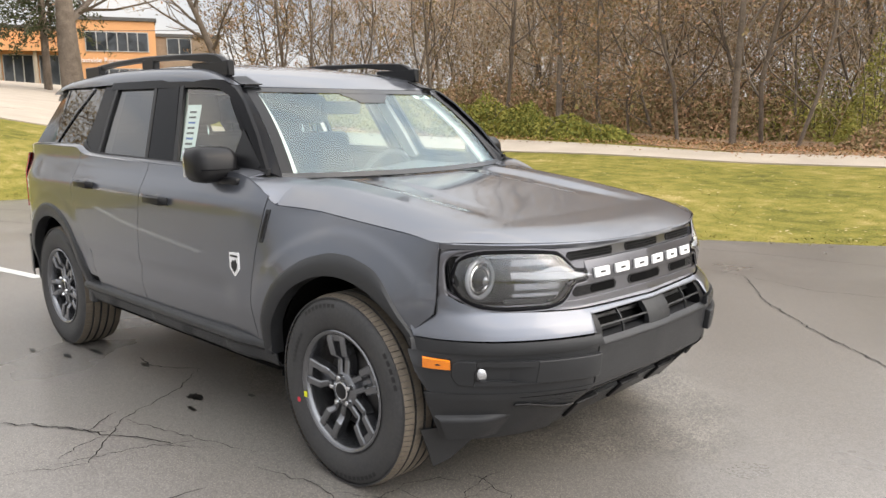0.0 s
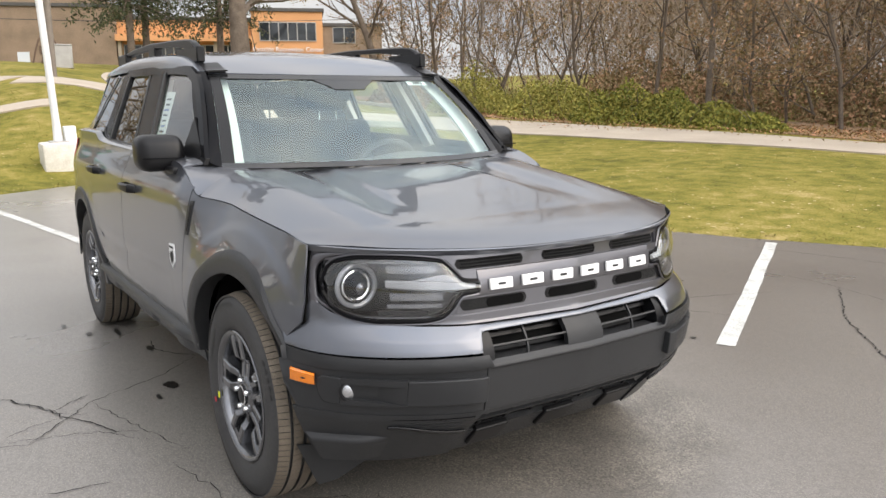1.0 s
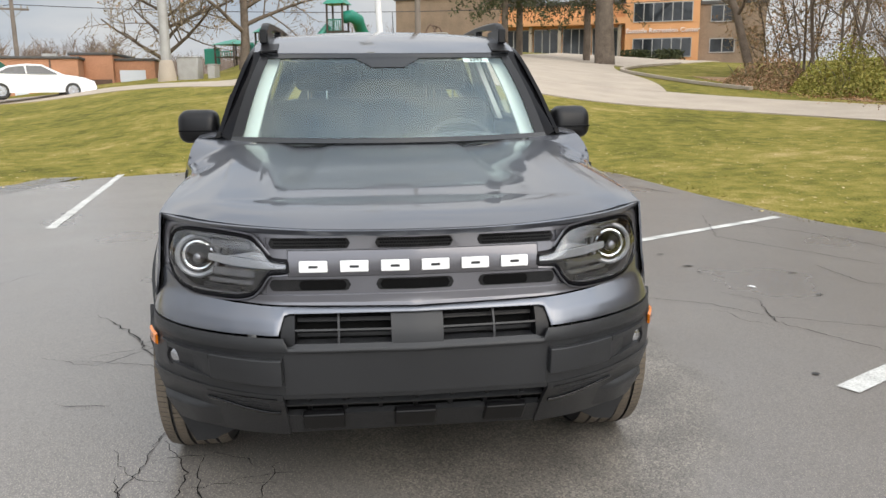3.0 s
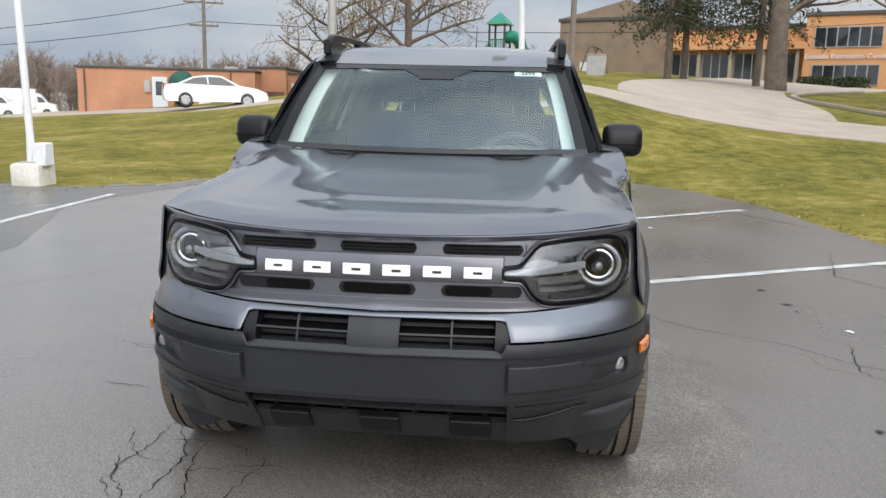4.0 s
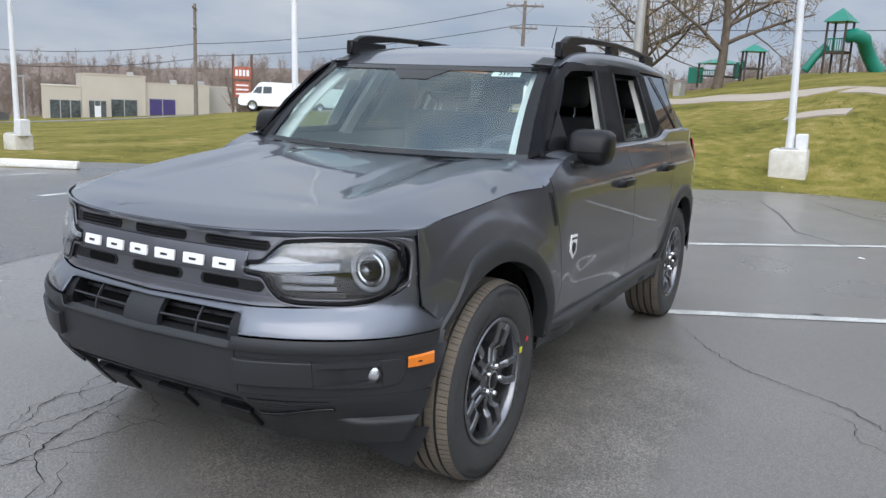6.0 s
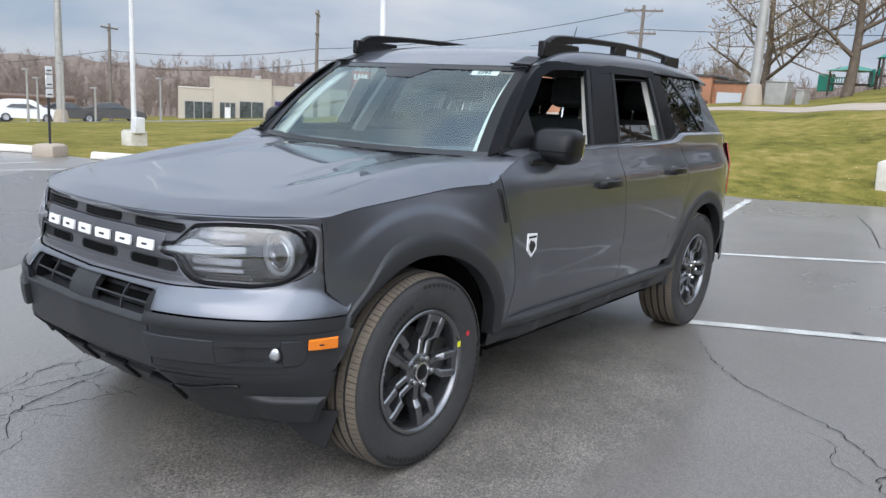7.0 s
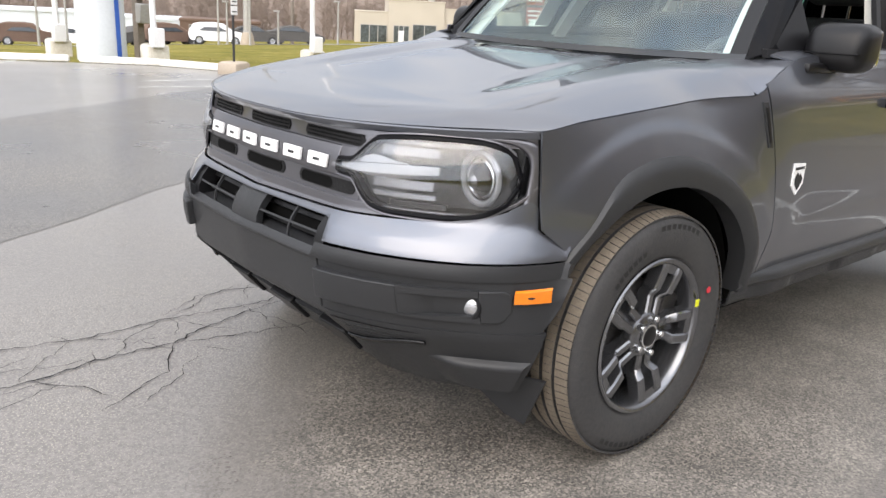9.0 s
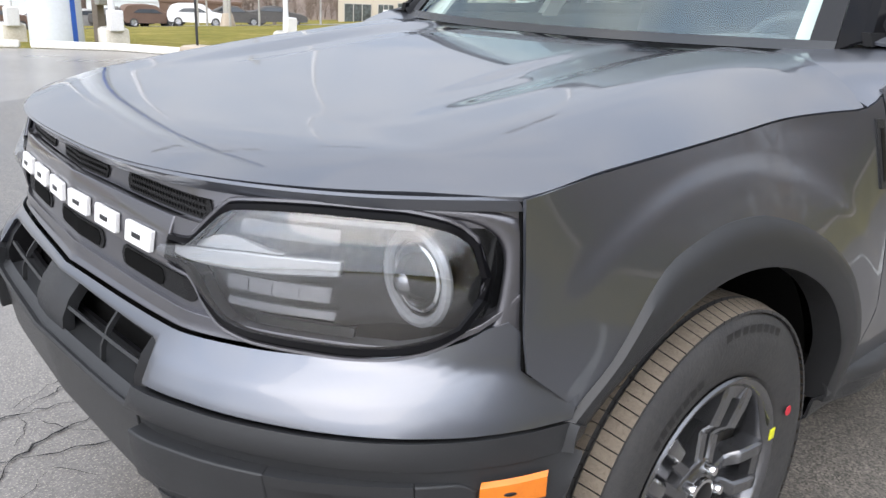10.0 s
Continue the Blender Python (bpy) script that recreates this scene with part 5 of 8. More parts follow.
plate("bumper_band", -0.838, 0.838, lambda a: 0.588 if a > 0.372 else 0.584, lambda a: 0.628 if a > 0.376 else 0.598, 0.010, PLASTIC, label="charcoal plastic bumper band", nu=120, nv=4, thick=0.03, bulge=0.004, bevel=0.003)
plate("number_panel", -0.378, 0.378, 0.452, 0.586, 0.004, PLASTIC, label="blank charcoal front panel", nu=20, nv=5, thick=0.03, bevel=0.002)
for s in (1, -1):
    plate("bumper_side", 0.376, 0.842, lambda a: 0.452 + 0.07 * smooth(0.815, 0.843, a), 0.590, 0.0, PLASTIC, label="charcoal plastic bumper side", nu=40, nv=10, thick=0.03, s=s)
    # raised block with a tapered recess that holds the fog lamp
    blk = plate("bumper_block", 0.384, 0.600, 0.487, 0.566, 0.024, PLASTIC, label="raised bumper block", nu=20, nv=5, thick=0.04, bevel=0.004, s=s)
    plate("block_top", 0.600, 0.742, 0.549, 0.566, lambda a: lerp(0.024, 0.016, smooth(0.6, 0.74, a)), PLASTIC, blk, nu=12, nv=2, thick=0.04, s=s)
    plate("block_base", 0.600, 0.742, lambda a: lerp(0.487, 0.482, smooth(0.6, 0.74, a)), lambda a: lerp(0.492, 0.500, smooth(0.6, 0.74, a)), lambda a: lerp(0.024, 0.016, smooth(0.6, 0.74, a)), PLASTIC, blk, nu=12, nv=2, thick=0.04, s=s)
    plate("block_end", 0.742, 0.786, lambda a: 0.482 + 0.030 * smooth(0.764, 0.786, a) ** 2, lambda a: 0.566 - 0.012 * smooth(0.768, 0.786, a) ** 2, lambda a: lerp(0.016, 0.006, smooth(0.742, 0.786, a)), PLASTIC, blk, nu=10, nv=5, thick=0.04, bevel=0.004, s=s)
    bez = plate("fog_recess", 0.598, 0.744, 0.486, 0.556, lambda a: lerp(0.021, -0.014, smooth(0.60, 0.70, a)), PLASTIC, blk, "dark tapered fog lamp recess", nu=14, nv=4, thick=0.006, s=s)
    fx = front_x(0.725, 0.515)
    bm = bmesh.new()
    lathe(bm, ((0.0005, 0.008), (0.013, 0.007), (0.021, 0.004), (0.025, 0.0)), 28, "x")
    bmesh.ops.transform(bm, matrix=pose(fx + 0.006, 0.716, 0.522, 0, 0, 22), verts=bm.verts)
    fl = part("fog_lamp", mirror_y(bm, s), SILVER, car, "round clear fog lamp")
    bm = bmesh.new()
    ring_on(bm, (0, 0, 0), 0.029, 0.005, 28, 6)
    bmesh.ops.transform(bm, matrix=pose(fx + 0.008, 0.716, 0.522, 0, 0, 22), verts=bm.verts)
    part("fog_ring", mirror_y(bm, s), BLACK, fl)
    # amber side marker
    bm = bmesh.new()
    rows = []
    for i in range(9):
        a = lerp(0.786, 0.824, i / 8)
        lo, hi = 0.533, 0.568
        sh = 0.004 * i / 8
        rows.append([bm.verts.new((front_x(a, 0.55) + o, a + o * 0.7, z)) for z, o in ((lo, 0.004), (lo + 0.004, 0.012), (hi - 0.004 + sh, 0.012), (hi + sh, 0.004))])
    for p, q in zip(rows, rows[1:]):
        for k in range(3):
            bm.faces.new((p[k], q[k], q[k + 1], p[k + 1]))
    for p in (rows[0], rows[-1]):
        bm.faces.new(p)
    bmesh.ops.recalc_face_normals(bm, faces=bm.faces)
    mk_ = part("side_marker", mirror_y(bm, s), AMBER, car, "amber side marker lamp")
    bm = bmesh.new()
    bmesh.ops.create_uvsphere(bm, u_segments=12, v_segments=8, radius=1.0)
    bmesh.ops.transform(bm, matrix=Matrix.Translation((front_x(0.805, 0.55) + 0.011, 0.805 + 0.008, 0.551)) @ pose(0, 0, 0, 0, 0, -28) @ Matrix.Diagonal((0.010, 0.003, 0.003, 1)), verts=bm.verts)
    part("bulb_mark", mirror_y(bm, s), BLACK, mk_)
    # chin side, stepping in under the bumper
    chin_out = knots((0.25, 0.730), (0.30, 0.760), (0.36, 0.790), (0.42, 0.812), (0.46, 0.824))

    def chin(u, v):
        z = lerp(low_edge(lerp(0.385, 0.70, u)), 0.453, v)
        y = lerp(0.385, chin_out(z), u)
        return front_x(y, z) - 0.004, y, z
    skin("chin_side", chin, 36, 12, PLASTIC, car, s, "charcoal chin panel", t=0.014)

    def flare(u, v):
        z = lerp(0.272, 0.372, v)
        y = lerp(0.54, chin_out(z) + 0.002, u)
        k = smooth(0.56, 0.70, y)
        return front_x(y, z) - 0.006 + 0.040 * k * smooth(1.0, 0.74 + 0.1 * (1 - k), v), y, z
    skin("chin_flare", flare, 30, 20, PLASTIC, car, s, "flared lower bumper corner", t=0.008)
    plate("chin_slit", 0.405, 0.62, lambda a: lerp(0.372, 0.408, smooth(0.42, 0.62, a)), 0.436, 0.006, GLOSSBLACK, nu=12, nv=2, thick=0.006, s=s)
    plate("slit_lip", 0.402, 0.625, lambda a: lerp(0.360, 0.398, smooth(0.42, 0.62, a)), lambda a: lerp(0.372, 0.408, smooth(0.42, 0.62, a)), 0.018, LAMPDARK, nu=12, nv=2, thick=0.008, s=s, bevel=0.003)
    for k in range(3):
        plate("slit_rib", 0.43, 0.585, 0.396 + 0.012 * k, 0.399 + 0.012 * k, 0.009, PLASTIC, nu=8, nv=1, thick=0.004, s=s)
    # air deflector flap before the tyre
    bm = bmesh.new()
    vs = [bm.verts.new(p) for p in ((0.44, 0.50, 0.27), (0.37, 0.80, 0.30), (0.352, 0.725, 0.140), (0.365, 0.66, 0.150), (0.41, 0.52, 0.235))]
    bm.faces.new(vs)
    solid(part("air_deflector", mirror_y(bm, s), PLASTIC, car, "black rubber air deflector", smooth=False), 0.008)
for ob in [o for o in car.children if o.name.split(".")[0] in ("bumper_band", "bumper_side", "chin_side", "chin_flare")]:
    for v in ob.data.vertices:
        dz = v.co.z - HUBZ
        v.co.x = max(v.co.x, math.sqrt(0.424 ** 2 - dz * dz) if abs(dz) < 0.42 else 0.0)
plate("chin_strip", -0.385, 0.385, 0.435, 0.453, 0.000, PLASTIC, nu=20, nv=2, thick=0.02)
plate("chin_plate", -0.385, 0.385, low_edge, 0.345, -0.004, PLASTIC, label="charcoal skid plate", nu=30, nv=6, thick=0.02)
# black sheet paints the dark depth of the intake
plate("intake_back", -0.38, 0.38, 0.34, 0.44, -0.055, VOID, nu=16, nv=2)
plate("intake_lip", -0.385, 0.385, 0.388, 0.396, -0.012, PLASTIC, nu=20, nv=1, thick=0.03)
for k in range(7):
    y = lerp(-0.32, 0.32, k / 6)
    plate("intake_rib", y - 0.006, y + 0.006, 0.345, 0.436, -0.025, BLACK, nu=1, nv=3, thick=0.03)
for y in (-0.278, 0.0, 0.278):
    plate("skid_block", y - 0.064, y + 0.064, 0.276, 0.346, 0.012, BLACK, label="raised black skid plate block", nu=6, nv=4, thick=0.024, bevel=0.007)

# lower grille opening, backed by a black sheet as its painted dark depth
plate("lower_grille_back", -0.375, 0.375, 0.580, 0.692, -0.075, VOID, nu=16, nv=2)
plate("lower_grille_centre", -0.074, 0.074, 0.592, 0.688, -0.009, PLASTIC, label="blank centre block of lower grille", nu=6, nv=3, thick=0.02)
plate("lower_grille_bar", -0.370, 0.370, 0.640, 0.645, -0.014, PLASTIC, nu=24, nv=1, thick=0.008)
for s in (1, -1):
    for y in (0.222,):
        plate("lower_grille_post", y - 0.003, y + 0.003, 0.598, 0.684, -0.014, PLASTIC, nu=1, nv=3, thick=0.008, s=s)
    plate("lower_grille_cheek", 0.345, 0.384, 0.590, 0.690, -0.010, BLACK, nu=4, nv=3, thick=0.05, s=s)
plate("lower_grille_floor", -0.375, 0.375, 0.580, 0.596, -0.006, PLASTIC, nu=20, nv=1, thick=0.06)
for z in (0.655, 0.615):
    plate("cooler_bar", -0.34, 0.34, z, z + 0.010, -0.050, BLACK, nu=12, nv=1, thick=0.008)


# ---- doors, mirrors, roof rails ----
def handle_at(x, z, s):
    y = side_y(x, z)
    bm = bmesh.new()
    pts = [(x + 0.105, y + 0.004, z - 0.004), (x + 0.085, y + 0.030, z), (x + 0.03, y + 0.040, z + 0.002), (x - 0.05, y + 0.038, z + 0.002), (x - 0.085, y + 0.026, z), (x - 0.10, y + 0.002, z)]
    rows = []
    for i, p in enumerate(pts):
        h = (0.016, 0.019, 0.017, 0.016, 0.017, 0.015)[i]
        w = 0.009
        rows.append([bm.verts.new((p[0], p[1] + w * c, p[2] + h * q)) for c, q in ((1, -0.7), (1, 0.7), (0.3, 1), (-1, 1), (-1, -1), (0.3, -1))])
    for p, q in zip(rows, rows[1:]):
        for k in range(6):
            bm.faces.new((p[k], p[(k + 1) % 6], q[(k + 1) % 6], q[k]))
    bm.faces.new(rows[0])
    bm.faces.new(rows[-1])
    bmesh.ops.recalc_face_normals(bm, faces=bm.faces)
    h = part("door_handle", mirror_y(bm, s), BLACK, car, "black door handle")
    bm = bmesh.new()
    bmesh.ops.create_uvsphere(bm, u_segments=18, v_segments=10, radius=1.0)
    bmesh.ops.transform(bm, matrix=Matrix.Translation((x + 0.01, y - 0.003, z - 0.006)) @ Matrix.Diagonal((0.062, 0.007, 0.034, 1)), verts=bm.verts)
    part("handle_cup", mirror_y(bm, s), PAINT2, h)


def door_mirror(s):
    bm = bmesh.new()
    box(bm, (-0.855, 0.775, 1.074), (-0.705, 0.955, 1.222), 0.045, 4)
    for v in bm.verts:
        t = (v.co.y - 0.775) / 0.18
        v.co.x -= 0.035 * t
        if v.co.z > 1.15:
            v.co.x -= 0.02 * (v.co.z - 1.15) / 0.07
        if v.co.z < 1.12 and t < 0.4:
            v.co.z += 0.018 * (0.4 - t)
    shell = part("door_mirror", mirror_y(bm, s), BLACK, car, "black door mirror housing", angle=1.2)
    bm = bmesh.new()
    box(bm, (-0.715, 0.79, 1.128), (-0.699, 0.945, 1.133), 0.001, 1)
    for v in bm.verts:
        v.co.x -= 0.035 * (v.co.y - 0.775) / 0.18 - 0.003
    part("mirror_seam", mirror_y(bm, s), GLOSSBLACK, shell)
    bm = bmesh.new()
    box(bm, (-0.905, 0.795, 1.092), (-0.885, 0.94, 1.205), 0.008, 2)
    part("mirror_glass", mirror_y(bm, s), CHROME, shell)
    bm = bmesh.new()
    box(bm, (-0.80, 0.735, 1.070), (-0.62, 0.86, 1.100), 0.010, 2)
    part("mirror_foot", mirror_y(bm, s), BLACK, shell)
    bm = bmesh.new()
    vs = [bm.verts.new(p) for p in ((-0.57, glass_y(1.11, -0.57) + 0.004, 1.105), (-0.80, glass_y(1.11, -0.80) + 0.004, 1.118), (-0.78, glass_y(1.27, -0.78) + 0.004, 1.290))]
    bm.faces.new(vs)
    solid(part("mirror_sail", mirror_y(bm, s), BLACK, shell, smooth=False), 0.012)


def roof_rail(s):
    bm = bmesh.new()
    xs = [-1.075, -1.13, -1.18, -1.26, -1.5, -1.9, -2.3, -2.55, -2.68]
    topz = [1.560, 1.612, 1.632, 1.640, 1.650, 1.660, 1.655, 1.643, 1.622]
    lowz = [1.552, 1.565, 1.570, 1.598, 1.622, 1.634, 1.630, 1.618, 1.600]
    rows = []
    for x, zt, zl in zip(xs, topz, lowz):
        y = 0.585 if x > -2 else lerp(0.585, 0.565, (-2 - x) / 0.7)
        w = 0.018
        rows.append([bm.verts.new((x, y + a * w, z)) for a, z in ((-1, zl), (-1, zt - 0.006), (-0.6, zt), (0.6, zt), (1, zt - 0.006), (1, zl))])
    for p, q in zip(rows, rows[1:]):
        for k in range(6):
            bm.faces.new((p[k], p[(k + 1) % 6], q[(k + 1) % 6], q[k]))
    bm.faces.new(rows[0])
    bm.faces.new(rows[-1])
    bmesh.ops.recalc_face_normals(bm, faces=bm.faces)
    rail = part("roof_rail", mirror_y(bm, s), BLACK, car, "black roof rail", angle=0.6)
    for x0, x1 in ((-1.07, -1.40), (-1.80, -1.93), (-2.48, -2.68)):
        bm = bmesh.new()
        box(bm, (x1, 0.566, roof_side((x0 + x1) / 2) - 0.03), (x0, 0.604, roof_side((x0 + x1) / 2) + (0.042 if x0 > -1.2 else 0.055)), 0.006, 1)
        part("rail_foot", mirror_y(bm, s), BLACK, rail)


def fender_vent(s):
    """A narrow upright slot just before the door's edge."""
    def bar(name, z0, z1, w, lift, mat, parent):
        bm = bmesh.new()
        rows = []
        for i in range(9):
            z = lerp(z0, z1, i / 8)
            x = seam_front(z) + 0.022
            rows.append([bm.verts.new((x + dx, side_y(x + dx, z) + o, z)) for dx, o in ((-w, 0.0), (-w * 0.9, lift), (w * 0.9, lift), (w, 0.0))])
        for p, q in zip(rows, rows[1:]):
            for k in range(3):
                bm.faces.new((p[k], p[k + 1], q[k + 1], q[k]))
        bm.faces.new(rows[0])
        bm.faces.new(rows[-1])
        bmesh.ops.recalc_face_normals(bm, faces=bm.faces)
        return part(name, mirror_y(bm, s), mat, parent, "slim charcoal fender vent" if parent is car else "")
    bar("vent_slot", 0.875, 0.975, 0.004, 0.0085, BLACK, bar("fender_vent", 0.860, 0.990, 0.0105, 0.007, PLASTIC, car))


def badge(s):
    bm = bmesh.new()
    pts = ((-0.036, 0.046), (0.036, 0.050), (0.036, -0.018), (0.0, -0.050), (-0.036, -0.018))
    y = side_y(-0.622, 0.75) + 0.002
    front = [bm.verts.new((-0.622 + a, y + 0.004, 0.752 + b)) for a, b in pts]
    back = [bm.verts.new((-0.622 + a * 1.05, y - 0.004, 0.752 + b * 1.05)) for a, b in pts]
    bm.faces.new(front)
    for i in range(5):
        bm.faces.new((front[i], back[i], back[(i + 1) % 5], front[(i + 1) % 5]))
    bmesh.ops.recalc_face_normals(bm, faces=bm.faces)
    b = part("shield_badge", mirror_y(bm, s), WHITE, car, "white shield shaped door badge", smooth=False)
    bm = bmesh.new()
    fx = bm.faces.new([bm.verts.new((-0.622 + a, y + 0.0055, 0.752 + c)) for a, c in ((-0.026, 0.000), (-0.006, 0.020), (0.0, 0.012), (0.012, 0.024), (0.026, 0.002), (0.020, -0.016), (0.0, -0.036), (-0.020, -0.016))])
    box(bm, (-0.650, y + 0.004, 0.782), (-0.594, y + 0.0056, 0.790))
    part("badge_mark", mirror_y(bm, s), INK, b, smooth=False)


for s in (1, -1):
    handle_at(-1.27, 0.972, s)
    handle_at(-2.10, 1.000, s)
    door_mirror(s)
    roof_rail(s)
    fender_vent(s)
    badge(s)
bm = bmesh.new()
tube(bm, [(-2.20, 0.10, 1.625), (-2.28, 0.10, 1.79)], [0.004, 0.002], 6)
box(bm, (-2.26, 0.075, 1.622), (-2.12, 0.125, 1.645), 0.008)
part("roof_aerial", bm, BLACK, car, "black stub roof aerial")
# stock number sticker inside the windscreen
bm = bmesh.new()
vs = [bm.verts.new(ws_point(u, v, -0.004)) for u, v in ((0.800, 0.868), (0.905, 0.868), (0.905, 0.928), (0.800, 0.928))]
bm.faces.new(vs)
sticker = solid(part("windscreen_sticker", bm, PAPER, car, "white paper number sticker", smooth=False), 0.001)
txt = bpy.data.curves.new("sticker_digits", "FONT")
txt.body, txt.size, txt.extrude, txt.align_x, txt.align_y = "2393", 0.034, 0.0005, "CENTER", "CENTER"
to = new("sticker_digits", txt)
to.data.materials.append(INK)
cx = sum((Vector(ws_point(u, v, 0.0)) for u, v in ((0.800, 0.868), (0.905, 0.928))), Vector()) / 2
ex = (Vector(ws_point(0.905, 0.90)) - Vector(ws_point(0.80, 0.90))).normalized()
ez = (Vector(ws_point(0.85, 0.93)) - Vector(ws_point(0.85, 0.86))).normalized()
en = ex.cross(ez).normalized()
to.matrix_basis = Matrix((ex, ez, en)).transposed().to_4x4()
to.matrix_basis.translation = cx + en * 0.003
to.parent = car

# ---- cabin ----
def seat(x, y, rear=False):
    st = new("seat")
    st.parent = car
    st.matrix_basis = pose(x, y, 0.58)
    tagged(st, "dark cloth car seat")
    w = 0.25 if not rear else 0.62
    bm = bmesh.new()
    box(bm, (-0.25, -w, 0.0), (0.27, w, 0.17), 0.05, 3)
    part("cushion", bm, SEATCLOTH, st)
    bm = bmesh.new()
    box(bm, (-0.07, -w, 0.0), (0.07, w, 0.58), 0.05, 3, pose(-0.24, 0, 0.10, 0, -12, 0))
    part("backrest", bm, SEATCLOTH, st)
    for k in ((0,) if not rear else (-0.40, 0.40)):
        bm = bmesh.new()
        box(bm, (-0.045, -0.125, 0.0), (0.055, 0.125, 0.165), 0.035, 3, pose(-0.385, k, 0.725, 0, -8, 0))
        hr = part("headrest", bm, SEATCLOTH, st)
        for q in (-0.055, 0.055):
            bm = bmesh.new()
            tube(bm, [(-0.375, k + q, 0.64), (-0.385, k + q, 0.74)], 0.006, 8)
            part("headrest_post", bm, CHROME, hr)
    return st


seat(-1.42, 0.37)
seat(-1.42, -0.37)
seat(-2.28, 0.0, True)
bm = bmesh.new()
v, f = grid(lambda u, w: (lerp(-0.50, -1.02, w) + 0.11 * (1 - abs(lerp(-1, 1, u)) ** 2) * (1 - w), lerp(-0.70, 0.70, u), 1.050 + 0.018 * math.sin(w * math.pi) - 0.07 * smooth(0.75, 1, w) + 0.03 * math.exp(-((lerp(-0.7, 0.7, u) - 0.37) / 0.2) ** 2) * smooth(0.3, 0.8, w)), 40, 12)
solid(put("dashboard", mesh("dashboard", v, f, CABINGREY), car, "grey moulded dashboard"), 0.03)
part("dash_front", boxes(((-1.02, -0.70, 0.55), (-0.94, 0.70, 0.99)), bevel=0.02), CABINGREY, car)
bm = bmesh.new()
ring_on(bm, (0, 0, 0), 0.182, 0.015, 40, 8)
box(bm, (-0.02, -0.17, -0.018), (0.01, 0.17, 0.018), 0.008)
box(bm, (-0.03, -0.06, -0.06), (0.02, 0.06, 0.05), 0.02)
bmesh.ops.transform(bm, matrix=pose(-1.12, 0.37, 0.985, 0, 24, 0), verts=bm.verts)
part("steering_wheel", bm, CABINGREY, car, "dark steering wheel")
bm = bmesh.new()
box(bm, (-0.02, -0.12, -0.032), (0.02, 0.12, 0.032), 0.014, 3, pose(-1.02, 0.0, 1.385, 0, 12, 0))
part("rear_view_mirror", bm, BLACK, car, "black rear view mirror")
part("cabin_floor", boxes(((-3.3, -0.76, 0.42), (-0.6, 0.76, 0.47))), VOID, car)
v, f = grid(lambda u, w: (lerp(-1.02, -3.30, w), lerp(-0.55, 0.55, u), roof_mid(lerp(-1.02, -3.30, w)) - 0.035 - 0.045 * abs(lerp(-1, 1, u)) ** 2.2), 12, 20)
put("headliner", mesh("headliner", v, f, HEADLINER), car, "pale fabric headliner")
v, f = grid(lambda u, w: (-3.36 + 0.05 * w, lerp(-0.62, 0.62, u) * (1 - 0.15 * w), lerp(0.45, 1.18, w)), 6, 6)
put("cargo_back", mesh("cargo_back", v, f, CABINGREY), car)
rg = put("rear_glass", mesh("rear_glass", [(-3.36, -0.55, 1.18), (-3.36, 0.55, 1.18), (-3.27, 0.46, 1.50), (-3.27, -0.46, 1.50)], [(0, 1, 2, 3)], TINT, False), car, "dark rear screen")
for s in (1, -1):
    for nm, pts, w in (("pillar_trim", [(-1.30, 1.09), (-1.36, 1.25), (-1.46, 1.46)], 0.085), ("pillar_trim", [(-2.13, 1.12), (-2.16, 1.30), (-2.18, 1.47)], 0.10)):
        bm = bmesh.new()
        rows = []
        for x, z in pts:
            y = glass_y(z, x) - 0.045
            rows.append([bm.verts.new((x + dx, s * (y + o), z)) for dx, o in ((-w / 2, 0.02), (-w / 2, -0.01), (w / 2, -0.01), (w / 2, 0.02))])
        for p, q in zip(rows, rows[1:]):
            for k in range(4):
                bm.faces.new((p[k], p[(k + 1) % 4], q[(k + 1) % 4], q[k]))
        bmesh.ops.recalc_face_normals(bm, faces=bm.faces)
        part(nm, bm, HEADLINER, car, "pale cabin pillar trim")
    bm = bmesh.new()
    rows = []
    for i in range(9):
        t = i / 8
        x0, y0, z0 = ws_point(1.0, t)
        x1, y1, z1 = ws_point(0.93, t)
        rows.append([bm.verts.new((x0 - 0.035, s * (y0 - 0.008), z0 - 0.02)), bm.verts.new((x1 - 0.055, s * (y1 - 0.005), z1 - 0.02))])
    for p, q in zip(rows, rows[1:]):
        bm.faces.new((p[0], p[1], q[1], q[0]))
    solid(part("screen_pillar_trim", bm, HEADLINER, car, "pale windscreen pillar trim"), 0.01)
    v, f = sided(*grid(lambda u, w: (lerp(-0.62, -2.25, u), 0.775 - 0.02 * w, lerp(0.45, 1.11, w)), 10, 6), s)
    put("door_card", mesh("door_card", v, f, CABINGREY), car, "dark inner door panel")
# paper window label in the passenger's window
bm = bmesh.new()
vs = [bm.verts.new((x, -(glass_y(z, x) - 0.012), z)) for x, z in ((-1.13, 1.15), (-1.235, 1.15), (-1.315, 1.40), (-1.20, 1.40))]
bm.faces.new(vs)
lab = solid(part("window_label", bm, PAPER, car, "white paper price label", smooth=False), 0.001)
for k in range(9):
    z = 1.17 + k * 0.024
    x = -1.155 - (z - 1.15) * 0.3
    bm = bmesh.new()
    vs = [bm.verts.new((xx, -(glass_y(zz, xx) - 0.0105), zz)) for xx, zz in ((x, z), (x - 0.06, z), (x - 0.063, z + 0.009), (x - 0.003, z + 0.009))]
    bm.faces.new(vs)
    part("label_bar", bm, INK if k % 3 else SIGNBLUE, lab, smooth=False)


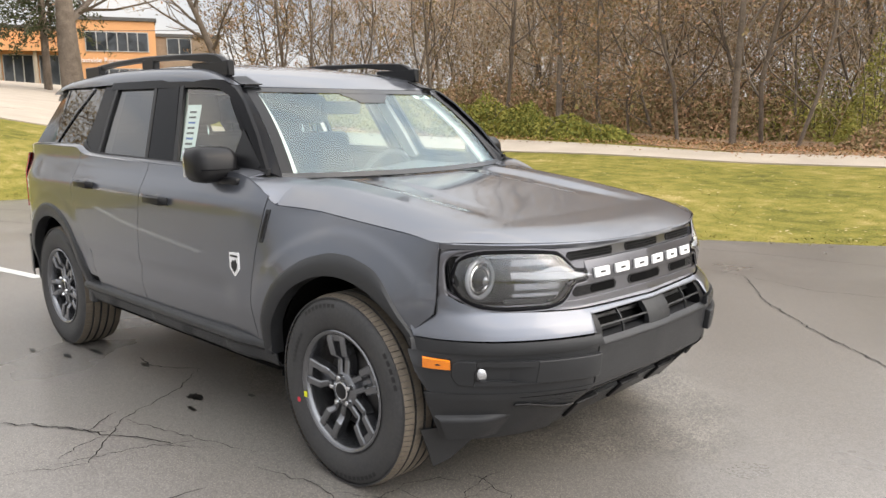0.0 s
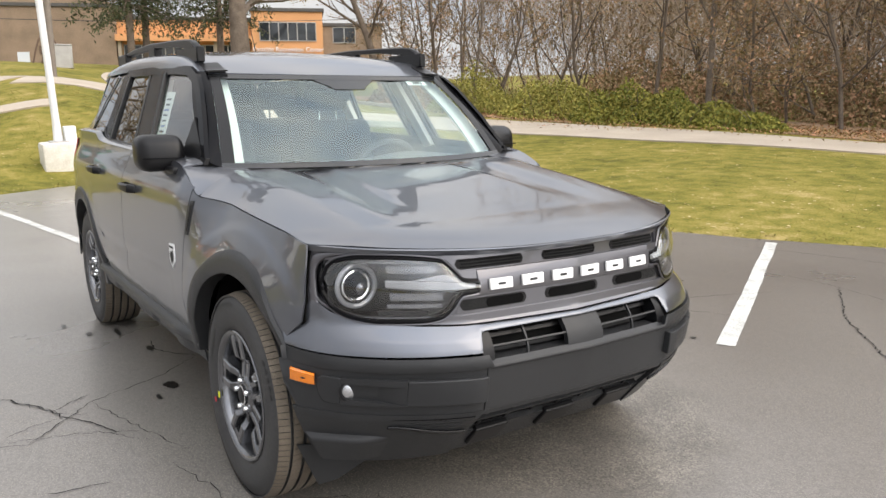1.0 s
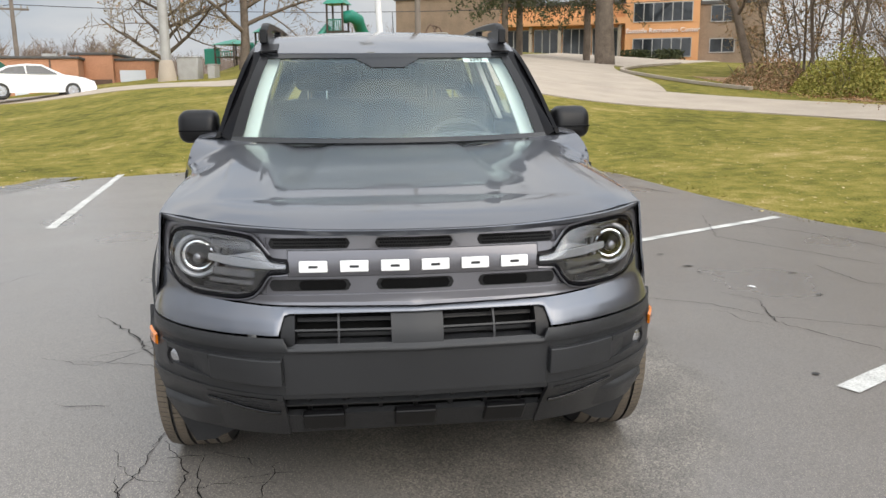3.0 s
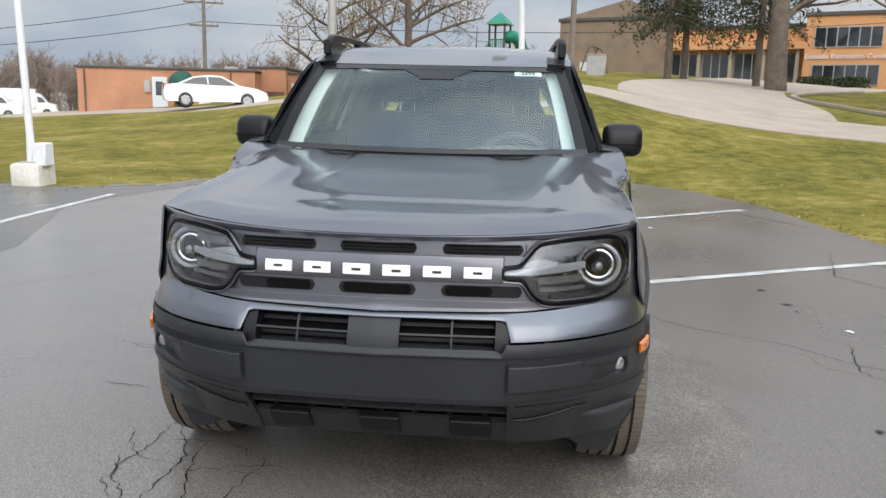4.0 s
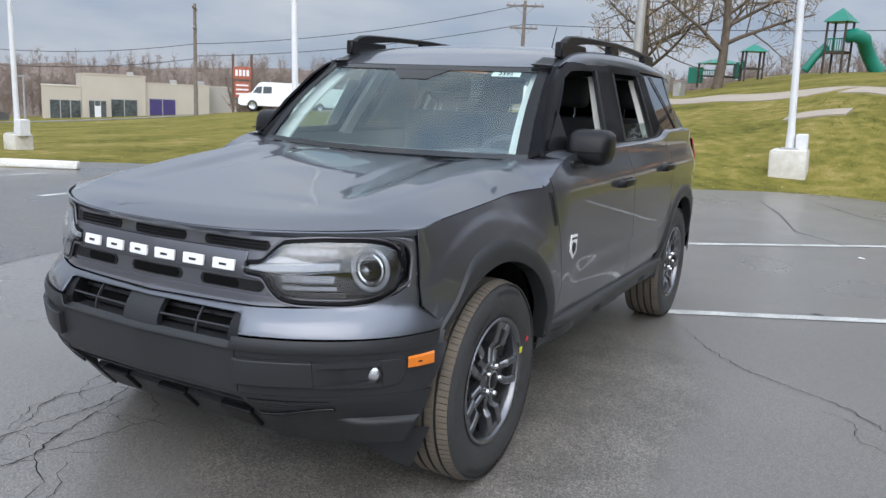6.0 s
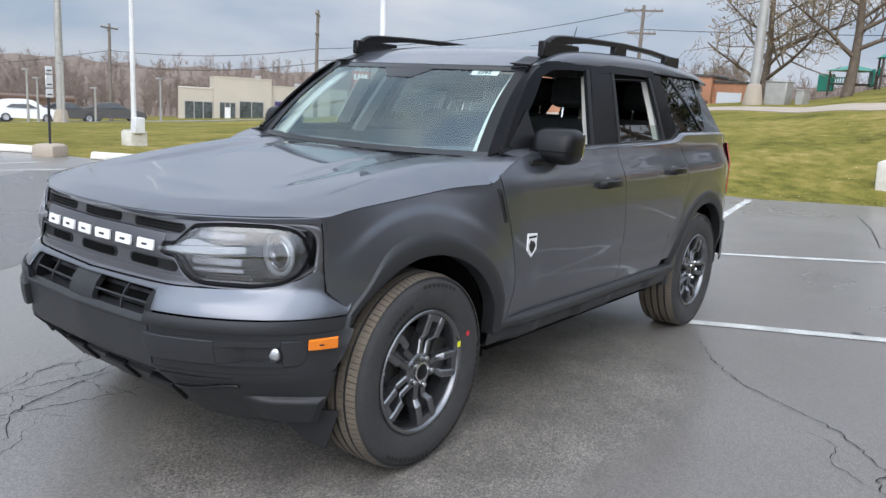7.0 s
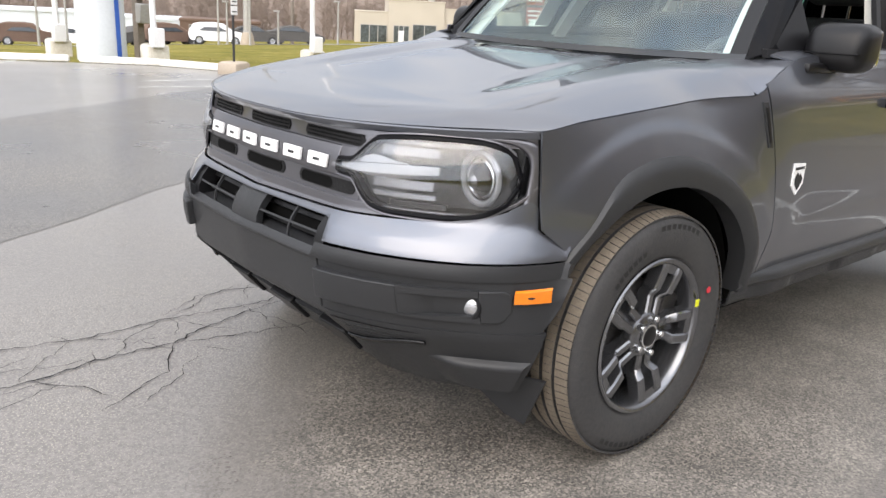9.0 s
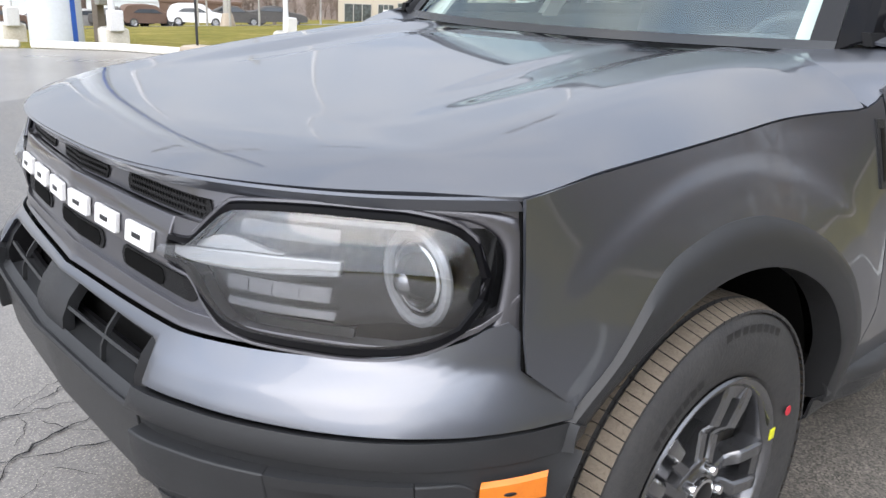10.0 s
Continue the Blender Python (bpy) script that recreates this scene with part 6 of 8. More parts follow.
# ---- concrete drive ----
def ribbon(name, pts, mat, thick=0.02, step=0.8, across=6):
    """A strip draped over the land: (x, y, width) along its middle line."""
    line = []
    for (x0, y0, w0), (x1, y1, w1) in zip(pts, pts[1:]):
        n = max(1, int(math.hypot(x1 - x0, y1 - y0) / step))
        line += [(lerp(x0, x1, i / n), lerp(y0, y1, i / n), lerp(w0, w1, i / n)) for i in range(n)]
    line.append(pts[-1])
    for _ in range(10):
        line = [line[0]] + [tuple((a[k] + 2 * b[k] + c[k]) / 4 for k in range(3)) for a, b, c in zip(line, line[1:], line[2:])] + [line[-1]]
    verts, faces = [], []
    for i, (x, y, w) in enumerate(line):
        a, b = line[max(0, i - 1)], line[min(len(line) - 1, i + 1)]
        dx, dy = b[0] - a[0], b[1] - a[1]
        L = math.hypot(dx, dy) or 1
        for k in range(across + 1):
            o = lerp(-w / 2, w / 2, k / across)
            px, py = x - dy / L * o, y + dx / L * o
            verts.append((px, py, land(px, py) + thick))
    m = across + 1
    for i in range(len(line) - 1):
        faces += [(i * m + k, (i + 1) * m + k, (i + 1) * m + k + 1, i * m + k + 1) for k in range(across)]
    ob = put(name, mesh(name, verts, faces, mat))
    solid(ob, 0.12, -1.0)
    return ob


drive = ribbon("pavement", [(16, 22.4, 2.6), (5, 17.6, 2.6), (-4.4, 15.2, 2.5), (-9.0, 13.4, 2.5), (-13.0, 13.6, 2.7), (-16.8, 13.5, 3.5), (-20.0, 11.9, 5.2), (-22.2, 8.0, 6.5), (-22.8, 4.5, 4.4), (-24.0, 1.0, 2.2)], CONCRETE, 0.03)
lane = ribbon("pavement", [(-51, -42, 4.0), (-42.5, -31.5, 4.0), (-37, -22, 3.6), (-34, -14.5, 3.2), (-31.8, -8.0, 3.0), (-27, -2.5, 2.8), (-24.3, 0.6, 2.4)], CONCRETE, 0.024)
tagged(lane, "pale concrete lane beyond the lawn", "drive", kind="structure")
tagged(drive, "pale concrete drive across the lawn", "drive", kind="structure")
apron = ribbon("pavement", [(-24.5, 7.2, 7.0), (-29, 8.2, 8.0), (-35, 9.0, 7.0), (-42, 11.2, 6.5), (-50, 15.0, 7.0), (-58, 19.5, 8.0)], CONCRETE, 0.036)
tagged(apron, "pale concrete apron before the hall", "drive", kind="structure")
fork = ribbon("pavement", [(-41.0, 13.5, 3.0), (-47, 18.0, 2.8), (-54, 23.8, 3.0), (-61, 30.5, 3.2)], CONCRETE, 0.042)
tagged(fork, "pale concrete side drive to the hall", "drive", kind="structure")
kerb = ribbon("kerb", [(-25.5, 14.6, 0.2), (-29, 13.6, 0.2), (-33.4, 12.6, 0.2), (-35.2, 12.8, 0.2), (-37.5, 13.9, 0.2), (-41.5, 16.4, 0.2), (-48, 21.2, 0.2)], CONCRETE, 0.15, 0.4, 1)
tagged(kerb, "pale concrete kerb round a grass island", "kerb", kind="structure")
street = ribbon("road", [(2.6 + 67 * math.cos(radians(a)), 0.8 + 67 * math.sin(radians(a)), 7.0) for a in range(224, 285, 6)], DARKTAR, 0.02, 2.0)
tagged(street, "distant grey street beyond the lawn", "road", kind="structure")
litter = ribbon("leaf_litter", [(-34, 18.6, 5), (-22, 17.2, 4.0), (-13.5, 17.6, 4.2), (-6.0, 18.5, 4.4), (0, 19.7, 4.6), (10, 23.4, 5)], LITTER, 0.02, 1.0, 5)
tagged(litter, "brown leaf litter at the wood's edge", "ground", kind="structure")

# newer, darker tarmac along the far side of the lot
def tarmac_patch(pts, seed):
    rnd = random.Random(seed)
    ring = []
    for (x0, y0), (x1, y1) in zip(pts, pts[1:] + pts[:1]):
        n = max(1, int(math.hypot(x1 - x0, y1 - y0) / 0.25))
        ring += [(lerp(x0, x1, i / n) + rnd.uniform(-0.03, 0.03), lerp(y0, y1, i / n) + rnd.uniform(-0.03, 0.03)) for i in range(n)]
    bm = bmesh.new()
    bm.faces.new([bm.verts.new((x, y, 0.002)) for x, y in ring])
    bmesh.ops.triangulate(bm, faces=bm.faces)
    bmesh.ops.recalc_face_normals(bm, faces=bm.faces)
    return tagged(part("tarmac_patch", bm, DARKTAR, None, smooth=False), "newer dark asphalt patch", "road", kind="structure")


tarmac_patch([(1.2, -2.0), (-0.9, -3.5), (-3.5, -3.95), (-6.2, -5.07), (-10.3, -4.4), (-8.6, -6.85), (-6.0, -9.75), (-3.0, -8.6), (2.0, -5.0), (3.2, -2.8)], 1)


def crack(pts, width=0.012, name="asphalt_crack"):
    rnd = random.Random(len(pts) * 97 + int(pts[0][0] * 100))
    line = []
    for (x0, y0), (x1, y1) in zip(pts, pts[1:]):
        L = math.hypot(x1 - x0, y1 - y0)
        n = max(2, int(L / 0.028))
        for i in range(n):
            t = i / n
            j = 0.012 if i else 0.0
            line.append((lerp(x0, x1, t) + rnd.uniform(-j, j), lerp(y0, y1, t) + rnd.uniform(-j, j)))
    line.append(pts[-1])
    bm = bmesh.new()
    rows = []
    for i, (x, y) in enumerate(line):
        a, b = line[max(0, i - 1)], line[min(len(line) - 1, i + 1)]
        d = Vector((b[0] - a[0], b[1] - a[1], 0)).normalized()
        end = min(i, len(line) - 1 - i) / max(1, len(line) * 0.25)
        w = width * min(1, 0.25 + end) * rnd.uniform(0.35, 1.1) / 2
        rows.append((bm.verts.new((x - d.y * w, y + d.x * w, 0.0045)), bm.verts.new((x + d.y * w, y - d.x * w, 0.0045))))
    for p, q in zip(rows, rows[1:]):
        bm.faces.new((p[0], q[0], q[1], p[1]))
    bmesh.ops.recalc_face_normals(bm, faces=bm.faces)
    return tagged(part(name, bm, CRACK, None, smooth=False), "dark open crack in worn asphalt", "crack", "asphalt cracks", "structure")


for pts, w in (([(1.75, -0.95), (1.31, -0.83), (1.08, -0.78), (0.73, -0.80), (0.32, -0.77), (0.05, -0.91)], 0.014),
               ([(1.6, -0.55), (1.34, -0.52), (1.0, -0.58), (0.80, -0.57), (0.62, -0.66), (0.42, -0.72), (0.20, -0.74)], 0.016),
               ([(0.80, -0.57), (0.60, -0.52), (0.42, -0.49), (0.28, -0.47)], 0.012), ([(0.80, -0.57), (0.87, -0.45), (0.90, -0.36), (1.05, -0.28), (1.16, -0.22)], 0.010),
               ([(1.34, -0.52), (1.20, -0.68), (1.08, -0.78)], 0.007), ([(1.0, -0.58), (0.92, -0.70), (0.73, -0.80)], 0.007), ([(1.5, -0.70), (1.20, -0.60), (1.0, -0.58)], 0.006),
               ([(1.45, -0.38), (1.30, -0.42), (1.18, -0.48)], 0.006), ([(0.73, -0.80), (0.56, -0.90), (0.51, -0.96), (0.30, -1.02)], 0.009), ([(0.74, -0.84), (0.52, -0.98), (0.26, -0.95), (-0.07, -0.93), (-0.37, -1.0)], 0.010),
               ([(-1.01, -1.75), (-0.85, -1.44), (-1.05, -1.28), (-1.22, -1.14), (-1.40, -0.78), (-1.62, -0.55)], 0.011), ([(-1.62, -0.55), (-1.85, -0.70), (-2.05, -0.68)], 0.016), ([(-1.22, -1.14), (-0.98, -1.08), (-0.75, -1.02), (-0.44, -0.91)], 0.008),
               ([(-0.95, -1.60), (-0.84, -1.18), (-0.62, -1.02)], 0.008), ([(-1.48, -1.48), (-1.14, -1.28), (-1.05, -1.18)], 0.009),
               ([(-2.40, 1.02), (-2.10, 1.20), (-1.80, 1.46), (-1.52, 1.95), (-1.20, 2.20), (-0.90, 2.75), (-0.70, 3.3)], 0.013), ([(-0.95, 3.85), (-0.52, 3.80), (-0.03, 3.03), (0.48, 2.49), (1.01, 2.02), (1.5, 1.7)], 0.020), ([(-0.52, 3.80), (0.1, 3.6), (0.7, 3.75)], 0.010),
               ([(-1.5, -3.4), (-2.0, -3.1), (-2.46, -2.75), (-3.0, -2.5)], 0.010), ([(-6.5, 1.9), (-7.4, 1.2), (-8.8, 0.9), (-10.5, 0.4)], 0.03), ([(-8.6, 2.9), (-9.6, 1.8), (-11.3, 1.0)], 0.03), ([(-4.8, 3.4), (-3.6, 3.0), (-2.9, 3.4), (-2.0, 3.9)], 0.016), ([(-2.2, 4.6), (-1.0, 4.9), (0.4, 5.0), (2.0, 5.6)], 0.014)):
    crack(pts, w * 0.52)
for pts, w in (([(-4.48, 3.39), (-3.72, 3.87), (-3.19, 4.08), (-2.64, 4.2), (-2.3, 4.3)], 0.010), ([(-2.44, 3.21), (-2.13, 3.21), (-1.85, 3.23), (-1.75, 3.42)], 0.009), ([(-1.42, 1.85), (-1.33, 1.99), (-1.14, 2.01), (-1.03, 2.17)], 0.005),
               ([(-1.8, 2.12), (-1.57, 2.31), (-1.1, 2.17), (-0.8, 2.32), (-0.4, 2.55)], 0.007), ([(-7.87, 2.76), (-7.6, 3.31), (-6.99, 3.61), (-6.4, 3.85)], 0.020),
               ([(-1.78, -1.72), (-1.6, -1.57), (-1.42, -1.44), (-1.19, -1.31), (-1.08, -1.27), (-0.94, -1.18), (-0.79, -1.12), (-0.75, -1.04)], 0.009),
               ([(-1.19, -1.31), (-1.26, -1.23), (-1.32, -1.13)], 0.008),
               ([(-0.97, -1.51), (-1.05, -1.42), (-1.08, -1.29)], 0.006),
               ([(-0.38, -1.46), (-0.35, -1.35), (-0.33, -1.22)], 0.006)):
    crack(pts, w)
rnd = random.Random(44)
for k in range(22):
    t = rnd.random()
    x, y = lerp(0.15, 1.75, t) + rnd.uniform(-0.1, 0.1), lerp(-0.82, -0.62, t) + rnd.uniform(-0.28, 0.30)
    a = rnd.choice((rnd.uniform(-0.5, 0.3), rnd.uniform(0.9, 2.0)))
    pts = [(x, y)]
    for j in range(rnd.randint(2, 4)):
        a += rnd.uniform(-0.6, 0.6)
        d = rnd.uniform(0.06, 0.14)
        pts.append((pts[-1][0] + d * math.cos(a), pts[-1][1] + d * math.sin(a)))
    crack(pts, rnd.uniform(0.0025, 0.0045))


def stain(x, y, rx, ry, seed, mat=OIL):
    rnd = random.Random(seed)
    bm = bmesh.new()
    n = 22
    bm.faces.new([bm.verts.new((x + rx * math.cos(2 * math.pi * i / n) * rnd.uniform(0.6, 1.1), y + ry * math.sin(2 * math.pi * i / n) * rnd.uniform(0.6, 1.1), 0.005)) for i in range(n)])
    return tagged(part("oil_stain", bm, mat, None, smooth=False), "black oil stain on asphalt", "stain", "oil stains", "structure")


for i, (x, y, rx, ry) in enumerate(((-1.23, -0.78, 0.06, 0.035), (-1.10, -0.87, 0.045, 0.014), (-2.40, -0.95, 0.05, 0.02), (-2.34, -0.80, 0.09, 0.018), (-2.66, -1.05, 0.05, 0.016), (-1.05, -0.58, 0.03, 0.015), (-1.9, -0.72, 0.05, 0.02))):
    stain(x, y, rx, ry, i)
for i, (x, y, rx, ry) in enumerate(((-2.53, 2.27, 0.024, 0.045), (-2.33, 2.27, 0.014, 0.025), (-2.96, 2.23, 0.025, 0.03), (-3.33, 1.71, 0.03, 0.05), (-1.79, 3.38, 0.03, 0.05), (-1.62, 2.75, 0.015, 0.03), (-0.30, 1.92, 0.02, 0.02), (-2.2, 2.9, 0.015, 0.03))):
    stain(x, y, rx, ry, 20 + i)


def scrap(x, y, w, d, h, label, seed):
    """A crumpled flat bit of litter."""
    rnd = random.Random(seed)
    v, f = grid(lambda p, q: (lerp(-w, w, p) + rnd.uniform(-0.15, 0.15) * w, lerp(-d, d, q) + rnd.uniform(-0.15, 0.15) * d, h * (0.3 + rnd.random() * math.sin(p * 3.1))), 5, 3)
    ob = solid(put("litter_scrap", mesh("litter_scrap", v, f, PAPER, False)), 0.002)
    ob.matrix_basis = pose(x, y, land(x, y) + 0.006, 0, 0, seed * 40)
    return tagged(ob, label, "litter", "bits of litter")


scrap(-1.86, 2.42, 0.024, 0.010, 0.007, "crumpled white paper scrap on asphalt", 1)
scrap(-5.97, 1.91, 0.03, 0.014, 0.006, "flat white paper scrap on asphalt", 2)
scrap(-3.50, 4.62, 0.10, 0.035, 0.045, "crumpled white litter at the lawn's edge", 3)


# ---- trees ----
def branchy(seed, height, radius, levels=4, spread=0.55, lean=(0, 0), first=0.30, kids=(5, 5, 5, 4), ratio=0.62, twig_leaf=0.0, leaf_size=0.09, droop=0.0, crook=0.10):
    """Limbs as one mesh, twigs as another, and places of leaves."""
    rnd = random.Random(seed)
    limb, twig, leaves = bmesh.new(), [], []

    def grow(p, d, length, r, level, along0):
        n = 5 if level < 2 else 3
        pts, rad = [p.copy()], [r]
        q, dd = p.copy(), d.copy()
        for i in range(n):
            dd = (dd + Vector((rnd.uniform(-1, 1), rnd.uniform(-1, 1), rnd.uniform(-0.6, 1) - droop * level)) * (crook + 0.07 * level)).normalized()
            q = q + dd * length / n
            pts.append(q.copy())
            rad.append(r * (1 - 0.72 * (i + 1) / n))
        if level <= 1:
            tube(limb, pts, rad, 8 if level == 0 else 5, False)
        elif level == 2:
            tube(limb, pts, rad, 3, False)
        else:
            twig.append((pts, rad))
        if level >= levels - 1:
            if twig_leaf:
                for k in range(len(pts) - 1):
                    if rnd.random() < twig_leaf:
                        leaves.append(pts[k].lerp(pts[k + 1], rnd.random()) + Vector((rnd.gauss(0, 0.08), rnd.gauss(0, 0.08), rnd.gauss(0, 0.08))))
            return
        m = kids[min(level, len(kids) - 1)] + rnd.randint(-1, 1)
        for k in range(m):
            t = lerp(along0, 0.98, (k + rnd.random() * 0.8) / m)
            i = min(n - 1, int(t * n))
            base = pts[i].lerp(pts[i + 1], t * n - i)
            axis = (pts[i + 1] - pts[i]).normalized()
            a = rnd.uniform(0, 2 * math.pi)
            side = axis.orthogonal().normalized()
            side = Matrix.Rotation(a, 3, axis) @ side
            nd = (axis * (1 - spread) + side * spread * rnd.uniform(0.8, 1.4) + Vector((0, 0, 0.12 - droop))).normalized()
            grow(base, nd, length * ratio * rnd.uniform(0.7, 1.15) * (1.1 - 0.45 * t), max(0.004, r * (1 - 0.7 * t) * 0.55), level + 1, 0.2)

    grow(Vector((0, 0, -0.3)), Vector((lean[0], lean[1], 1)).normalized(), height, radius, 0, first)
    return limb, twig, leaves


def twig_mesh(twig, mat, thin=0.004):
    verts, faces = [], []
    for pts, rad in twig:
        for a, b, r in zip(pts, pts[1:], rad):
            d = (b - a).normalized()
            s1 = d.orthogonal().normalized() * max(r, thin)
            s2 = d.cross(s1).normalized() * max(r, thin)
            k = len(verts)
            verts += [a + s1, a - s1 * 0.5 + s2 * 0.87, a - s1 * 0.5 - s2 * 0.87, b]
            faces += [(k, k + 1, k + 3), (k + 1, k + 2, k + 3), (k + 2, k, k + 3)]
    return mesh("twigs", verts, faces, mat, False)


def leaf_mesh(places, size, mat, seed=1, shape=1.0):
    rnd = random.Random(seed)
    verts, faces = [], []
    for p in places:
        u = Vector((rnd.gauss(0, 1), rnd.gauss(0, 1), rnd.gauss(0, 1))).normalized()
        w = u.orthogonal().normalized()
        s = size * rnd.uniform(0.5, 1.3)
        k = len(verts)
        verts += [p - u * s * shape, p + w * s * 0.5, p + u * s * shape, p - w * s * 0.5 + u.cross(w) * s * 0.15]
        faces.append((k, k + 1, k + 2, k + 3))
    return mesh("leaves", verts, faces, mat, False)


def make_tree(name, label, seed, height, radius, leafmat=None, leaf=0.0, leaf_size=0.08, group="", thin=0.004, **kw):
    limb, twig, leaves = branchy(seed, height, radius, twig_leaf=leaf, **kw)
    t = thing(name, label, "tree", group=group)
    part("trunk", limb, BARK if name != "distant_tree" else FARWOOD, t, angle=1.5)
    if twig:
        put("crown", twig_mesh(twig, TWIG if name != "distant_tree" else FARWOOD, thin), t, "bare twigs")
    if leaves:
        put("foliage", leaf_mesh(leaves, leaf_size, leafmat, seed), t)
    return t


WOODS = "trees of the wood"
protos = [
    make_tree("bare_tree", "tall bare woodland tree with grey brown bark", 11, 11.0, 0.095, BROWNLEAF, 0.35, 0.07, WOODS, crook=0.24, kids=(11, 6, 5), ratio=0.42, spread=0.5, first=0.22),
    make_tree("bare_tree", "slim bare woodland tree with fine twigs", 23, 9.5, 0.065, BROWNLEAF, 0.55, 0.07, WOODS, crook=0.30, kids=(12, 6, 5), ratio=0.40, spread=0.55, first=0.15),
    make_tree("bare_tree", "young bare woodland tree with tangled branches", 37, 6.5, 0.048, BROWNLEAF, 1.0, 0.06, WOODS, crook=0.34, kids=(12, 7, 6), ratio=0.46, spread=0.65, first=0.08),
    make_tree("leafy_tree", "woodland tree with thin yellow green leaves", 41, 9.0, 0.09, YELLOWLEAF, 3.0, 0.065, WOODS, crook=0.26, kids=(12, 7, 6), ratio=0.42, spread=0.6, first=0.10),
]
rnd = random.Random(5)
spots = []
for k in range(400):
    x = rnd.uniform(-36, 26)
    depth = rnd.random() ** 1.4 * 20
    edge = knots((-36, 18.6), (-22, 17.2), (-13, 16.8), (-5, 17.5), (2, 19.2), (12, 23.0), (26, 31))(x)
    y = edge + 1.0 + depth
    if x < -33 and y < 24:
        continue
    if all((x - a) ** 2 + (y - b) ** 2 > (0.9 + 0.04 * (y - edge)) ** 2 for a, b in spots):
        spots.append((x, y))
    if len(spots) >= 120:
        break
used = [False] * 4
for x, y in spots:
    leafy = x > -5.2 and rnd.random() < 0.75
    k = 3 if leafy else rnd.choices((0, 1, 2), (3, 4, 4))[0]
    m = pose(x, y, land(x, y), rnd.uniform(-9, 9), rnd.uniform(-9, 9), rnd.uniform(0, 360))
    sc = rnd.uniform(0.75, 1.25)
    if not used[k]:
        protos[k].matrix_basis = m
        protos[k].scale = (sc, sc, sc)
        used[k] = True
    else:
        o = copy_thing(protos[k], m)
        o.scale = (sc, sc, sc)
# marked stems close to the path
for x, y, k, sc in ((-7.3, 18.4, 0, 1.1), (-6.9, 19.4, 1, 1.1), (-5.6, 18.3, 1, 0.9), (-11.0, 17.9, 2, 1.0), (-9.0, 18.6, 1, 1.0),
                    (-36.8, 21.6, 2, 1.2), (-39.0, 24.2, 1, 1.1), (-35.2, 20.6, 2, 1.0), (-41.5, 27.2, 2, 1.3), (-38.0, 22.6, 2, 1.1), (-40.0, 25.2, 0, 0.9), (-36.0, 22.8, 1, 1.0)):
    o = copy_thing(protos[k], pose(x, y, land(x, y), 0, 0, x * 70))
    o.scale = (sc, sc, sc)


def shrub_points(cx, cy, rx, ry, h, n, rnd):
    out = []
    for _ in range(n):
        a, r = rnd.uniform(0, 2 * math.pi), math.sqrt(rnd.random())
        x, y = cx + rx * r * math.cos(a), cy + ry * r * math.sin(a)
        top = h * (1 - r ** 2.2) * (0.75 + 0.5 * noise.noise((x * 0.9, y * 0.9, 3.0)))
        out.append(Vector((x, y, land(x, y) + max(0.03, top * rnd.random() ** 0.55))))
    return out


def shrub(cx, cy, rx, ry, h, mat, n, label, size=0.055, seed=0, stems=14):
    rnd = random.Random(seed)
    t = thing("shrub", label, "shrub", (0, 0, 0), group="shrubs at the wood's edge")
    for _ in range(stems):
        a, r = rnd.uniform(0, 6.28), math.sqrt(rnd.random()) * 0.8
        x, y = cx + rx * r * math.cos(a), cy + ry * r * math.sin(a)
        z = land(x, y)
        hh = h * (1.05 - r * 0.6)
        bm = tube(bmesh.new(), [(x, y, z - 0.05), (x + rnd.gauss(0, 0.12), y + rnd.gauss(0, 0.12), z + hh * 0.5), (x + rnd.gauss(0, 0.3), y + rnd.gauss(0, 0.3), z + hh)], [0.018, 0.012, 0.004], 4, False)
        part("stem", bm, BARK, t)
    put("foliage", leaf_mesh(shrub_points(cx, cy, rx, ry, h, n, rnd), size, mat, seed), t)
    return t


shrub(-14.5, 16.7, 2.6, 1.5, 1.5, GREENLEAF, 9000, "low shrub with yellow green leaves", seed=1)
shrub(-18.6, 17.0, 2.6, 1.6, 1.7, YELLOWLEAF, 8500, "broad shrub with yellow green leaves", seed=2)
shrub(-22.8, 16.6, 2.4, 1.6, 1.9, YELLOWLEAF, 7000, "broad shrub with yellow green leaves", seed=3)
shrub(-11.4, 16.4, 2.4, 1.0, 0.9, GREENLEAF, 6500, "low shrub with yellow green leaves", seed=4)
shrub(-27.0, 16.3, 2.4, 1.8, 1.7, BROWNLEAF, 5200, "dry brown shrub by the drive", seed=5)
shrub(-2.5, 18.6, 2.2, 1.2, 1.5, BROWNLEAF, 3600, "thin dry brushwood at the wood's edge", seed=6)
shrub(-3.6, 20.6, 1.7, 1.6, 5.4, YELLOWLEAF, 8500, "tall airy shrub with yellow green leaves", 0.045, 7)
shrub(-0.9, 20.8, 2.2, 1.8, 7.4, YELLOWLEAF, 17000, "tall shrub with yellow green leaves", 0.048, 8)
shrub(-16.4, 20.8, 2.6, 1.6, 2.4, BROWNLEAF, 5000, "dry brown undergrowth in the wood", 0.07, 9)
shrub(-9.0, 21.5, 3.0, 1.8, 2.2, BROWNLEAF, 5000, "dry brown undergrowth in the wood", 0.07, 10)
shrub(-6.6, 22.5, 2.4, 1.6, 2.6, YELLOWLEAF, 3600, "sparse yellow green undergrowth in the wood", 0.05, 11)
shrub(-12.8, 23.0, 3.0, 2.0, 2.8, BROWNLEAF, 5000, "dry brown undergrowth in the wood", 0.07, 12)
shrub(-20.5, 23.0, 3.0, 2.2, 2.8, BROWNLEAF, 5000, "dry brown undergrowth in the wood", 0.07, 13)

